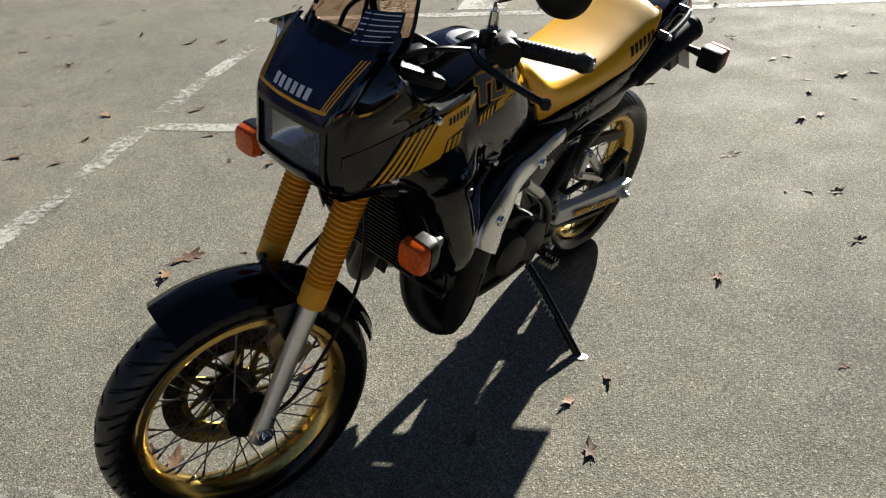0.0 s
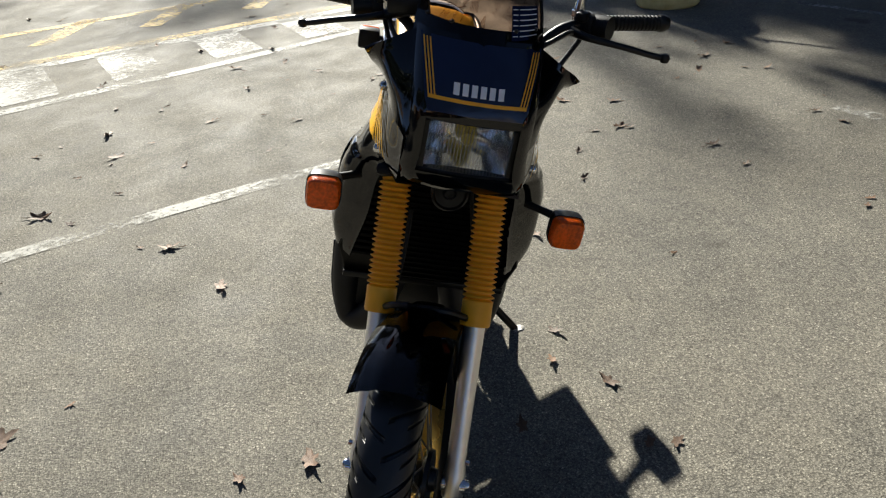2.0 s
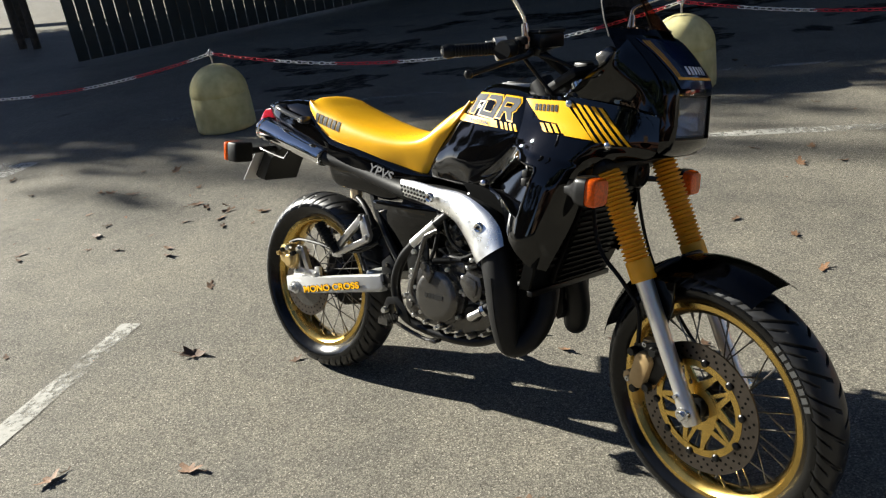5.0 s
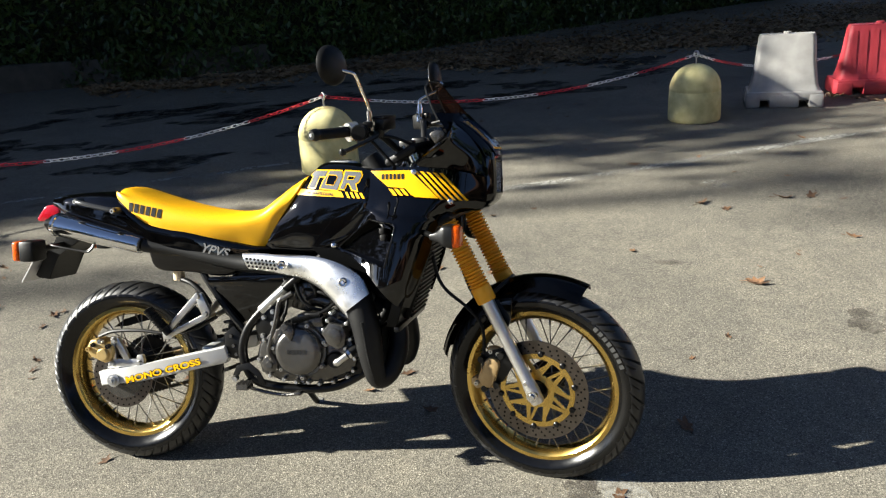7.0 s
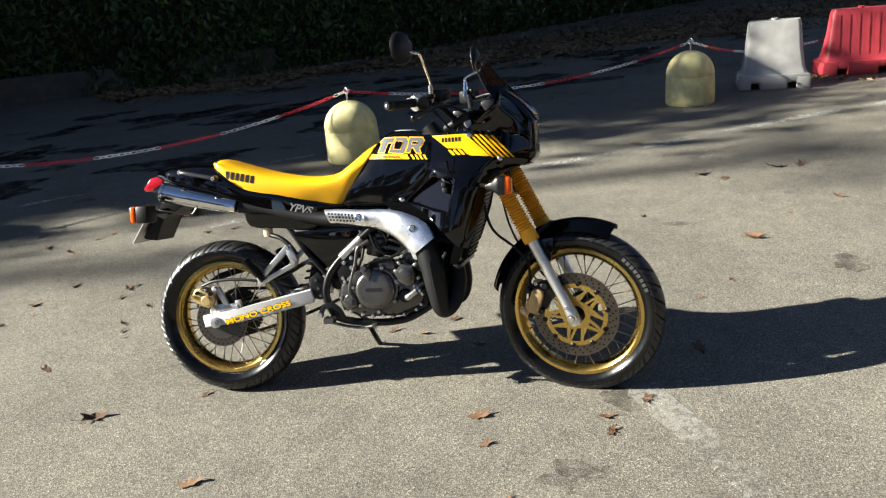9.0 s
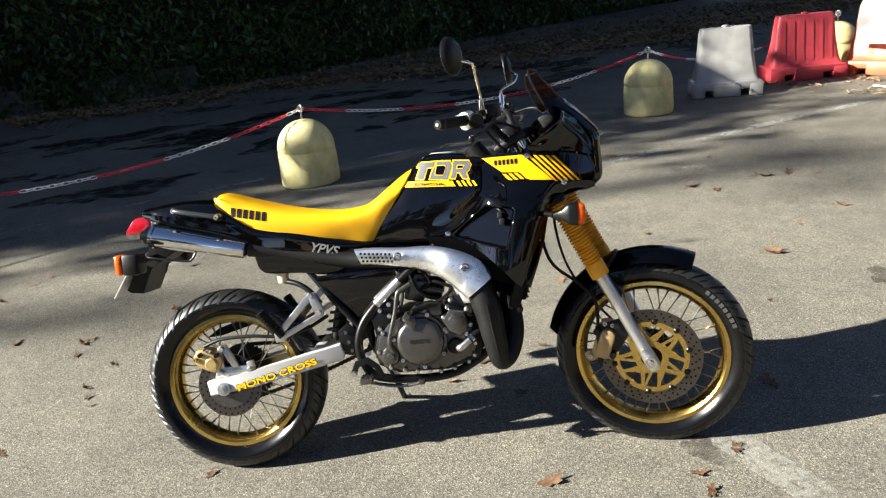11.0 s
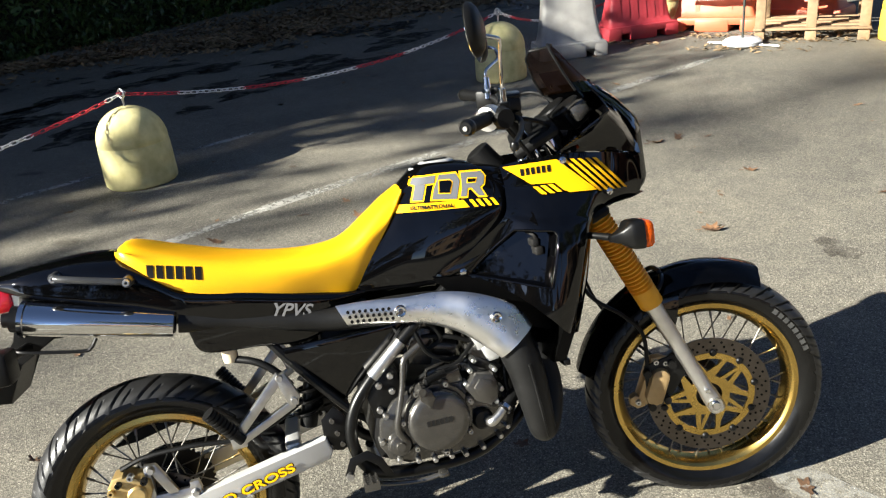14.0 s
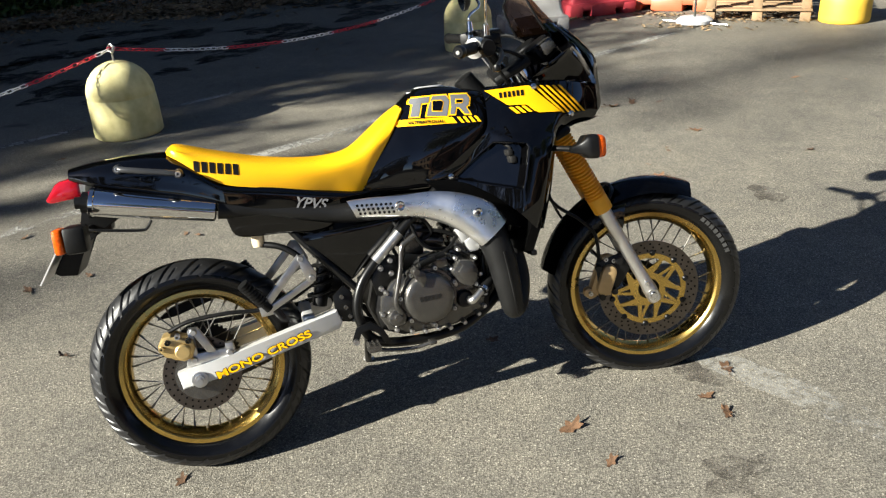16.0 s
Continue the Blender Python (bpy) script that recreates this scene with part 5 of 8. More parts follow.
for v in side_bm.verts:
    fall = min(max((crease_z(v.co.x) - v.co.z) / 0.014, 0.0), 1.0) * min(max((v.co.x - 0.88) / 0.05, 0.0), 1.0)
    v.co.y -= 0.005 * fall * fall * (3 - 2 * fall)
def ease(u):
    u = min(max(u, 0.0), 1.0)
    return u * u * (3 - 2 * u)


# the lower half swells out over the radiator
for v in side_bm.verts:
    back = 1.02 + 0.35 * (v.co.z - 0.569) - v.co.x
    v.co.y -= 0.042 * ease((v.co.x - 0.83) / 0.14) * ease((0.935 - v.co.z) / 0.16) * ease((back + 0.012) / 0.055) * ease((v.co.z - 0.48) / 0.18)
SIDE_TREE = BVHTree.FromBMesh(side_bm)
DUCT = [(0.900, 0.836), (0.985, 0.824), (0.990, 0.814), (0.957, 0.697), (0.885, 0.716), (0.792, 0.744), (0.792, 0.752)]


def in_duct(x, z):
    return all((bx - ax) * (z - az) - (bz - az) * (x - ax) < 0 for (ax, az), (bx, bz) in zip(DUCT, DUCT[1:] + DUCT[:1]))


bmesh.ops.delete(side_bm, geom=[g for g in side_bm.faces if in_duct(g.calc_center_median().x, g.calc_center_median().z)], context="FACES")
panel("side_fairing", side_bm, M_BLACK, "gloss black side fairing")
cowl_bm = coons(
    top=[(1.152, -0.103, 1.132), (1.156, -0.150, 1.106), (1.152, -0.200, 1.072)],
    bottom=[(1.256, -0.112, 0.960), (1.17, -0.143, 0.980), (1.03, -0.152, 0.994)],
    start=[(1.152, -0.103, 1.132), (1.205, -0.102, 1.085), (1.238, -0.101, 1.040), (1.252, -0.103, 1.0), (1.256, -0.112, 0.960)],
    end=[(1.152, -0.200, 1.072), (1.09, -0.182, 1.034), (1.03, -0.152, 0.994)], nu=20, nv=20)
# a soft ridge runs from the wing tip down to the lamp
for k, v in enumerate(cowl_bm.verts):
    across, down = (k % 20) / 19, (k // 20) / 19
    v.co.y -= 0.010 * max(0.0, 1 - abs(across + down - 1) * 2.4) * math.sin(math.pi * across)
panel("cowl_wing", cowl_bm, M_BLACK, "gloss black upper cowl wing")


def nose_warp(bm):
    """The nose widens upwards and sits a little to the left of the wheel line."""
    for v in bm.verts:
        v.co.y = v.co.y * (1.07 + 0.05 * min(max((v.co.z - 1.01) / 0.1, 0.0), 1.0)) + 0.003
    return bm


def nose_part(name, bm, material, parent=None, label="", **k):
    return bike_part(name, nose_warp(bm), material, parent, label, **k)


# nose: one curved sheet with the lamp opening
def nose_x(z):
    line = ((1.135, 1.194), (1.125, 1.205), (1.093, 1.240), (1.065, 1.264), (1.045, 1.277), (1.02, 1.284), (1.005, 1.285), (0.916, 1.288), (0.888, 1.283), (0.866, 1.257))
    for (za, xa), (zb, xb) in zip(line, line[1:]):
        if zb <= z <= za:
            return xb + (xa - xb) * (z - zb) / (za - zb)
    return line[0][1] if z > line[0][0] else line[-1][1]


def nose():
    bm = bmesh.new()
    zs = [1.135, 1.12, 1.105, 1.093, 1.08, 1.065, 1.055, 1.045, 1.035, 1.022, 1.01, 1.005, 0.97, 0.94, 0.906, 0.900, 0.885, 0.866]
    ys = [-0.104, -0.094, -0.083, -0.079, -0.05, -0.02, 0.02, 0.05, 0.079, 0.083, 0.094, 0.104]
    grid = []
    for z in zs:
        k = 1.0 if z > 0.93 else 1.05
        grid.append([bm.verts.new((nose_x(z) - (1.4 + 1.3 * min(max((z - 1.01) / 0.06, 0.0), 1.0)) * y * y - (0.020 if abs(y) > 0.1 else 0.004 if abs(y) > 0.09 else 0), y * k, z)) for y in ys])
    for j in range(len(zs) - 1):
        for i in range(len(ys) - 1):
            if 0.905 <= zs[j + 1] and zs[j] <= 1.006 and abs(ys[i] + ys[i + 1]) / 2 < 0.079:
                continue
            bm.faces.new((grid[j][i], grid[j][i + 1], grid[j + 1][i + 1], grid[j + 1][i]))
    edge = [e for e in bm.edges if e.is_boundary and all(abs(v.co.y) < 0.085 and 0.903 < v.co.z < 1.008 for v in e.verts)]
    r = bmesh.ops.extrude_edge_only(bm, edges=edge)
    for v in r["geom"]:
        if isinstance(v, bmesh.types.BMVert):
            v.co.x -= 0.035
            v.co.y *= 0.96
    bmesh.ops.recalc_face_normals(bm, faces=bm.faces)
    NOSE = BVHTree.FromBMesh(bm)
    bmesh.ops.solidify(bm, geom=bm.faces[:], thickness=0.003)
    return bm, NOSE


nose_bm, NOSE_TREE = nose()
nose_part("nose_cowl", nose_bm, M_BLACK, None, "gloss black nose cowl round the headlamp", angle=35)
# chin under the lamp, back to the side fairings
bm = bmesh.new()
rings(bm, [[(1.255, y, 0.866) for y in (-0.109, -0.05, 0.05, 0.109)], [(1.22, y * 1.02, 0.856) for y in (-0.109, -0.05, 0.05, 0.109)], [(1.16, y * 1.15, 0.852) for y in (-0.109, -0.05, 0.05, 0.109)]], closed=False)
bmesh.ops.solidify(bm, geom=bm.faces[:], thickness=0.004)
nose_part("chin_panel", bm, M_SATIN, None, "black panel under the headlamp")

bm = bmesh.new()
LAMP_Y, LAMP_Z0, LAMP_Z1 = 0.072, 0.910, 1.002
for z0, z1, y0, y1 in ((0.904, 0.911, -0.079, 0.079), (1.001, 1.008, -0.079, 0.079), (0.911, 1.001, -0.079, -0.071), (0.911, 1.001, 0.071, 0.079)):
    loops = []
    for i in range(13):
        y = y0 + (y1 - y0) * i / 12
        x = 1.279 - 1.4 * y * y
        loops.append([(x - 0.03, y, z0), (x - 0.002, y, z0), (x, y, z0 + 0.002), (x, y, z1 - 0.002), (x - 0.002, y, z1), (x - 0.03, y, z1)])
    rings(bm, loops)
lamp = nose_part("headlamp", bm, M_SATIN, None, "rectangular headlamp in a black bezel", angle=30)
bm = bmesh.new()
rings(bm, [[(1.272 - 1.4 * y * y, y, z) for y in [(-LAMP_Y + 2 * LAMP_Y * i / 64) for i in range(65)]] for z in (LAMP_Z0, 0.93, 0.956, 0.98, LAMP_Z1)], closed=False)
for k, v in enumerate(bm.verts):
    v.co.x += 0.0010 * (k % 65 % 2) + 0.004 * (1 - ((v.co.z - 0.96) / 0.043) ** 2)
lens = nose_part("lens", bm, M_LENS, lamp, "clear ribbed headlamp lens", angle=25)
bm = bmesh.new()
for i in range(25):
    y = -0.069 + 0.138 * i / 24
    x = 1.2785 - 1.4 * y * y
    rings(bm, [[(x - 0.003, y - 0.0013, z), (x + 0.0004, y, z), (x - 0.003, y + 0.0013, z)] for z in (LAMP_Z0 + 0.002, 0.956, LAMP_Z1 - 0.002)], closed=False)
tagged(nose_part("lens_fluting", bm, M_FLUTE, lamp, "upright flutes of the lens", angle=20), kind="stuff")

bm = bmesh.new()
rings(bm, [[(1.258 - 0.055 * (1 - (y / 0.075) ** 2) * (1 - ((z - 0.956) / 0.05) ** 2) + 0.0012 * math.sin(y * 200) * math.sin(z * 150), y, z) for y in [(-0.072 + 0.144 * i / 24) for i in range(25)]] for z in [0.909 + 0.094 * j / 14 for j in range(15)]], closed=False)
nose_part("reflector", bm, M_REFLECTOR, lamp, "bright curved reflector", angle=60)
bm = bmesh.new()
lathe(bm, [(0, 0.030), (0.011, 0.028), (0.014, 0.012), (0.018, 0.0), (0, 0.0)], (1.208, 0, 0.962), "X", 20)
nose_part("bulb", bm, mat("yellow_bulb_glass", (0.62, 0.44, 0.06), 0.08, vary=0.2, scale=60), lamp, "yellow bulb in its cup")

# screen
SCREEN = ((1.095, 1.236, 0.108, 0.105), (1.13, 1.200, 0.106, 0.092), (1.17, 1.162, 0.101, 0.074), (1.205, 1.132, 0.094, 0.058), (1.228, 1.113, 0.086, 0.046), (1.246, 1.098, 0.064, 0.028))


def screen_at(s, z):
    """A point of the wrap-round screen at height z, s from -1 to 1 across it."""
    for (za, xa, wa, ba), (zb, xb, wb, bb) in zip(SCREEN, SCREEN[1:]):
        if z <= zb or zb == SCREEN[-1][0]:
            u = (z - za) / (zb - za)
            return ((xa + (xb - xa) * u) - (ba + (bb - ba) * u) * abs(s) ** 2.3, (wa + (wb - wa) * u) * s, z)


ACROSS = [math.sin(math.pi / 2 * (i / 12 - 1)) for i in range(25)]
scr = [[screen_at(s, z) for s in ACROSS] for z in (1.095, 1.13, 1.15, 1.17, 1.19, 1.205, 1.218, 1.228, 1.238, 1.246)]
bm = bmesh.new()
rings(bm, scr[1:], closed=False)
bmesh.ops.solidify(bm, geom=bm.faces[:], thickness=0.003)
screen = nose_part("windscreen", bm, M_SMOKE, None, "smoke-tinted windscreen", angle=50)
bm = bmesh.new()
rings(bm, [[(x + 0.003, y * 1.015, z) for x, y, z in row] for row in ([screen_at(s, z - low * abs(s) ** 1.5) for s in ACROSS] for z, low in ((1.120, 0.045), (1.130, 0.025), (1.140, 0.008), (1.150, 0.0)))], closed=False)
bmesh.ops.solidify(bm, geom=bm.faces[:], thickness=0.004)
nose_part("screen_base", bm, M_BLACK, screen, "black lower band of the screen", angle=50)
rim_path = [r[0] for r in scr[1:]] + [scr[-1][i] for i in range(2, 24, 2)] + [r[-1] for r in reversed(scr[1:])]
bm = bmesh.new()
tube(bm, rim_path, 0.0034, n=80, sides=6)
nose_part("screen_trim", bm, M_PLASTIC, screen, "black rubber edge trim")
for s in (-0.86, -0.50, 0.50, 0.86):
    bm = bmesh.new()
    x, y, z = screen_at(s, 1.150)
    lathe(bm, [(0, 0.005), (0.003, 0.0045), (0.0045, 0.0), (0, 0.0)], (x + 0.003, y, z), "X", 12)
    nose_part("screen_screw", bm, M_SATIN, screen, "small dark screen screw")


# decals, laid onto the bodywork
def drape(tree, outline, off, axis="y", cuts=3):
    """A thin film cut to an outline and pressed onto a surface from the right side (y) or from the front (x)."""
    bm = bmesh.new()
    if axis == "y":
        vs = [bm.verts.new((a, -1, b)) for a, b in outline]
    else:
        vs = [bm.verts.new((3, a, b)) for a, b in outline]
    bm.faces.new(vs)
    bmesh.ops.triangulate(bm, faces=bm.faces[:], ngon_method="EAR_CLIP")
    for _ in range(cuts):
        long = [e for e in bm.edges if e.calc_length() > 0.012]
        if long:
            bmesh.ops.subdivide_edges(bm, edges=long, cuts=1)
            bmesh.ops.triangulate(bm, faces=bm.faces[:])
    way = Vector((0, 1, 0)) if axis == "y" else Vector((-1, 0, 0))
    for v in bm.verts:
        hit, normal, _, _ = tree.ray_cast(v.co, way)
        if hit is None:
            near = tree.find_nearest(Vector((v.co.x, -0.13, v.co.z)) if axis == "y" else Vector((1.26, v.co.y, v.co.z)))
            hit = near[0]
        v.co = hit - way * off
    return bm


def decal(name, tree, outlines, material, off, label, axis="y", mirror=True, turn_at=None):
    """One film for each outline, on both sides where the bike has it twice."""
    for side in ((0, 1) if mirror else (0,)):
        for o in outlines:
            if side and turn_at:
                o = [(2 * turn_at - px, pz) for px, pz in reversed(o)]
            bm = drape(tree, o, off, axis)
            if side:
                flip(bm)
            if axis == "x":
                nose_warp(bm)
            bike_part(name, bm, material, None, label, angle=60)


def slab(x, z, w, h, lean=0.0):
    return [(x, z), (x + w, z), (x + w + lean, z + h), (x + lean, z + h)]


def word_bars(x, z, total, h, n, slope=0.0, lean=0.0, gap=0.22):
    """A word as a row of plain bars, one a letter."""
    w = total / n
    return [[(px, pz + slope * (px - x)) for px, pz in slab(x + w * k, z, w * (1 - gap), h, lean)] for k in range(n)]


# side fairing: yellow flash with dark slots
decal("yellow_flash", SIDE_TREE, [[(0.900, 0.981), (1.026, 0.981), (1.114, 0.896), (1.042, 0.902), (1.012, 0.928), (0.958, 0.933)]], M_YELLOW, 0.0050, "yellow flash on the side fairing")
stripes = []
for k in range(5):
    a = 1.039 + 0.0190 * k
    b = 1.119 + 0.0180 * k
    stripes.append([(a, 0.979 - 0.002 * k), (a + 0.0105, 0.978 - 0.002 * k), (b + 0.0095, 0.891 - 0.001 * k), (b, 0.892 - 0.001 * k)])
for k in range(4):
    a = 0.960 + 0.018 * k
    stripes.append([(a, 0.927), (a + 0.012, 0.926), (a + 0.030, 0.906), (a + 0.018, 0.907)])
decal("yellow_stripe", SIDE_TREE, stripes, M_YELLOW, 0.0052, "slanting yellow stripes on the fairing")
decal("maker_name", SIDE_TREE, word_bars(0.938, 0.955, 0.075, 0.016, 6, gap=0.34), M_PLASTIC, 0.0062, "black maker's name as plain bars")
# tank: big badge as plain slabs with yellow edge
def swell(outline, g):
    """Push an outline out by g along its corner bisectors."""
    n = len(outline)
    area = sum(outline[k][0] * outline[(k + 1) % n][1] - outline[(k + 1) % n][0] * outline[k][1] for k in range(n))
    way = 1 if area > 0 else -1
    out = []
    for k in range(n):
        p, c, q = (Vector(outline[i % n]) for i in (k - 1, k, k + 1))
        a, b = (c - p).normalized(), (q - c).normalized()
        na, nb = Vector((a.y, -a.x)) * way, Vector((b.y, -b.x)) * way
        m = na + nb
        m = m / max(m.length_squared / 2, 0.5)
        out.append((c.x + m.x * g, c.y + m.y * g))
    return out


BADGE = [
    [(0.690, 0.972), (0.698, 0.986), (0.752, 0.985), (0.744, 0.967), (0.700, 0.967)],
    [(0.700, 0.969), (0.724, 0.968), (0.710, 0.932), (0.686, 0.934)],
    [(0.758, 0.985), (0.798, 0.983), (0.804, 0.966), (0.788, 0.924), (0.730, 0.931), (0.740, 0.956)],
    [(0.809, 0.983), (0.858, 0.979), (0.864, 0.967), (0.856, 0.948), (0.846, 0.943), (0.803, 0.945)],
    [(0.803, 0.947), (0.818, 0.946), (0.811, 0.926), (0.796, 0.928)],
    [(0.824, 0.947), (0.846, 0.945), (0.854, 0.922), (0.838, 0.924)],
]
BADGE_GAP = [[(0.756, 0.971), (0.780, 0.969), (0.784, 0.964), (0.774, 0.941), (0.750, 0.944)], [(0.823, 0.966), (0.841, 0.964), (0.837, 0.957), (0.820, 0.958)]]
decal("badge_border", TANK_TREE, [swell(o, 0.0030) for o in BADGE], M_YELLOW, 0.0014, "yellow border of the tank badge", turn_at=0.776)
decal("tank_badge", TANK_TREE, [swell(o, -0.0008) for o in BADGE], M_SILVER_PRINT, 0.0026, "silver block badge on the tank", turn_at=0.776)
decal("badge_edge", TANK_TREE, [swell(o, 0.0022) for o in BADGE_GAP], M_YELLOW, 0.0034, "yellow inner border of the badge", turn_at=0.776)
decal("badge_gap", TANK_TREE, BADGE_GAP, M_BLACK, 0.0042, "black gaps in the tank badge", turn_at=0.776)
decal("tank_stripe", TANK_TREE, [[(0.636, 0.912), (0.812, 0.902), (0.802, 0.920), (0.646, 0.930)]] + [[(0.808 + 0.016 * k, 0.902 - 0.001 * k), (0.817 + 0.016 * k, 0.901 - 0.001 * k), (0.807 + 0.016 * k, 0.919 - 0.001 * k), (0.798 + 0.016 * k, 0.920 - 0.001 * k)] for k in range(1, 5)], M_YELLOW, 0.0016, "yellow stripe under the tank badge")
# seat, tail
decal("maker_name", SEAT_TREE, word_bars(0.082, 0.868, 0.118, 0.029, 6, slope=-0.22, lean=0.003, gap=0.30), M_PLASTIC, 0.0012, "black maker's name as plain bars")
# nose panel
PANEL = [(-0.078, 1.020), (0.078, 1.020), (0.084, 1.036), (0.098, 1.128), (-0.098, 1.128), (-0.084, 1.036)]
decal("nose_film", NOSE_TREE, [PANEL], M_NAVY, 0.0042, "navy blue film on the nose", "x", False)
frame_lines = [[(-0.080, 1.040), (0.080, 1.040), (0.0806, 1.046), (-0.0806, 1.046)]]
for k in range(3):
    a = 0.0782 - 0.0050 * k
    for s in (1, -1):
        frame_lines.append([(s * a, 1.045), (s * (a + 0.0024), 1.045), (s * (a + 0.0160), 1.124), (s * (a + 0.0138), 1.124)][::s])
decal("nose_pinstripe", NOSE_TREE, frame_lines, M_BOOT, 0.0052, "gold pinstripes round the nose panel", "x", False)
decal("maker_name", NOSE_TREE, word_bars(-0.041, 1.052, 0.086, 0.018, 6, gap=0.34), M_WHITE, 0.0054, "white maker's name as plain bars", "x", False)


def words(name, text, size, material, parent, m, label, thick=0.0006, squeeze=1.0, swell=0.0, slant=0.0):
    """Built-in lettering as a thin mesh; local x runs along the words, local y up."""
    cu = bpy.data.curves.new(name, "FONT")
    cu.body, cu.size, cu.extrude, cu.align_x = text, size, thick, "CENTER"
    cu.offset = swell
    cu.shear = slant
    tmp = new(name, cu)
    bpy.context.view_layer.update()
    me = bpy.data.meshes.new_from_object(tmp.evaluated_get(bpy.context.evaluated_depsgraph_get()))
    bpy.data.objects.remove(tmp)
    bpy.data.curves.remove(cu)
    me.materials.clear()
    me.materials.append(material)
    me.transform(m @ Matrix.Diagonal((squeeze, 1, 1, 1)))
    ob = new(name, me)
    ob.parent = parent
    ob["label"] = label
    return ob


def right_face(x, y, z, tilt):
    """A frame on the right side of the bike: words run forwards, face outwards."""
    return Matrix.Translation((x, y, z)) @ Matrix.Rotation(radians(-tilt), 4, "Y") @ Matrix(((1, 0, 0, 0), (0, 0, -1, 0), (0, 1, 0, 0), (0, 0, 0, 1)))


def left_face(x, y, z, tilt):
    return Matrix.Translation((x, y, z)) @ Matrix.Rotation(radians(-tilt), 4, "Y") @ Matrix(((-1, 0, 0, 0), (0, 0, 1, 0), (0, 1, 0, 0), (0, 0, 0, 1)))


def press(ob, tree, off):
    """Lay lettering onto the bodywork under it."""
    for v in ob.data.vertices:
        s = -1 if v.co.y < 0 else 1
        h = tree.ray_cast(Vector((v.co.x, -1, v.co.z)), Vector((0, 1, 0)))[0]
        if h is not None:
            v.co.y = s * (abs(h.y) * wide(v.co.x) + off)
    return ob


for face, y in ((right_face, -0.12), (left_face, 0.12)):
    press(words("valve_lettering", "YPVS", 0.042, M_PALE_PRINT, bike, face(0.366, y, 0.725, -14 if y < 0 else -14), "silver lettering on the side panel", 0.0, 0.98, 0.0009, 0.3), TAIL_TREE, 0.0060)
    press(words("slogan", "ULTIMATE DUAL", 0.0115, M_PLASTIC, bike, face(0.727, y, 0.9118, -4.2), "small black slogan on the yellow stripe", 0.0, 1.16, 0.0005), TANK_TREE, 0.0052)


# radiator and ducts
bm = bmesh.new()
RAD = Matrix.Translation((1.040, 0, 0.665)) @ Matrix.Rotation(radians(18), 4, "Y")
box(bm, (-0.02, -0.118, -0.150), (0.010, 0.118, 0.145), 0.006, RAD)
rad = bike_part("radiator", bm, M_DUCT, None, "black radiator behind the forks")
for k in range(17):
    bm = bmesh.new()
    box(bm, (0.010, -0.110, -0.140 + 0.0165 * k), (0.016, 0.110, -0.136 + 0.0165 * k), 0.0, RAD)
    bike_part("fin", bm, M_DUCT, rad)


def shroud_x(z):
    return 0.980 + 0.33 * (z - 0.505)


bm = bmesh.new()
SHROUD = [(-0.140, 0.80), (-0.182, 0.70), (-0.208, 0.585), (-0.190, 0.512), (0.190, 0.512), (0.208, 0.585), (0.182, 0.70), (0.140, 0.80)]
rings(bm, [[(shroud_x(z) - d, y, z) for y, z in SHROUD] for d in (0.034, 0.004)] + [[(shroud_x(z), y * 0.98, z + (0.004 if z < 0.55 else 0)) for y, z in SHROUD]])
shroud = bike_part("radiator_shroud", bm, M_DUCT, None, "black shroud between the fairing halves", angle=30)
bm = bmesh.new()
box(bm, (0.972, -0.190, 0.496), (0.990, 0.190, 0.512), 0.004)
bike_part("tie_bar", bm, M_SATIN, shroud, "black bar under the radiator")


def inner_panel(bm):
    prism(bm, [(0.70, 0.75), (0.86, 0.74), (1.03, 0.72), (1.0, 0.585), (0.965, 0.575), (0.90, 0.60), (0.84, 0.655), (0.76, 0.69)], -0.128, -0.122)


both("inner_panel", inner_panel, M_DUCT, "black inner panel behind the fairing")


def grille(bm):
    for k in range(11):
        z = 0.575 + 0.019 * k
        x = shroud_x(z)
        box(bm, (x - 0.002, -0.185 + 0.20 * (z - 0.575), z - 0.004), (x + 0.008, -0.126, z + 0.004), 0.002)


both("duct_grille", grille, M_DUCT, "slatted black air outlet at the fairing edge")


def duct_ring(grow, deep):
    cx, cz = 0.905, 0.770
    out = []
    for (ax, az), (bx, bz) in zip(DUCT, DUCT[1:] + DUCT[:1]):
        for k in range(5):
            x, z = ax + (bx - ax) * k / 5, az + (bz - az) * k / 5
            h = SIDE_TREE.ray_cast(Vector((x, -1, z)), Vector((0, 1, 0)))[0]
            out.append((cx + (x - cx) * grow, h.y + deep * (0.3 + 0.7 * ease((x - 0.79) / 0.13)), cz + (z - cz) * grow))
    return out


def duct_liner(bm):
    rings(bm, [duct_ring(1.05, -0.002), duct_ring(1.02, -0.004), duct_ring(0.98, -0.003), duct_ring(0.95, 0.001), duct_ring(0.90, 0.045)], cap=False)


def duct_back(bm):
    rings(bm, [duct_ring(0.93, 0.044), duct_ring(0.93, 0.048)])


def duct_plug(bm):
    box(bm, (0.938, -0.195, 0.772), (0.956, -0.150, 0.792), 0.004)
    box(bm, (0.934, -0.186, 0.792), (0.950, -0.150, 0.810), 0.003)
    tube(bm, [(0.946, -0.172, 0.80), (0.944, -0.176, 0.815), (0.93, -0.16, 0.828)], 0.004, n=8, sides=6)


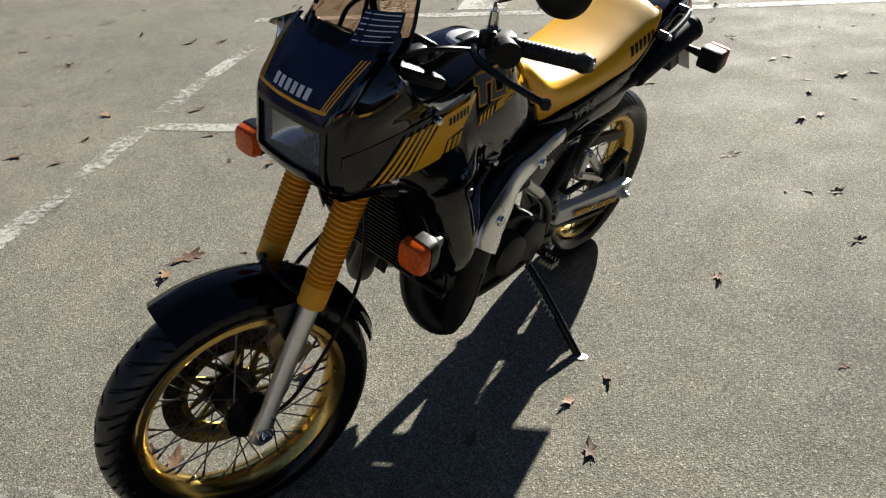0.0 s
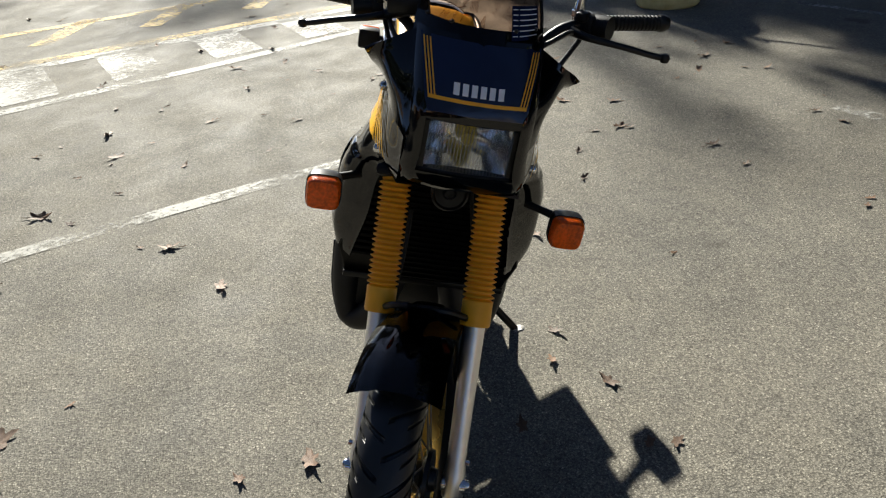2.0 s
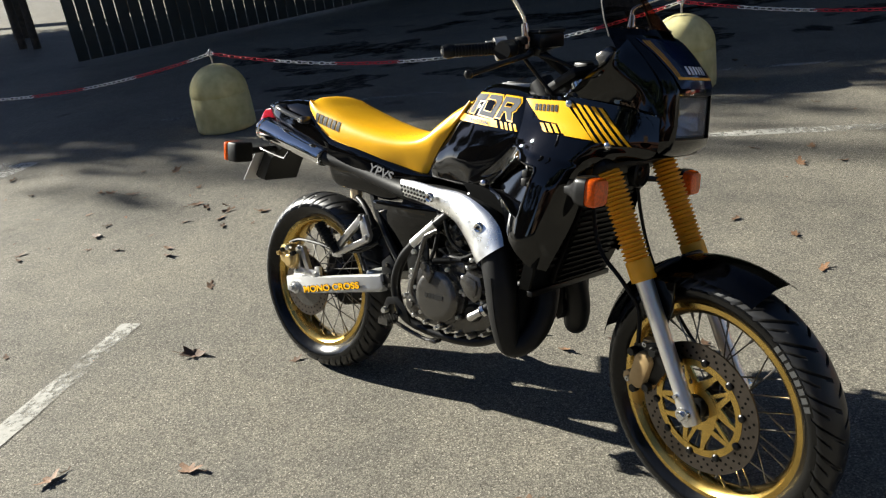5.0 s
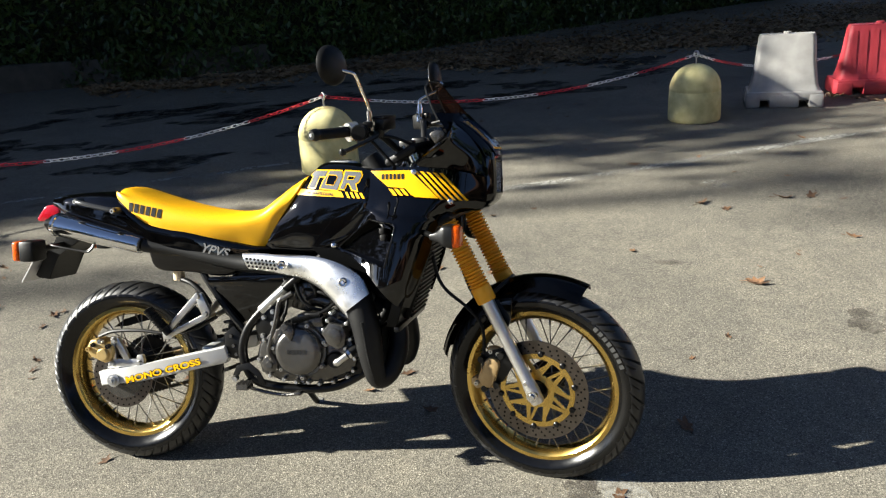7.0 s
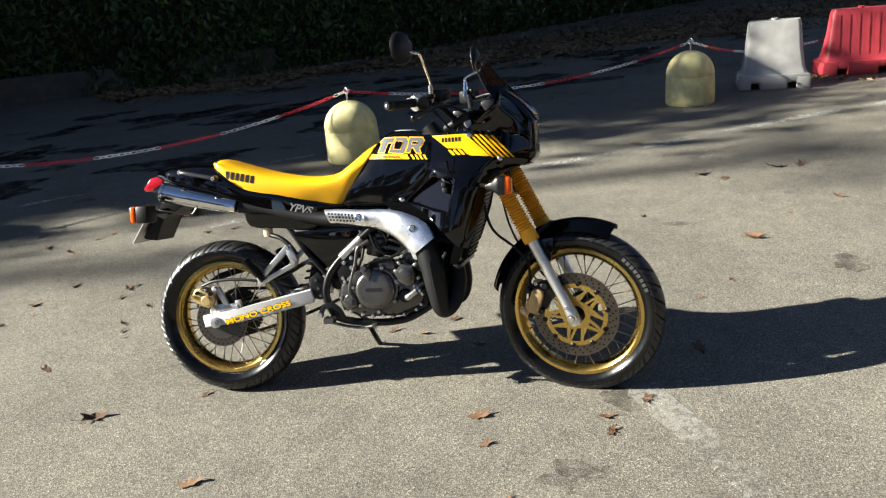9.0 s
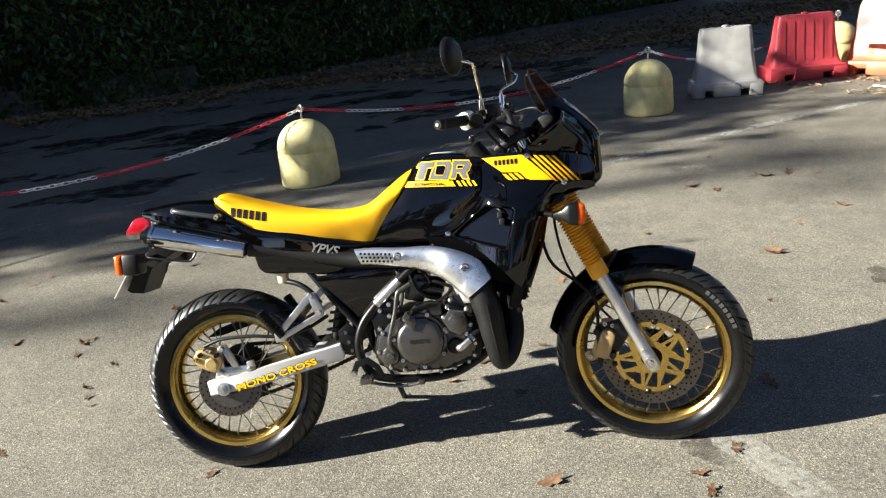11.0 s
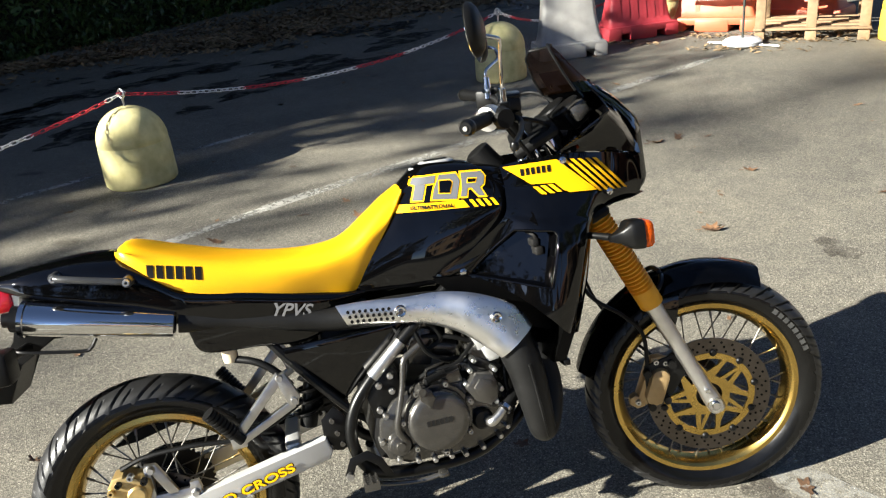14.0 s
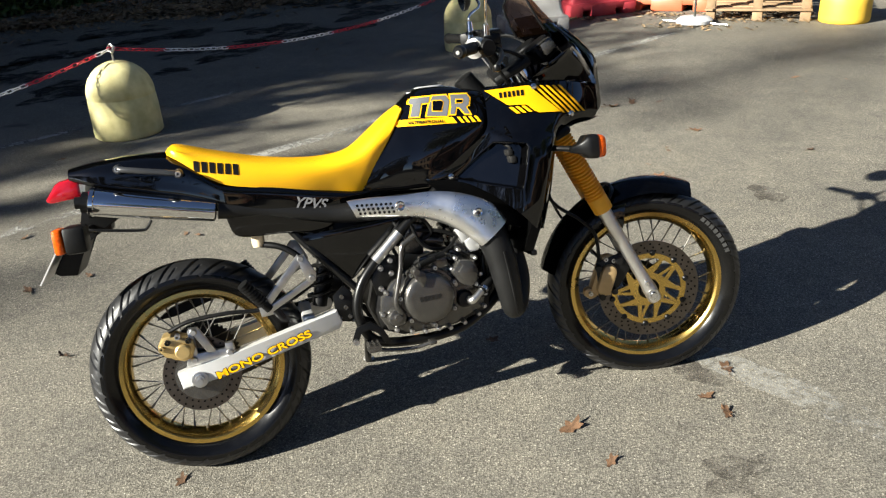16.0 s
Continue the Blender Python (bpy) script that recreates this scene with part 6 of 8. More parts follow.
both("duct_liner", duct_liner, M_BLACK, "gloss black air duct let into the fairing", angle=50)
both("duct_back", duct_back, M_BLACK, "dark depth of the air duct")
both("wiring_plug", duct_plug, M_ENGINE_D, "dark wiring plug inside the duct")
for x, z in ((1.040, 0.976), (1.148, 0.886), (0.775, 0.754)):
    def bolt(bm):
        h = SIDE_TREE.ray_cast(Vector((x, -1, z)), Vector((0, 1, 0)))[0]
        lathe(bm, [(0, -0.011), (0.004, -0.011), (0.0085, -0.008), (0.0095, -0.004), (0.0095, 0.002), (0, 0.002)], h, "Y", 16)
    both("fairing_bolt", bolt, M_CHROME, "bright fairing bolt")


# exhaust
def chamber(bm):
    tube(bm, [(0.88, -0.05, 0.56), (0.945, -0.06, 0.52), (0.960, -0.085, 0.43), (0.940, -0.118, 0.362), (0.910, -0.157, 0.345), (0.895, -0.174, 0.42), (0.876, -0.174, 0.53), (0.835, -0.157, 0.625), (0.74, -0.122, 0.672), (0.62, -0.105, 0.690), (0.45, -0.085, 0.695), (0.25, -0.085, 0.735), (0.125, -0.098, 0.757)],
         [0.026, 0.030, 0.032, 0.033, 0.032, 0.038, 0.044, 0.046, 0.040, 0.034, 0.028, 0.024, 0.024], n=90, sides=20)


both("exhaust_chamber", chamber, M_MATT, "matt black expansion chamber", angle=70)


# added plate: its black stands in for the dark gap beside the chamber
def gap_plate(bm):
    prism(bm, [(0.905, 0.50), (0.925, 0.50), (0.930, 0.39), (0.915, 0.37), (0.905, 0.39)], -0.150, -0.055)


both("header_gap_plate", gap_plate, M_MATT, "added black plate darkening the gap between the exhaust headers")


def seam(bm):
    tube(bm, [(0.925, -0.171, 0.325), (0.910, -0.189, 0.340), (0.896, -0.2115, 0.42), (0.880, -0.2180, 0.53)], 0.0035, n=24, sides=6)


both("weld_seam", seam, M_MATT, "welded seam along the chamber")


def shield(bm):
    """Bright heat shield: a curved half-shell following the chamber, with a drilled flat tail."""
    path = spline([(0.480, -0.088, 0.704), (0.54, -0.094, 0.702), (0.62, -0.106, 0.694), (0.70, -0.117, 0.684), (0.77, -0.140, 0.662), (0.83, -0.158, 0.625), (0.862, -0.170, 0.585)], 46)
    wid = [v.x for v in spline([(w, 0, 0) for w in (0.026, 0.028, 0.030, 0.040, 0.050, 0.058, 0.052)], 46)]
    loops = []
    for k, c in enumerate(path):
        d = (path[min(k + 1, 45)] - path[max(k - 1, 0)]).normalized()
        up = Vector((-d.z, 0, d.x)).normalized()
        loop = []
        for i in range(13):
            a = radians(-78 + 156 * i / 12)
            loop.append(c + Vector((-0.45 * wid[k] * math.sin(a) * max(0.0, 1 - k / 12), 0, 0)) + up * (wid[k] * math.sin(a) / 0.978) + Vector((0, -1, 0)) * (0.026 + 0.024 * math.cos(a) * min(1, wid[k] / 0.05)))
        loops.append(loop)
    rings(bm, loops, closed=False)
    bmesh.ops.recalc_face_normals(bm, faces=bm.faces)
    bmesh.ops.solidify(bm, geom=bm.faces[:], thickness=0.002)


shields = both("heat_shield", shield, M_SHIELD, "polished metal heat shield")
for n, sh in enumerate(shields):
    s = -1 if n else 1
    bm = bmesh.new()
    sb = bmesh.new()
    sb.from_mesh(sh.data)
    tree = BVHTree.FromBMesh(sb)
    sb.free()

    def on_shield(x, z):
        h, nn, _, _ = tree.ray_cast(Vector((x, -s, z)), Vector((0, s, 0)))
        return h.y if h is not None else -s * 0.14
    for j in range(3):
        for k in range(8):
            x = 0.494 + 0.0132 * k + 0.003 * j
            z = 0.7155 - 0.0115 * j - 0.085 * (x - 0.49)
            lathe(bm, [(0, -0.0012), (0.0040, -0.0012), (0.0040, 0.0012), (0, 0.0012)], (x, on_shield(x, z), z), "Y", 8)
    tagged(bike_part("shield_hole", bm, M_PLASTIC, sh, "dark drilled holes"), kind="stuff")
    for x, z in ((0.612, 0.697), (0.822, 0.650)):
        bm = bmesh.new()
        lathe(bm, [(0, -s * 0.005), (0.005, -s * 0.005), (0.006, -s * 0.003), (0.011, -s * 0.0045), (0.0135, -s * 0.002), (0.0145, s * 0.003), (0, s * 0.003)], (x, on_shield(x, z), z), "Y", 20)
        bike_part("shield_bolt", bm, M_CHROME, sh, "domed shield bolt")


def silencer(bm):
    a, b = Vector((0.118, -0.102, 0.757)), Vector((-0.185, -0.100, 0.826))
    m = Matrix.Translation(a) @ Vector((0, 0, 1)).rotation_difference((b - a).normalized()).to_matrix().to_4x4()
    L = (b - a).length
    lathe(bm, [(0.0, -0.004), (0.022, -0.004), (0.029, 0.0), (0.030, 0.006), (0.037, L - 0.012), (0.040, L - 0.010), (0.040, L), (0.034, L + 0.004), (0.0, L + 0.004)], (0, 0, 0), "Z", 36, m=m)


mufflers = both("silencer", silencer, M_CHROME, "polished tapered silencer")
mufflers[1].data.materials[0] = M_MATT
mufflers[1]["label"] = "black tapered silencer"
def tip(bm):
    tube(bm, [(-0.17, -0.100, 0.822), (-0.205, -0.100, 0.830)], 0.028, n=4, sides=18)
    tube(bm, [(-0.195, -0.100, 0.828), (-0.222, -0.100, 0.830)], 0.016, n=4, sides=14)
for mu, ti in zip(mufflers, (0, 1)):
    bm = bmesh.new()
    tip(bm)
    if ti:
        flip(bm)
    bike_part("end_cap", bm, M_SATIN, mu, "black end cap and outlet")


# tail details
def grab(bm):
    tube(bm, [(-0.105, -0.088, 0.902), (-0.09, -0.118, 0.899), (0.03, -0.130, 0.874), (0.048, -0.112, 0.869)], 0.008, n=22, sides=10)
    for x, y, z in ((-0.103, -0.104, 0.901), (0.044, -0.124, 0.870)):
        lathe(bm, [(0, -0.010), (0.010, -0.010), (0.012, -0.006), (0.012, 0.02), (0, 0.02)], (x, y, z), "Y", 14)


for n, rail in enumerate(both("grab_rail", grab, M_RAIL, "dark grey grab rail on the tail")):
    for x, y, z in ((-0.103, -0.104, 0.901), (0.044, -0.124, 0.870)):
        bm = bmesh.new()
        lathe(bm, [(0.003, -0.011), (0.0035, -0.016), (0.007, -0.016), (0.008, -0.012), (0.008, -0.008), (0, -0.008), (0, -0.011)], (x, y, z), "Y", 14)
        if n:
            flip(bm)
        bike_part("rail_bolt", bm, M_ALU, rail, "bright socket bolt")
bm = bmesh.new()
prism(bm, [(-0.215, 0.893), (-0.262, 0.887), (-0.274, 0.880), (-0.302, 0.844), (-0.300, 0.836), (-0.290, 0.832), (-0.215, 0.838)], -0.055, 0.055, 0.006)
bike_part("tail_lamp", bm, M_RED_LENS, None, "red tail lamp lens", angle=30)
bm = bmesh.new()
prism(bm, [(-0.20, 0.872), (-0.222, 0.88), (-0.24, 0.838), (-0.21, 0.83)], -0.048, 0.048, 0.003)
bike_part("lamp_base", bm, M_WHITE, None, "pale lamp base")
bm = bmesh.new()
prism(bm, [(-0.12, 0.815), (-0.215, 0.835), (-0.225, 0.77), (-0.262, 0.74), (-0.318, 0.650), (-0.305, 0.640), (-0.262, 0.635), (-0.225, 0.72), (-0.14, 0.765)], -0.062, 0.062, 0.004)
bike_part("rear_mudguard", bm, M_PLASTIC, None, "black rear mudguard and plate holder")
bm = bmesh.new()
prism(bm, [(-0.272, 0.742), (-0.275, 0.744), (-0.352, 0.630), (-0.349, 0.628)], -0.085, 0.085, 0.0)
plate = bike_part("number_plate", bm, M_PLATE, None, "white number plate")
bm = bmesh.new()
for k in range(5):
    y = -0.055 + 0.026 * k
    rings(bm, [[(-0.298, y, 0.708), (-0.298, y + 0.014, 0.708), (-0.334, y + 0.014, 0.654), (-0.334, y, 0.654)], [(-0.300, y, 0.710), (-0.300, y + 0.014, 0.710), (-0.336, y + 0.014, 0.656), (-0.336, y, 0.656)]])
bike_part("plate_bar", bm, M_PLASTIC, plate, "plain dark bars")


def rear_indicator(bm):
    tube(bm, [(-0.20, -0.05, 0.755), (-0.215, -0.10, 0.752), (-0.222, -0.145, 0.748)], [0.012, 0.010, 0.014], n=12, sides=10)
    box(bm, (-0.245, -0.206, 0.714), (-0.192, -0.144, 0.782), 0.009)


def rear_lens(bm):
    box(bm, (-0.270, -0.204, 0.716), (-0.246, -0.146, 0.780), 0.008)


for base, lens in zip(both("rear_indicator", rear_indicator, M_PLASTIC, "black rear indicator housing"), (0, 1)):
    bm = bmesh.new()
    rear_lens(bm)
    if lens:
        flip(bm)
    bike_part("lens", bm, M_ORANGE_LENS, base, "amber lens")
bm = bmesh.new()
tube(bm, [(-0.215, -0.10, 0.762), (-0.19, -0.115, 0.756), (-0.08, -0.118, 0.738), (-0.058, -0.118, 0.742), (-0.045, -0.115, 0.760)], 0.0042, n=30, sides=8)
bike_part("luggage_hook", bm, M_SATIN, None, "thin black wire hook under the silencer")


def squared(x, cy, cz, hy, hz, n=20):
    """A rounded rectangle across the length."""
    out = []
    for k in range(n):
        a = 2 * math.pi * k / n
        c, s = math.cos(a), math.sin(a)
        out.append((x, cy + hy * math.copysign(abs(c) ** 0.45, c), cz + hz * math.copysign(abs(s) ** 0.45, s)))
    return out


def front_indicator(bm):
    tube(bm, [(1.06, -0.16, 0.802), (1.085, -0.20, 0.800), (1.105, -0.235, 0.797)], [0.010, 0.008, 0.009], n=10, sides=10)
    rings(bm, [squared(1.100, -0.243, 0.795, 0.009, 0.008), squared(1.112, -0.244, 0.795, 0.013, 0.012), squared(1.126, -0.246, 0.797, 0.018, 0.017), squared(1.140, -0.246, 0.799, 0.031, 0.031), squared(1.150, -0.246, 0.798, 0.0345, 0.0335), squared(1.170, -0.246, 0.797, 0.0355, 0.0345)])


def front_lens(bm):
    rings(bm, [squared(1.169, -0.246, 0.797, 0.0335, 0.0325), squared(1.186, -0.246, 0.796, 0.0330, 0.0320), squared(1.193, -0.246, 0.796, 0.029, 0.028), squared(1.195, -0.246, 0.796, 0.015, 0.015)])


for base, lens in zip(both("front_indicator", front_indicator, M_SATIN, "black front indicator housing"), (0, 1)):
    bm = bmesh.new()
    front_lens(bm)
    if lens:
        flip(bm)
    lamp_glass = bike_part("lens", bm, M_ORANGE_LENS, base, "amber lens")
    for o in (base, lamp_glass):
        o.data.transform(Matrix.Translation((0, 0, -0.024 if lens else -0.006)))


# frame
def side_tube(bm):
    tube(bm, [(1.02, -0.03, 0.93), (0.92, -0.075, 0.84), (0.76, -0.105, 0.74), (0.63, -0.112, 0.637), (0.52, -0.115, 0.540), (0.470, -0.115, 0.475), (0.455, -0.115, 0.40), (0.485, -0.112, 0.325), (0.56, -0.108, 0.297), (0.70, -0.105, 0.292), (0.80, -0.10, 0.318), (0.90, -0.085, 0.40), (0.985, -0.055, 0.60), (1.03, -0.025, 0.85)], 0.0145, n=110, sides=12)
    tube(bm, [(0.60, -0.075, 0.70), (0.42, -0.090, 0.71), (0.15, -0.085, 0.80), (-0.12, -0.07, 0.85)], 0.011, n=30, sides=8)
    tube(bm, [(0.47, -0.108, 0.47), (0.41, -0.105, 0.54), (0.345, -0.09, 0.62), (0.305, -0.075, 0.67)], 0.011, n=20, sides=8)


both("frame_tube", side_tube, M_SATIN, "satin black frame tubes")


def frame_sleeve(bm):
    tube(bm, [(0.605, -0.114, 0.617), (0.565, -0.115, 0.582), (0.525, -0.116, 0.547)], 0.0162, n=8, sides=14)


both("frame_sleeve", frame_sleeve, M_ALU, "bare aluminium sleeve on the frame tube")


def cover(bm):
    prism(bm, [(0.335, 0.650), (0.62, 0.662), (0.626, 0.645), (0.465, 0.508), (0.448, 0.500), (0.430, 0.510), (0.338, 0.630)], -0.100, -0.088, 0.004)


both("side_cover", cover, M_BLACK, "black triangular side cover")


# swinging arm
def arm_shape(bm):
    prism(bm, [(0.398, 0.374), (0.408, 0.392), (0.396, 0.430), (0.10, 0.362), (-0.03, 0.340), (-0.056, 0.335), (-0.048, 0.287), (0.10, 0.308)], -0.122, -0.092, 0.005)


arms = both("swinging_arm", arm_shape, M_ALU_PAINT, "silver painted swinging arm")
ARM_TILT = 14.8
for n, (arm_ob, face) in enumerate(zip(arms, (right_face, left_face))):
    s = 1 if n else -1
    words("suspension_lettering", "MONO CROSS", 0.0285, M_YELLOW, arm_ob, face(0.182, s * 0.1262 * wide(0.18), 0.336, ARM_TILT), "yellow lettering on the swinging arm", 0.0008, 1.5, 0.0006)
    words("lettering_outline", "MONO CROSS", 0.0285, M_PLASTIC, arm_ob, face(0.182, s * 0.1250 * wide(0.18), 0.336, ARM_TILT), "black outline of the lettering", 0.0004, 1.5, 0.0020)
    bm = bmesh.new()
    lathe(bm, [(0, -0.020), (0.008, -0.020), (0.008, -0.012), (0.014, -0.012), (0.014, -0.004), (0.022, -0.003), (0.022, 0.002), (0, 0.002)], (0.0, s * -0 - 0.124 if not n else 0.124, 0.309), "Y", 20)
    if n:
        for v in bm.verts:
            v.co.y = 0.248 - v.co.y
    bike_part("axle_nut", bm, M_STEEL, arm_ob, "steel axle nut")
bm = bmesh.new()
lathe(bm, [(0, -0.125), (0.014, -0.125), (0.014, 0.125), (0, 0.125)], REAR, "Y", 16)
bike_part("rear_axle", bm, M_STEEL, None, "steel rear axle")
bm = bmesh.new()
box(bm, (0.30, -0.092, 0.375), (0.335, 0.092, 0.42), 0.006)
bike_part("arm_bridge", bm, M_ALU_PAINT, None, "silver cross brace of the swinging arm")
# rear caliper: a waisted casting with a round piston boss, hung on a pierced alloy plate
bm = bmesh.new()
RC = Matrix.Translation((-0.040, -0.098, 0.408)) @ Matrix.Rotation(radians(20), 4, "Y")
prism(bm, [(-0.052, -0.006), (-0.046, 0.020), (-0.026, 0.030), (-0.010, 0.024), (0.010, 0.030), (0.034, 0.026), (0.044, 0.006), (0.042, -0.022), (0.024, -0.036), (-0.004, -0.036), (-0.024, -0.026), (-0.044, -0.022)], -0.026, 0.026, 0.006, RC)
rc = bike_part("rear_caliper", bm, M_CALIPER, None, "gold rear brake caliper")
bm = bmesh.new()
lathe(bm, [(0, -0.036), (0.017, -0.036), (0.021, -0.033), (0.0225, -0.024), (0.024, -0.018), (0, -0.018)], (0.014, 0, -0.008), "Y", 28, m=RC)
bike_part("piston_boss", bm, M_CALIPER, rc, "round gold piston boss")
for dx, dz, mt in ((-0.030, 0.010, M_SATIN), (-0.042, -0.010, M_CALIPER), (0.022, 0.024, M_SATIN), (-0.008, 0.030, M_STEEL)):
    bm = bmesh.new()
    lathe(bm, [(0.003, -0.030), (0.0035, -0.035), (0.007, -0.035), (0.008, -0.031), (0.008, -0.02), (0, -0.02), (0, -0.030)], (dx, 0, dz), "Y", 14, m=RC)
    bike_part("caliper_bolt", bm, mt, rc, "socket bolt of the caliper")
bm = bmesh.new()
for pts in ([(-0.010, 0.452), (0.016, 0.450), (0.058, 0.372), (0.036, 0.366)], [(-0.012, 0.446), (0.002, 0.446), (0.006, 0.372), (-0.012, 0.366)], [(-0.020, 0.378), (0.100, 0.380), (0.110, 0.350), (-0.03, 0.345)], [(0.080, 0.392), (0.100, 0.394), (0.106, 0.372), (0.078, 0.372)]):
    prism(bm, pts, -0.112, -0.098, 0.003)
for x, z in ((0.004, 0.440), (-0.006, 0.362), (0.090, 0.366)):
    lathe(bm, [(0, -0.122), (0.007, -0.122), (0.009, -0.117), (0.011, -0.110), (0, -0.110)], (x, 0, z), "Y", 14)
bike_part("caliper_bracket", bm, M_ALU, rc, "bare aluminium caliper bracket")
bm = bmesh.new()
tube(bm, [(-0.06, -0.10, 0.45), (0.0, -0.105, 0.470), (0.10, -0.11, 0.475), (0.19, -0.11, 0.468), (0.28, -0.10, 0.48), (0.36, -0.095, 0.52)], 0.006, n=30, sides=8)
bike_part("rear_hose", bm, M_PLASTIC, None, "black rubber rear brake hose")
bm = bmesh.new()
prism(bm, [(-0.105, 0.450), (-0.06, 0.480), (0.10, 0.525), (0.20, 0.520), (0.20, 0.505), (0.08, 0.490), (-0.05, 0.455)], 0.03, 0.05, 0.002)
bike_part("chain_guard", bm, M_PLASTIC, None, "black plastic chain guard")


def chain_run():
    """The drive chain as plates along both runs."""
    bm = bmesh.new()
    for a in range(-80, 81, 9):
        q = radians(180 + a)
        box(bm, (-0.0068, 0.069, -0.0055), (0.0068, 0.081, 0.0055), 0, Matrix.Translation((0.006 + 0.1 * math.cos(q), 0, 0.308 + 0.1 * math.sin(q))) @ Matrix.Rotation(-q + math.pi / 2, 4, "Y"))
    for x0, z0, x1, z1 in ((0.0, 0.408, 0.47, 0.435), (0.0, 0.208, 0.47, 0.365)):
        n = 34
        for k in range(n):
            u = k / n
            x, z = x0 + (x1 - x0) * u, z0 + (z1 - z0) * u - 0.012 * math.sin(math.pi * u)
            for dy in (-0.006, 0.006):
                box(bm, (x - 0.0068, 0.075 + dy - 0.0012, z - 0.0055), (x + 0.0068, 0.075 + dy + 0.0012, z + 0.0055))
            lathe(bm, [(0, 0.068), (0.0042, 0.068), (0.0042, 0.082), (0, 0.082)], (x + 0.0069, 0, z), "Y", 6)
    return bm


bike_part("drive_chain", chain_run(), M_ENGINE_D, None, "dark oily drive chain", smooth=False)

# shock absorber and inner mudguard
bm = bmesh.new()
tube(bm, [(0.36, 0, 0.42), (0.42, 0, 0.66)], 0.022, n=6, sides=14)
shock = bike_part("shock_absorber", bm, M_SATIN, None, "black rear shock absorber")
bm = bmesh.new()
tube(bm, [(0.36 + 0.06 * k / 80 + 0.033 * math.cos(k * 0.55), 0.033 * math.sin(k * 0.55), 0.44 + 0.20 * k / 80) for k in range(81)], 0.0055, n=81, sides=6, smooth=False)
bike_part("spring", bm, M_SATIN, shock, "black coil spring")
bm = bmesh.new()
lathe(bm, [(0, 0.635), (0.016, 0.635), (0.018, 0.645), (0.018, 0.668), (0, 0.668)], (0.215, -0.06, 0), "Z", 16)
bike_part("brake_reservoir", bm, M_NYLON, None, "milky brake fluid pot under the tail")
bm = bmesh.new()
tube(bm, [(0.22, -0.062, 0.640), (0.27, -0.08, 0.628), (0.31, -0.09, 0.60), (0.34, -0.095, 0.56)], 0.009, n=16, sides=10)
bike_part("breather_hose", bm, M_PLASTIC, None, "thick black hose")


# foot rests
def pillion_bracket(bm):
    for pts in (((0.306, 0.600), (0.330, 0.604), (0.356, 0.545), (0.350, 0.524), (0.330, 0.522), (0.318, 0.560)), ((0.312, 0.606), (0.328, 0.590), (0.214, 0.474), (0.192, 0.482)), ((0.346, 0.542), (0.344, 0.520), (0.214, 0.456), (0.200, 0.470)), ((0.186, 0.484), (0.222, 0.484), (0.222, 0.452), (0.190, 0.450))):
        prism(bm, list(pts), -0.128, -0.112, 0.003)
    for x, z in ((0.318, 0.594), (0.342, 0.536)):
        lathe(bm, [(0, -0.136), (0.007, -0.136), (0.009, -0.130), (0.009, -0.125), (0, -0.125)], (x, 0, z), "Y", 12)


def pillion_peg(bm):
    a, b = Vector((0.208, -0.132, 0.480)), Vector((0.150, -0.150, 0.562))
    m = Matrix.Translation(a) @ Vector((0, 0, 1)).rotation_difference((b - a).normalized()).to_matrix().to_4x4()
    prof = [(0.0, -0.012), (0.012, -0.012), (0.012, 0.012)]
    z = 0.014
    while z < 0.088:
        prof += [(0.0165, z), (0.0165, z + 0.006), (0.0135, z + 0.007), (0.0135, z + 0.009)]
        z += 0.010
    prof += [(0.0165, z), (0.0, z + 0.002)]
    lathe(bm, prof, (0, 0, 0), "Z", 18, m=m)


both("pillion_bracket", pillion_bracket, M_ALU, "bare aluminium pillion foot-rest bracket")
both("pillion_peg", pillion_peg, M_PLASTIC, "ribbed black rubber pillion peg, folded up")


def rider_plate(bm):
    prism(bm, [(0.424, 0.332), (0.442, 0.371), (0.484, 0.381), (0.517, 0.354), (0.538, 0.310), (0.520, 0.308), (0.502, 0.344), (0.478, 0.360), (0.452, 0.352), (0.442, 0.325)], -0.136, -0.131, 0.001)


def rider_peg(bm):
    tube(bm, [(0.47, -0.12, 0.318), (0.474, -0.15, 0.316), (0.478, -0.185, 0.317)], 0.007, n=8, sides=8)
    for k in range(5):
        y = -0.146 - 0.0095 * k
        prism(bm, [(0.462, 0.306), (0.462, 0.322), (0.466, 0.331), (0.470, 0.324), (0.476, 0.324), (0.480, 0.331), (0.484, 0.324), (0.490, 0.324), (0.494, 0.331), (0.498, 0.322), (0.498, 0.306)], y - 0.002, y + 0.002)


def heel_plate(bm):
    prism(bm, [(0.392, 0.468), (0.425, 0.495), (0.447, 0.47), (0.452, 0.395), (0.430, 0.385), (0.392, 0.395)], -0.112, -0.106, 0.002)


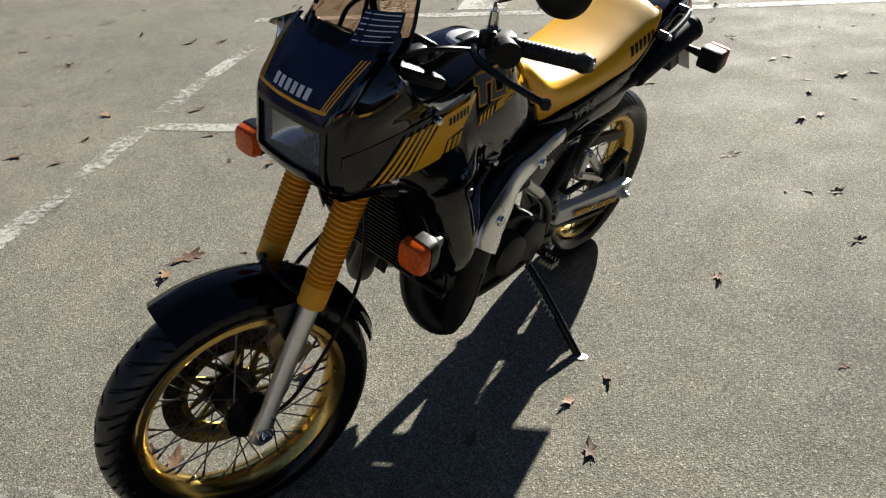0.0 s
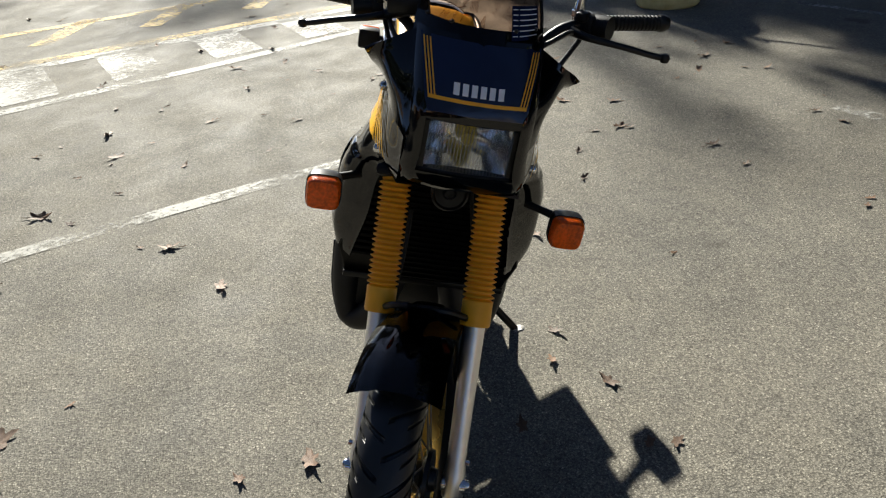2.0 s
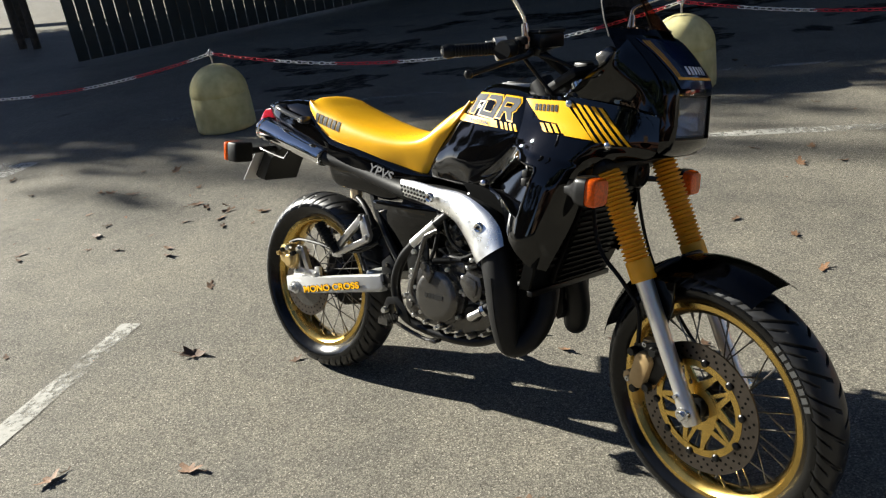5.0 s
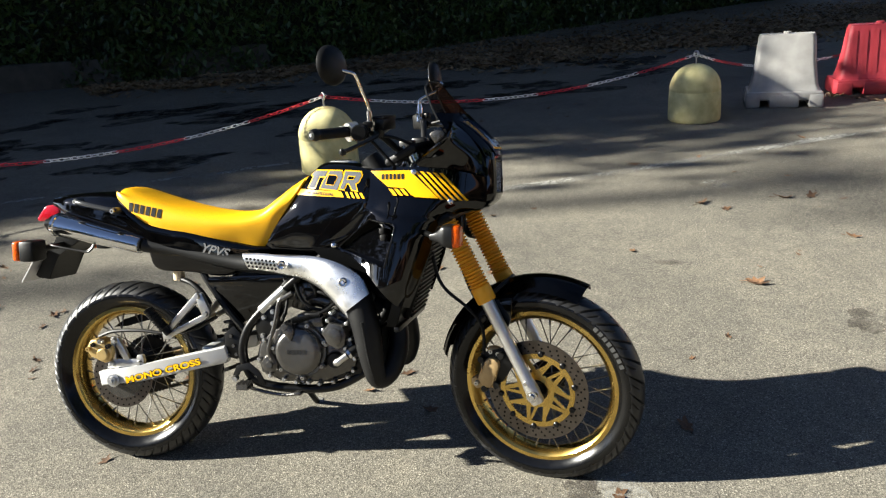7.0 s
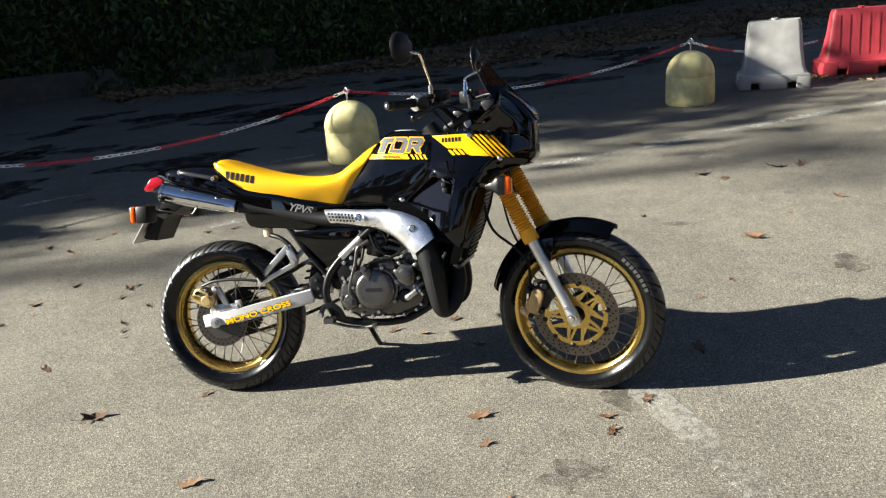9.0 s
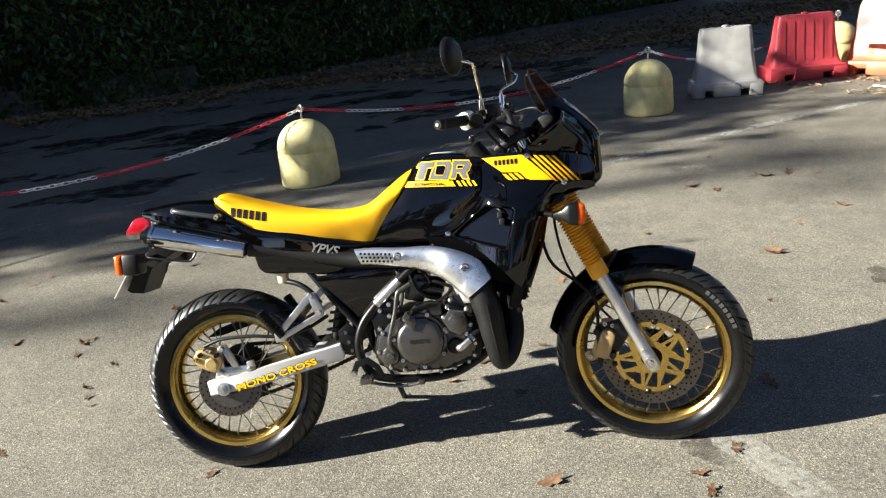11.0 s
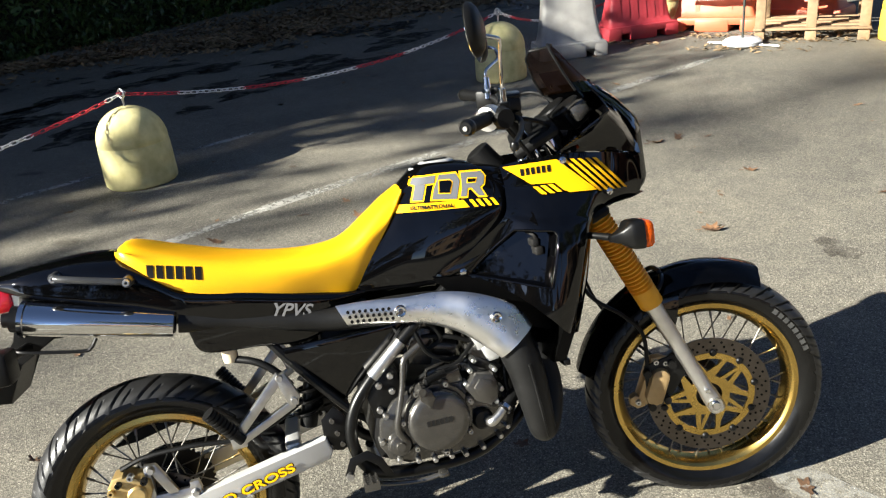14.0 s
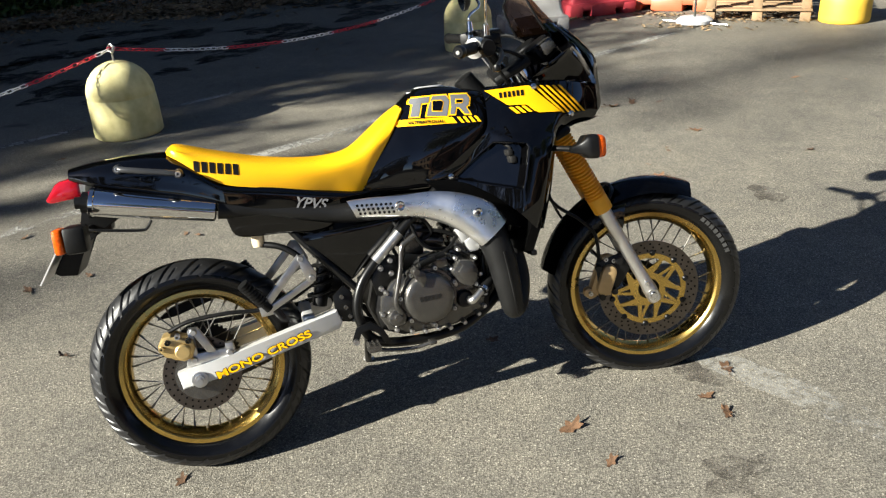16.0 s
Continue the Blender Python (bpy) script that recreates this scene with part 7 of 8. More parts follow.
plates = both("heel_plate", heel_plate, M_SATIN, "black steel heel plate")
for n, hp in enumerate(plates):
    for x, z in ((0.416, 0.462), (0.424, 0.430), (0.404, 0.402), (0.432, 0.402)):
        bm = bmesh.new()
        lathe(bm, [(0, -0.118), (0.006, -0.118), (0.007, -0.112), (0, -0.111)], (x, 0, z), "Y", 10)
        if n:
            flip(bm)
        bike_part("plate_bolt", bm, M_ENGINE, hp, "steel bolt")
for rest, n in zip(both("foot_rest", rider_plate, M_SATIN, "black steel foot-rest hanger"), (0, 1)):
    for name, build, material, label in (("peg", rider_peg, M_ENGINE, "toothed steel foot peg"), ("pivot_bolt", lambda b: lathe(b, [(0, -0.145), (0.008, -0.145), (0.010, -0.138), (0.010, -0.13), (0, -0.13)], (0.436, 0, 0.330), "Y", 14), M_ALU, "bright pivot bolt")):
        bm = bmesh.new()
        build(bm)
        if n:
            flip(bm)
        bike_part(name, bm, material, rest, label)
bm = bmesh.new()
tube(bm, [(0.47, -0.13, 0.30), (0.54, -0.13, 0.283), (0.60, -0.14, 0.280), (0.645, -0.150, 0.288)], 0.006, n=16, sides=8)
box(bm, (0.640, -0.170, 0.286), (0.664, -0.140, 0.298), 0.004)
bike_part("brake_pedal", bm, M_ENGINE, None, "black brake pedal")
bm = bmesh.new()
tube(bm, [(0.575, -0.150, 0.392), (0.562, -0.156, 0.425), (0.572, -0.158, 0.47), (0.588, -0.156, 0.525), (0.600, -0.152, 0.580), (0.618, -0.150, 0.594), (0.642, -0.148, 0.608)], [0.011, 0.009, 0.0075, 0.007, 0.008, 0.0085, 0.0085], n=34, sides=10)
kick = bike_part("kick_start", bm, M_ENGINE, None, "bare metal kick-start lever, folded")
bm = bmesh.new()
lathe(bm, [(0, -0.165), (0.010, -0.165), (0.012, -0.158), (0.024, -0.156), (0.030, -0.148), (0.032, -0.118), (0, -0.118)], (0.562, 0, 0.382), "Y", 26)
bike_part("kick_hub", bm, M_ENGINE, kick, "cast hub of the kick-start")

# side stand, on the ground at the left
bm = bmesh.new()
tube(bm, [(0.505, 0.12, 0.285), (0.512, 0.20, 0.225), (0.521, 0.338, 0.098)], 0.0115, n=10, sides=10)
stand = bike_part("side_stand", bm, M_SATIN, None, "black side stand with a scuffed grey foot")
bm = bmesh.new()
GROUND_TILT = Matrix.Translation((0.523, 0.350, 0.0985)) @ Matrix.Rotation(TIP, 4, "X")
lathe(bm, [(0, -0.003), (0.020, -0.003), (0.022, 0.002), (0.016, 0.007), (0, 0.007)], (0, 0, 0), "Z", 20, m=GROUND_TILT)
bike_part("stand_foot", bm, M_STAND_FOOT, stand, "scuffed grey stand foot")
bm = bmesh.new()
tube(bm, [(0.52 + 0.003 * k / 60 * 5 + 0.007 * math.cos(k * 0.9), 0.135 + 0.11 * k / 60, 0.268 - 0.085 * k / 60 + 0.007 * math.sin(k * 0.9)) for k in range(61)], 0.0018, n=61, sides=5, smooth=False)
bike_part("stand_spring", bm, M_STEEL, stand, "coiled return spring")


# engine
bm = bmesh.new()
prism(bm, [(0.50, 0.40), (0.52, 0.47), (0.60, 0.51), (0.73, 0.505), (0.84, 0.46), (0.862, 0.40), (0.845, 0.345), (0.74, 0.315), (0.58, 0.315), (0.515, 0.345)], -0.118, 0.118, 0.012)
eng = bike_part("engine", bm, M_ENGINE_D, None, "grey cast two-cylinder engine")
bm = bmesh.new()
prism(bm, [(0.53, 0.395), (0.545, 0.455), (0.61, 0.495), (0.72, 0.50), (0.81, 0.475), (0.842, 0.41), (0.825, 0.36), (0.73, 0.325), (0.59, 0.325), (0.545, 0.35)], -0.134, -0.112, 0.006)
bike_part("crankcase_cover", bm, M_ENGINE, eng, "grey cast crankcase cover")
bm = bmesh.new()
lathe(bm, [(0, -0.176), (0.052, -0.176), (0.062, -0.1745), (0.0705, -0.171), (0.0745, -0.164), (0.0755, -0.130), (0, -0.130)], (0.660, 0, 0.425), "Y", 60)
cl = bike_part("clutch_cover", bm, M_ENGINE, eng, "round grey clutch cover")
bm = bmesh.new()
lathe(bm, [(0.068, -0.150), (0.083, -0.150), (0.085, -0.146), (0.085, -0.128), (0.068, -0.128)], (0.660, 0, 0.425), "Y", 60, closed_profile=True)
bike_part("cover_flange", bm, M_ENGINE, cl, "machined flange round the clutch cover")
for k in range(7):
    a = radians(20 + 51 * k)
    bm = bmesh.new()
    x, z = 0.660 + 0.085 * math.cos(a), 0.425 + 0.085 * math.sin(a)
    lathe(bm, [(0, -0.156), (0.0095, -0.155), (0.0105, -0.15), (0.0105, -0.125), (0, -0.125)], (x, 0, z), "Y", 14)
    bike_part("bolt_boss", bm, M_ENGINE, cl, "cast boss")
    bm = bmesh.new()
    lathe(bm, [(0.0022, -0.159), (0.0026, -0.163), (0.0052, -0.163), (0.0058, -0.160), (0.0058, -0.154), (0, -0.154), (0, -0.159)], (x, 0, z), "Y", 12)
    bike_part("cap_screw", bm, M_ALU, cl, "bright socket screw")
bm = bmesh.new()
for o in word_bars(0.628, 0.421, 0.064, 0.013, 6):
    prism(bm, o, -0.1775, -0.175)
bike_part("cast_name", bm, M_ENGINE_D, cl, "cast maker's name as plain bars")
bm = bmesh.new()
prism(bm, [(0.612, 0.508), (0.626, 0.524), (0.648, 0.510), (0.656, 0.488), (0.645, 0.462), (0.638, 0.464), (0.628, 0.490)], -0.184, -0.150, 0.006)
lathe(bm, [(0, -0.188), (0.009, -0.188), (0.012, -0.182), (0.013, -0.14), (0, -0.14)], (0.627, 0, 0.509), "Y", 18)
bike_part("clutch_boss", bm, M_ENGINE, eng, "tapered boss of the clutch arm")
bm = bmesh.new()
prof, z = [(0.0, 0.0), (0.006, 0.0)], 0.002
while z < 0.055:
    prof += [(0.0095, z), (0.0095, z + 0.002), (0.0065, z + 0.003), (0.0065, z + 0.0045)]
    z += 0.0055
prof += [(0.006, z), (0.006, z + 0.03), (0, z + 0.03)]
p, q = Vector((0.640, -0.160, 0.522)), Vector((0.735, -0.140, 0.538))
lathe(bm, prof, (0, 0, 0), "Z", 14, m=Matrix.Translation(p) @ Vector((0, 0, 1)).rotation_difference((q - p).normalized()).to_matrix().to_4x4())
bike_part("cable_boot", bm, M_PLASTIC, eng, "ribbed rubber boot on the clutch cable")
bm = bmesh.new()
prism(bm, [(0.640, 0.505), (0.652, 0.538), (0.700, 0.545), (0.728, 0.530), (0.735, 0.500), (0.70, 0.495)], -0.140, -0.10, 0.006)
bike_part("case_shoulder", bm, M_ENGINE, eng, "grey cast shoulder of the crankcase")
bm = bmesh.new()
prism(bm, [(0.734, 0.484), (0.761, 0.519), (0.805, 0.507), (0.815, 0.479), (0.809, 0.446), (0.788, 0.431), (0.753, 0.449)], -0.166, -0.12, 0.009)
prism(bm, [(0.752, 0.484), (0.768, 0.504), (0.796, 0.496), (0.802, 0.478), (0.797, 0.455), (0.785, 0.446), (0.762, 0.459)], -0.172, -0.15, 0.004)
pump = bike_part("water_pump", bm, M_ENGINE, eng, "grey water pump cover")
for x, z in ((0.738, 0.492), (0.752, 0.522), (0.812, 0.512), (0.822, 0.462), (0.806, 0.434), (0.744, 0.446), (0.842, 0.535), (0.764, 0.545)):
    bm = bmesh.new()
    lathe(bm, [(0, -0.156), (0.004, -0.156), (0.0062, -0.154), (0.0066, -0.148), (0.0066, -0.12), (0, -0.12)], (x, 0, z), "Y", 12)
    bike_part("pump_screw", bm, M_ALU, pump, "bright screw")
bm = bmesh.new()
lathe(bm, [(0, -0.150), (0.020, -0.150), (0.026, -0.144), (0.027, -0.12), (0, -0.12)], (0.768, 0, 0.396), "Y", 24)
bike_part("elbow_seat", bm, M_SATIN, eng, "black round seat of the water elbow")
bm = bmesh.new()
tube(bm, [(0.780, -0.150, 0.392), (0.784, -0.168, 0.394), (0.800, -0.170, 0.405), (0.828, -0.162, 0.425)], [0.012, 0.012, 0.0105, 0.0105], n=18, sides=14)
bike_part("water_elbow", bm, M_ALU, eng, "bare metal water elbow")
bm = bmesh.new()
tube(bm, [(0.815, -0.166, 0.416), (0.835, -0.158, 0.430), (0.868, -0.135, 0.452), (0.90, -0.10, 0.50), (0.94, -0.06, 0.58)], 0.0145, n=20, sides=14)
bike_part("water_hose", bm, M_PLASTIC, eng, "thick black water hose")
bm = bmesh.new()
tube(bm, [(0.819, -0.166, 0.418), (0.826, -0.163, 0.423)], 0.0165, n=3, sides=16)
bike_part("hose_clip", bm, M_CHROME, eng, "bright hose clip")
# sand-cast gearbox end, behind the clutch
bm = bmesh.new()
prism(bm, [(0.515, 0.385), (0.525, 0.44), (0.560, 0.482), (0.600, 0.500), (0.610, 0.36), (0.575, 0.335), (0.535, 0.345)], -0.138, -0.11, 0.007)
bike_part("gearbox_cover", bm, M_ENGINE, eng, "grey cast gearbox cover")
bm = bmesh.new()
prism(bm, [(0.505, 0.500), (0.550, 0.570), (0.582, 0.556), (0.588, 0.500), (0.545, 0.440), (0.515, 0.450)], -0.124, -0.116, 0.002)
hanger = bike_part("engine_hanger", bm, M_SATIN, eng, "black engine hanger plate")
for x, z in ((0.566, 0.544), (0.536, 0.526), (0.565, 0.507), (0.530, 0.467)):
    bm = bmesh.new()
    lathe(bm, [(0, -0.134), (0.006, -0.134), (0.008, -0.130), (0.0085, -0.123), (0, -0.123)], (x, 0, z), "Y", 12)
    bike_part("hanger_bolt", bm, M_ALU, hanger, "steel bolt")
# power valve housings on the barrels
for pts, y0, y1 in (([(0.772, 0.592), (0.790, 0.604), (0.812, 0.590), (0.806, 0.560), (0.785, 0.556)], -0.124, -0.08), ([(0.792, 0.560), (0.815, 0.572), (0.842, 0.552), (0.832, 0.528), (0.806, 0.526)], -0.130, -0.08)):
    bm = bmesh.new()
    prism(bm, pts, y0, y1, 0.006)
    bike_part("valve_housing", bm, M_ALU_PAINT, eng, "bright power-valve housing")
for x, z in ((0.522, 0.395), (0.540, 0.455), (0.556, 0.342), (0.600, 0.330), (0.833, 0.40), (0.826, 0.362), (0.806, 0.342), (0.760, 0.325), (0.715, 0.318), (0.680, 0.322), (0.640, 0.322), (0.845, 0.43)):
    bm = bmesh.new()
    lathe(bm, [(0, -0.147), (0.005, -0.147), (0.0072, -0.143), (0.0075, -0.11), (0, -0.11)], (x, 0, z), "Y", 10)
    bike_part("case_bolt", bm, M_ALU, eng, "bright case bolt")
bm = bmesh.new()
lathe(bm, [(0, 0.165), (0.045, 0.165), (0.06, 0.158), (0.064, 0.118), (0, 0.118)], (0.67, 0, 0.43), "Y", 40)
prism(bm, [(0.49, 0.38), (0.50, 0.45), (0.56, 0.48), (0.60, 0.46), (0.60, 0.36), (0.54, 0.34)], 0.112, 0.145, 0.006)
bike_part("generator_cover", bm, M_ENGINE_D, eng, "dark cast cover")
for s in (-1, 1):
    m = Matrix.Translation((0.775, s * 0.058, 0.49)) @ Matrix.Rotation(radians(28), 4, "Y")
    bm = bmesh.new()
    box(bm, (-0.045, -0.045, 0.0), (0.048, 0.045, 0.12), 0.006, m)
    bike_part("cylinder", bm, M_ENGINE, eng, "grey cast cylinder")
    for k in range(5):
        bm = bmesh.new()
        box(bm, (-0.052, -0.05, 0.010 + 0.022 * k), (0.056, 0.05, 0.024 + 0.022 * k), 0.006, m)
        bike_part("cylinder_fin", bm, M_ENGINE, eng, "grey cast fin")
    bm = bmesh.new()
    lathe(bm, [(0, 0.17), (0.022, 0.168), (0.046, 0.150), (0.052, 0.118), (0, 0.118)], (0, 0, 0), "Z", 28, m=m)
    bike_part("cylinder_head", bm, M_ALU_PAINT, eng, "bright cylinder head")
for s in (-1, 1):
    bm = bmesh.new()
    m = Matrix.Translation((0.655, s * 0.062, 0.585)) @ Matrix.Rotation(radians(14), 4, "Y")
    box(bm, (-0.035, -0.028, -0.045), (0.03, 0.028, 0.05), 0.008, m)
    lathe(bm, [(0, 0.05), (0.024, 0.05), (0.026, 0.085), (0.018, 0.095), (0, 0.095)], (0, 0, 0), "Z", 20, m=m)
    lathe(bm, [(0, 0.03), (0.026, 0.03), (0.026, 0.085), (0, 0.085)], (0, 0, 0), "X", 20, m=m)
    lathe(bm, [(0, -0.10), (0.030, -0.10), (0.026, -0.03), (0, -0.03)], (0, 0, 0), "X", 20, m=m)
    bike_part("carburettor", bm, M_ENGINE, eng, "grey carburettor")
cables = (
    [(0.66, -0.075, 0.68), (0.72, -0.11, 0.66), (0.80, -0.10, 0.70), (0.92, -0.06, 0.86)],
    [(0.62, -0.09, 0.50), (0.66, -0.13, 0.535), (0.73, -0.135, 0.545), (0.80, -0.10, 0.60)],
    [(0.60, -0.10, 0.53), (0.58, -0.11, 0.60), (0.64, -0.10, 0.66), (0.74, -0.09, 0.66)],
    [(0.57, -0.11, 0.47), (0.61, -0.12, 0.56), (0.60, -0.10, 0.64), (0.55, -0.07, 0.70)],
    [(0.83, -0.09, 0.50), (0.80, -0.11, 0.56), (0.73, -0.11, 0.60), (0.66, -0.09, 0.61)],
    [(0.84, -0.05, 0.62), (0.79, -0.08, 0.66), (0.72, -0.06, 0.70)],
    [(0.63, -0.115, 0.66), (0.645, -0.12, 0.62), (0.662, -0.118, 0.58), (0.70, -0.115, 0.553), (0.77, -0.11, 0.545)],
    [(0.655, -0.105, 0.67), (0.69, -0.11, 0.63), (0.70, -0.105, 0.60), (0.67, -0.10, 0.58)],
    [(0.59, -0.118, 0.50), (0.60, -0.122, 0.455), (0.585, -0.12, 0.42), (0.55, -0.118, 0.44)],
    [(0.86, -0.09, 0.55), (0.845, -0.115, 0.50), (0.842, -0.125, 0.46), (0.86, -0.11, 0.40)],
)
for c in cables:
    bm = bmesh.new()
    tube(bm, c, 0.0055, n=20, sides=8)
    bike_part("hose", bm, M_PLASTIC, eng, "black hoses and cables")
bm = bmesh.new()
box(bm, (0.42, -0.075, 0.52), (0.56, 0.075, 0.70), 0.02)
bike_part("air_box", bm, M_PLASTIC, None, "black plastic air box")


# handlebar and controls
bm = bmesh.new()
BAR = [(0.868, -0.365, 1.124), (0.91, -0.26, 1.124), (0.957, -0.17, 1.114), (0.990, -0.10, 1.056), (1.005, -0.06, 1.040), (1.005, 0.06, 1.040), (0.990, 0.10, 1.056), (0.957, 0.17, 1.114), (0.91, 0.26, 1.124), (0.868, 0.365, 1.124)]
tube(bm, BAR, 0.011, n=60, sides=12)
bar = bike_part("handlebar", bm, M_PLASTIC, None, "black tubular handlebar", "bar")


def grip_mesh(s):
    bm = bmesh.new()
    a, b = Vector((0.918, s * 0.240, 1.123)), Vector((0.871, s * 0.358, 1.124))
    m = Matrix.Translation(a) @ Vector((0, 0, 1)).rotation_difference((b - a).normalized()).to_matrix().to_4x4()
    prof, z = [(0, 0), (0.0155, 0), (0.0155, 0.010)], 0.012
    while z < 0.118:
        prof += [(0.0142, z), (0.0142, z + 0.002), (0.0158, z + 0.003), (0.0158, z + 0.006)]
        z += 0.008
    prof += [(0.0158, 0.127), (0, 0.127)]
    lathe(bm, prof, (0, 0, 0), "Z", 18, m=m)
    return bm


def bar_end(s):
    bm = bmesh.new()
    tube(bm, [(0.871, s * 0.357, 1.124), (0.868, s * 0.365, 1.124), (0.864, s * 0.377, 1.124)], [0.0172, 0.0178, 0.013], n=6, sides=18)
    return bm


def switch_gear(s):
    bm = bmesh.new()
    m = Matrix.Translation((0.93, s * 0.215, 1.119)) @ Matrix.Rotation(radians(s * -24), 4, "Z")
    box(bm, (-0.026, -0.022, -0.026), (0.026, 0.022, 0.024), 0.008, m)
    lathe(bm, [(0, -0.028), (0.021, -0.028), (0.024, -0.02), (0.024, 0.02), (0, 0.02)], (0, 0.03 * s, 0), "Y", 20, m=m)
    box(bm, (0.01, -0.012, 0.01), (0.04, 0.012, 0.03), 0.006, m)
    return bm


def lever(s):
    bm = bmesh.new()
    tube(bm, [(0.965, s * 0.185, 1.112), (0.985, s * 0.22, 1.106), (0.983, s * 0.29, 1.094), (0.966, s * 0.345, 1.080), (0.960, s * 0.372, 1.075)], [0.010, 0.008, 0.0065, 0.0065, 0.0065], n=26, sides=10)
    lathe(bm, [(0, -0.011), (0.008, -0.008), (0.011, 0), (0.008, 0.008), (0, 0.011)], (0.960, s * 0.374, 1.075), "Z", 12)
    return bm


for s in (-1, 1):
    bike_part("grip", grip_mesh(s), M_PLASTIC, bar, "black rubber grip", "bar")
    bike_part("bar_end", bar_end(s), M_SATIN, bar, "black bar-end weight", "bar")
    bm = bmesh.new()
    tube(bm, [(0.865, s * 0.375, 1.124), (0.863, s * 0.380, 1.124)], 0.005, n=3, sides=12)
    bike_part("end_screw", bm, M_ALU, bar, "bright bar-end screw", "bar")
    bike_part("switch_gear", switch_gear(s), M_PLASTIC, bar, "black switch housing", "bar")
    bike_part("lever", lever(s), M_SATIN, bar, "black control lever", "bar")
bm = bmesh.new()
box(bm, (0.945, -0.185, 1.118), (0.995, -0.105, 1.155), 0.006)
box(bm, (0.943, -0.187, 1.152), (0.997, -0.103, 1.162), 0.004)
tube(bm, [(0.975, -0.10, 1.13), (0.98, -0.17, 1.118), (0.985, -0.19, 1.112)], 0.011, n=8, sides=10)
bike_part("brake_master_cylinder", bm, M_SATIN, bar, "black brake fluid reservoir", "bar")
bm = bmesh.new()
lathe(bm, [(0, 0.0), (0.0145, 0.0), (0.0145, 0.002), (0, 0.002)], (0, 0, 0), "Z", 20, m=Matrix.Translation((0.905, -0.262, 1.139)))
tube(bm, [(0.925, -0.230, 1.124), (0.912, -0.255, 1.121)], 0.0275, n=3, sides=24)
bike_part("throttle_collar", bm, M_ALU, bar, "bare metal throttle collar", "bar")


for y in (-0.045, 0.045):
    bm = bmesh.new()
    box(bm, (0.975, y - 0.016, 1.025), (1.025, y + 0.016, 1.078), 0.008)
    bike_part("bar_clamp", bm, M_SATIN, bar, "black handlebar clamp", "bar")
bm = bmesh.new()
tube(bm, [(0.985, -0.095, 0.985), (1.005, -0.095, 1.010), (0.985, -0.095, 1.045)], [0.013, 0.010, 0.008], n=10, sides=14)
tube(bm, [(1.000, -0.082, 1.062), (1.018, -0.082, 1.024), (1.032, -0.082, 0.994)], [0.006, 0.0075, 0.010], n=8, sides=12)
bike_part("fork_cap", bm, M_CHROME, bar, "bright fork cap and air valve", "bar")


def mirror_mesh(s):
    arm, head, face = bmesh.new(), bmesh.new(), bmesh.new()
    # the far mirror is folded a little lower
    low = 0.045 if s > 0 else 0.0
    on = 0.016 if s > 0 else 0.0
    out = 0.034 if s > 0 else 0.0
    tube(arm, [(0.955 - 1.3 * on, s * 0.197, 1.17), (0.956 - 1.2 * on, s * 0.203, 1.195), (0.957 + on, s * (0.240 + out * 0.5), 1.245 - low * 0.6), (0.958 + on, s * (0.268 + out), 1.282 - low), (0.952 + on, s * (0.277 + out), 1.290 - low), (0.934 + on, s * (0.286 + out), 1.296 - low), (0.920 + on, s * (0.292 + out), 1.300 - low)], 0.0046, n=44, sides=10)
    tube(arm, [(0.955 - 1.3 * on, s * 0.192, 1.12), (0.955 - 1.3 * on, s * 0.195, 1.15), (0.955 - 1.3 * on, s * 0.198, 1.178)], [0.0115, 0.0105, 0.0080], n=10, sides=12)
    tube(arm, [(0.955 - 1.3 * on, s * 0.194, 1.136), (0.955 - 1.3 * on, s * 0.1945, 1.147)], 0.0150, n=2, sides=6)
    m = Matrix.Translation((0.908 + on * 1.4, s * (0.305 + on * 0.6 + out), 1.314 - low * 1.1)) @ Matrix.Rotation(radians(-6), 4, "Y") @ Matrix.Rotation(radians(s * 10), 4, "Z") @ Matrix.Diagonal((1, 1.02, 0.98, 1))
    lathe(head, [(0, 0.020), (0.025, 0.019), (0.045, 0.013), (0.056, 0.004), (0.0585, -0.006), (0.056, -0.009), (0.0, -0.009)], (0, 0, 0), "X", 44, m=m)
    lathe(face, [(0, -0.0105), (0.054, -0.0105), (0.0545, -0.0095), (0, -0.0094)], (0, 0, 0), "X", 44, m=m)
    return arm, head, face


for s in (-1, 1):
    a, h, fc = mirror_mesh(s)
    mo = bike_part("mirror", h, M_PLASTIC, None, "round black mirror on a chrome stalk", "bar")
    bike_part("stalk", a, M_CHROME, mo, "chrome mirror stalk", "bar")
    bike_part("mirror_glass", fc, mat("mirror_silver", (0.85, 0.85, 0.85), 0.02, 1.0), mo, "round mirror glass", "bar")

# instruments and cockpit
bm = bmesh.new()
m = Matrix.Translation((1.115, 0, 1.075)) @ Matrix.Rotation(radians(-35), 4, "Y")
box(bm, (-0.03, -0.095, -0.03), (0.03, 0.095, 0.02), 0.012, m)
dash = bike_part("instrument_cluster", bm, M_PLASTIC, None, "black instrument cluster behind the screen")
for y in (-0.05, 0.05):
    bm = bmesh.new()
    lathe(bm, [(0, 0.03), (0.036, 0.03), (0.040, 0.026), (0.040, 0.015), (0, 0.015)], (0, y, 0), "Z", 28, m=m)
    bike_part("dial", bm, M_SATIN, dash, "round black dial")
bm = bmesh.new()
box(bm, (-0.022, -0.135, -0.01), (0.022, -0.098, 0.03), 0.008, m)
bike_part("warning_light_block", bm, M_ENGINE, dash, "small grey block of warning lights")
bm = bmesh.new()
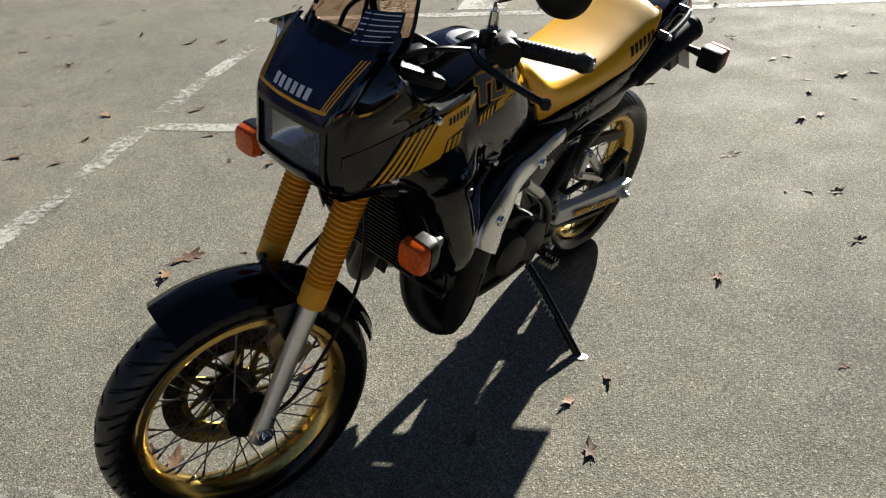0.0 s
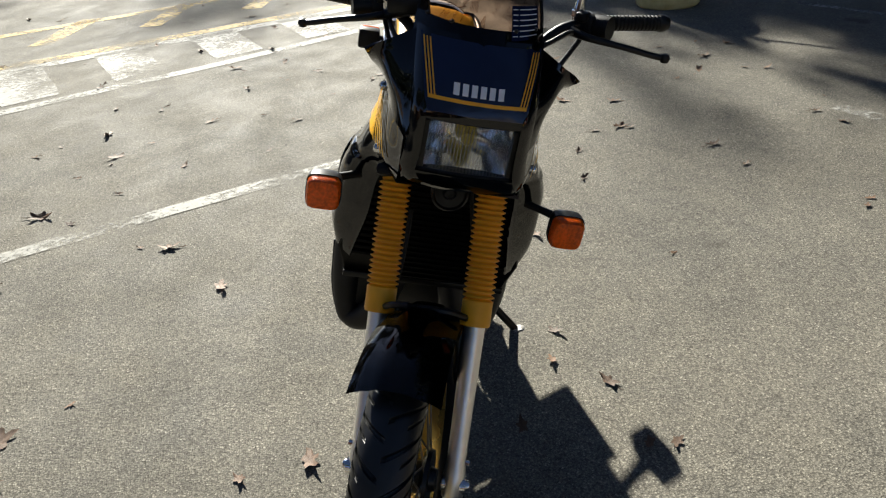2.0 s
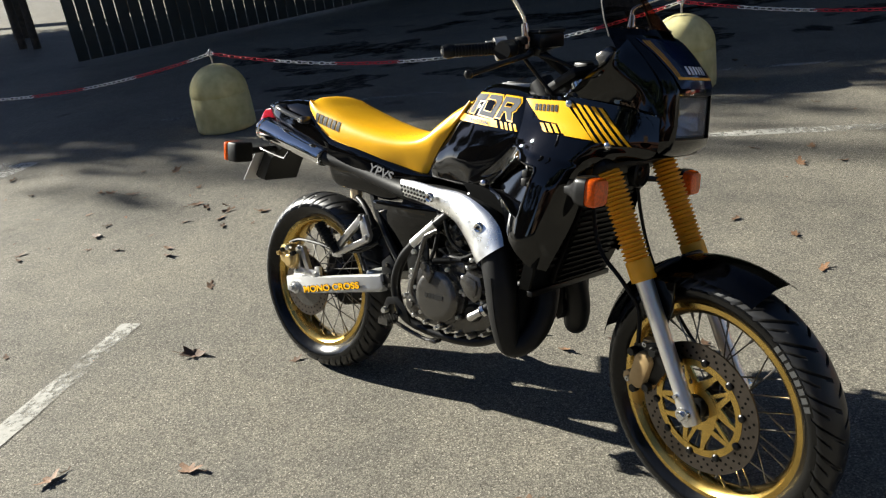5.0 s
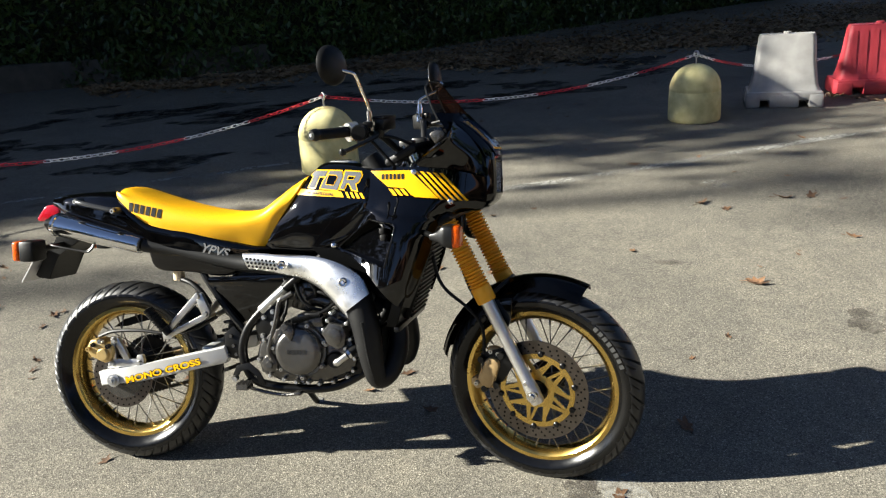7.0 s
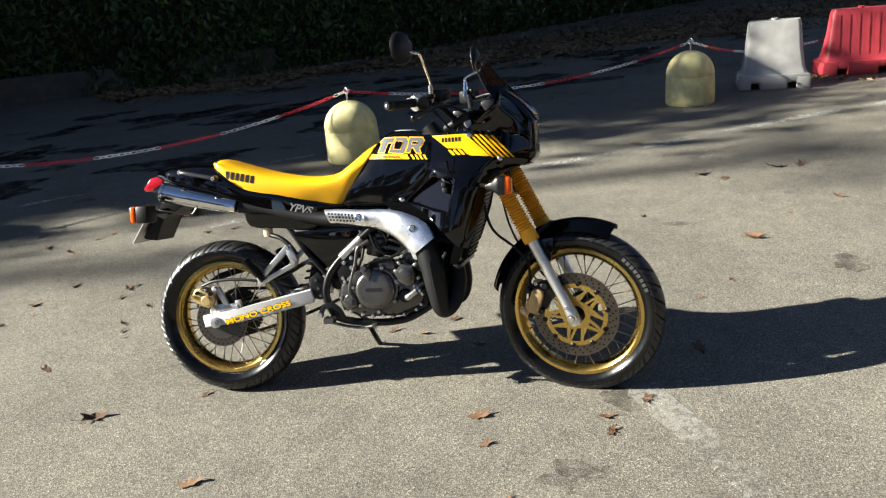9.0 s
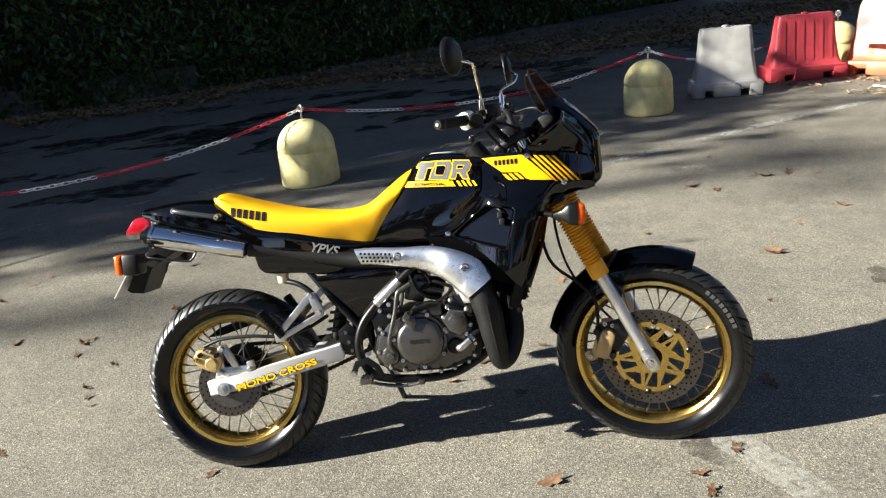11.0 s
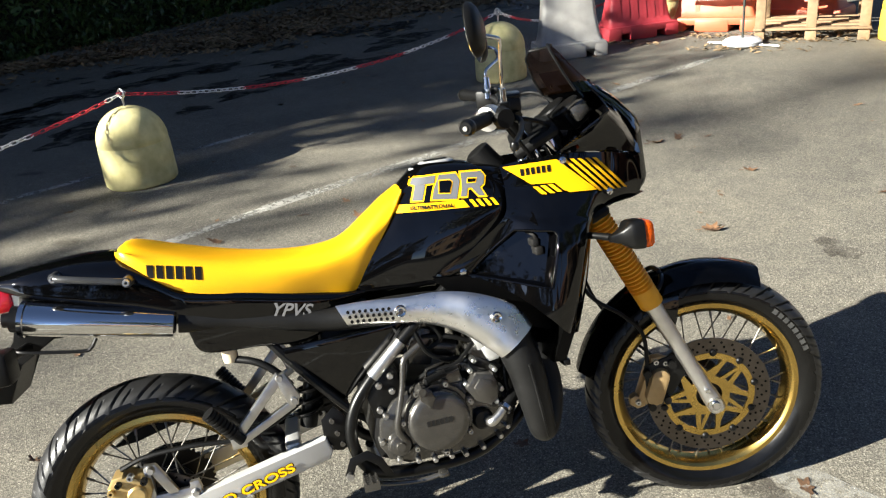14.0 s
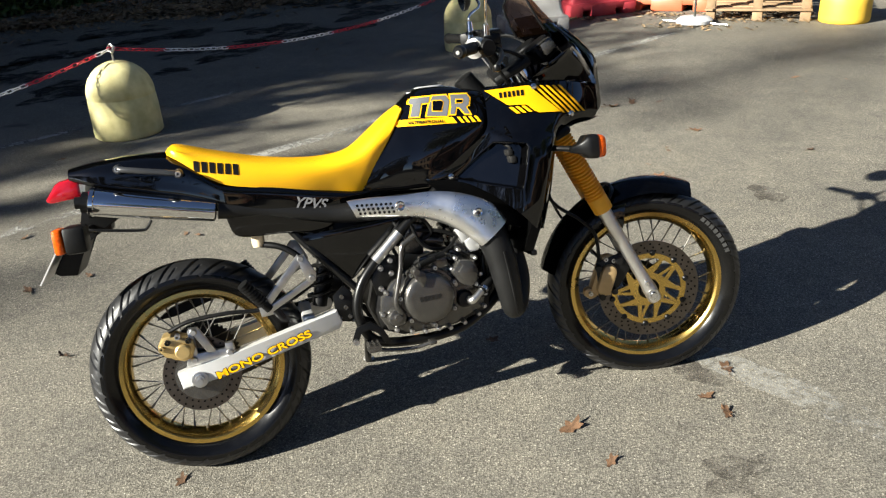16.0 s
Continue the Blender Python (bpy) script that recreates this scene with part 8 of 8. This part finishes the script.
rings(bm, [[(0.90, y, 0.965) for y in (-0.11, -0.05, 0.05, 0.11)], [(0.98, y, 0.955) for y in (-0.11, -0.05, 0.05, 0.11)], [(1.08, y, 0.965) for y in (-0.12, -0.05, 0.05, 0.12)], [(1.19, y, 1.02) for y in (-0.09, -0.05, 0.05, 0.09)]], closed=False)
bmesh.ops.solidify(bm, geom=bm.faces[:], thickness=0.004)
bike_part("cockpit_panel", bm, M_PLASTIC, None, "black inner cockpit panel")
bm = bmesh.new()
lathe(bm, [(0, 0.064), (0.026, 0.064), (0.031, 0.061), (0.032, 0.055), (0.036, 0.0), (0, 0.0)], (0, 0, 0), "Z", 28, m=Matrix.Translation((0.905, -0.035, 0.972)) @ Matrix.Rotation(radians(-34), 4, "Y"))
bike_part("ignition_cowl", bm, M_PLASTIC, None, "black rubber cowl in front of the tank")
for c in (
    [(0.95, -0.19, 1.11), (1.03, -0.16, 1.09), (1.09, -0.09, 1.03), (1.06, -0.03, 0.93)],
    [(0.95, -0.20, 1.10), (1.01, -0.15, 1.00), (1.0, -0.08, 0.95), (0.96, -0.05, 0.90)],
    [(0.965, 0.19, 1.11), (1.06, 0.17, 1.12), (1.13, 0.06, 1.05), (1.08, 0.02, 0.93)],
    [(0.94, 0.21, 1.10), (0.99, 0.15, 1.02), (1.0, 0.06, 0.96), (0.98, 0.03, 0.92)],
):
    bm = bmesh.new()
    tube(bm, c, 0.005, n=22, sides=8)
    bike_part("control_cable", bm, M_PLASTIC, bar, "black control cable", "bar")
bm = bmesh.new()
lathe(bm, [(0, 0.0), (0.036, 0.0), (0.038, 0.01), (0.038, 0.020), (0.033, 0.024), (0.030, 0.019), (0.014, 0.017), (0.010, 0.022), (0, 0.023)], (1.14, 0.0, 0.815), "X", 32)
bike_part("horn", bm, M_SATIN, None, "round black horn under the headlamp")
# notice on the screen
bm = bmesh.new()
def on_screen(y, z):
    x, yy, zz = screen_at(y / 0.103, z)
    return (x + 0.0045, yy, zz)


rings(bm, [[on_screen(0.044 + 0.05 * i / 8, 1.136 + 0.052 * j / 5) for i in range(9)] for j in range(6)], closed=False)
nose_part("notice", bm, M_NAVY, screen, "small dark blue notice on the screen")
bm = bmesh.new()
for k in range(6):
    z = 1.142 + 0.0080 * k
    for a, b in ((0.046, 0.055), (0.058, 0.091)):
        rings(bm, [[tuple(Vector(on_screen(a + (b - a) * i / 4, z + dz)) + Vector((0.001, 0, 0))) for i in range(5)] for dz in (0, 0.0035 if a < 0.04 else 0.0015)], closed=False)
nose_part("notice_bar", bm, M_WHITE, screen, "unreadable lines as plain white bars")
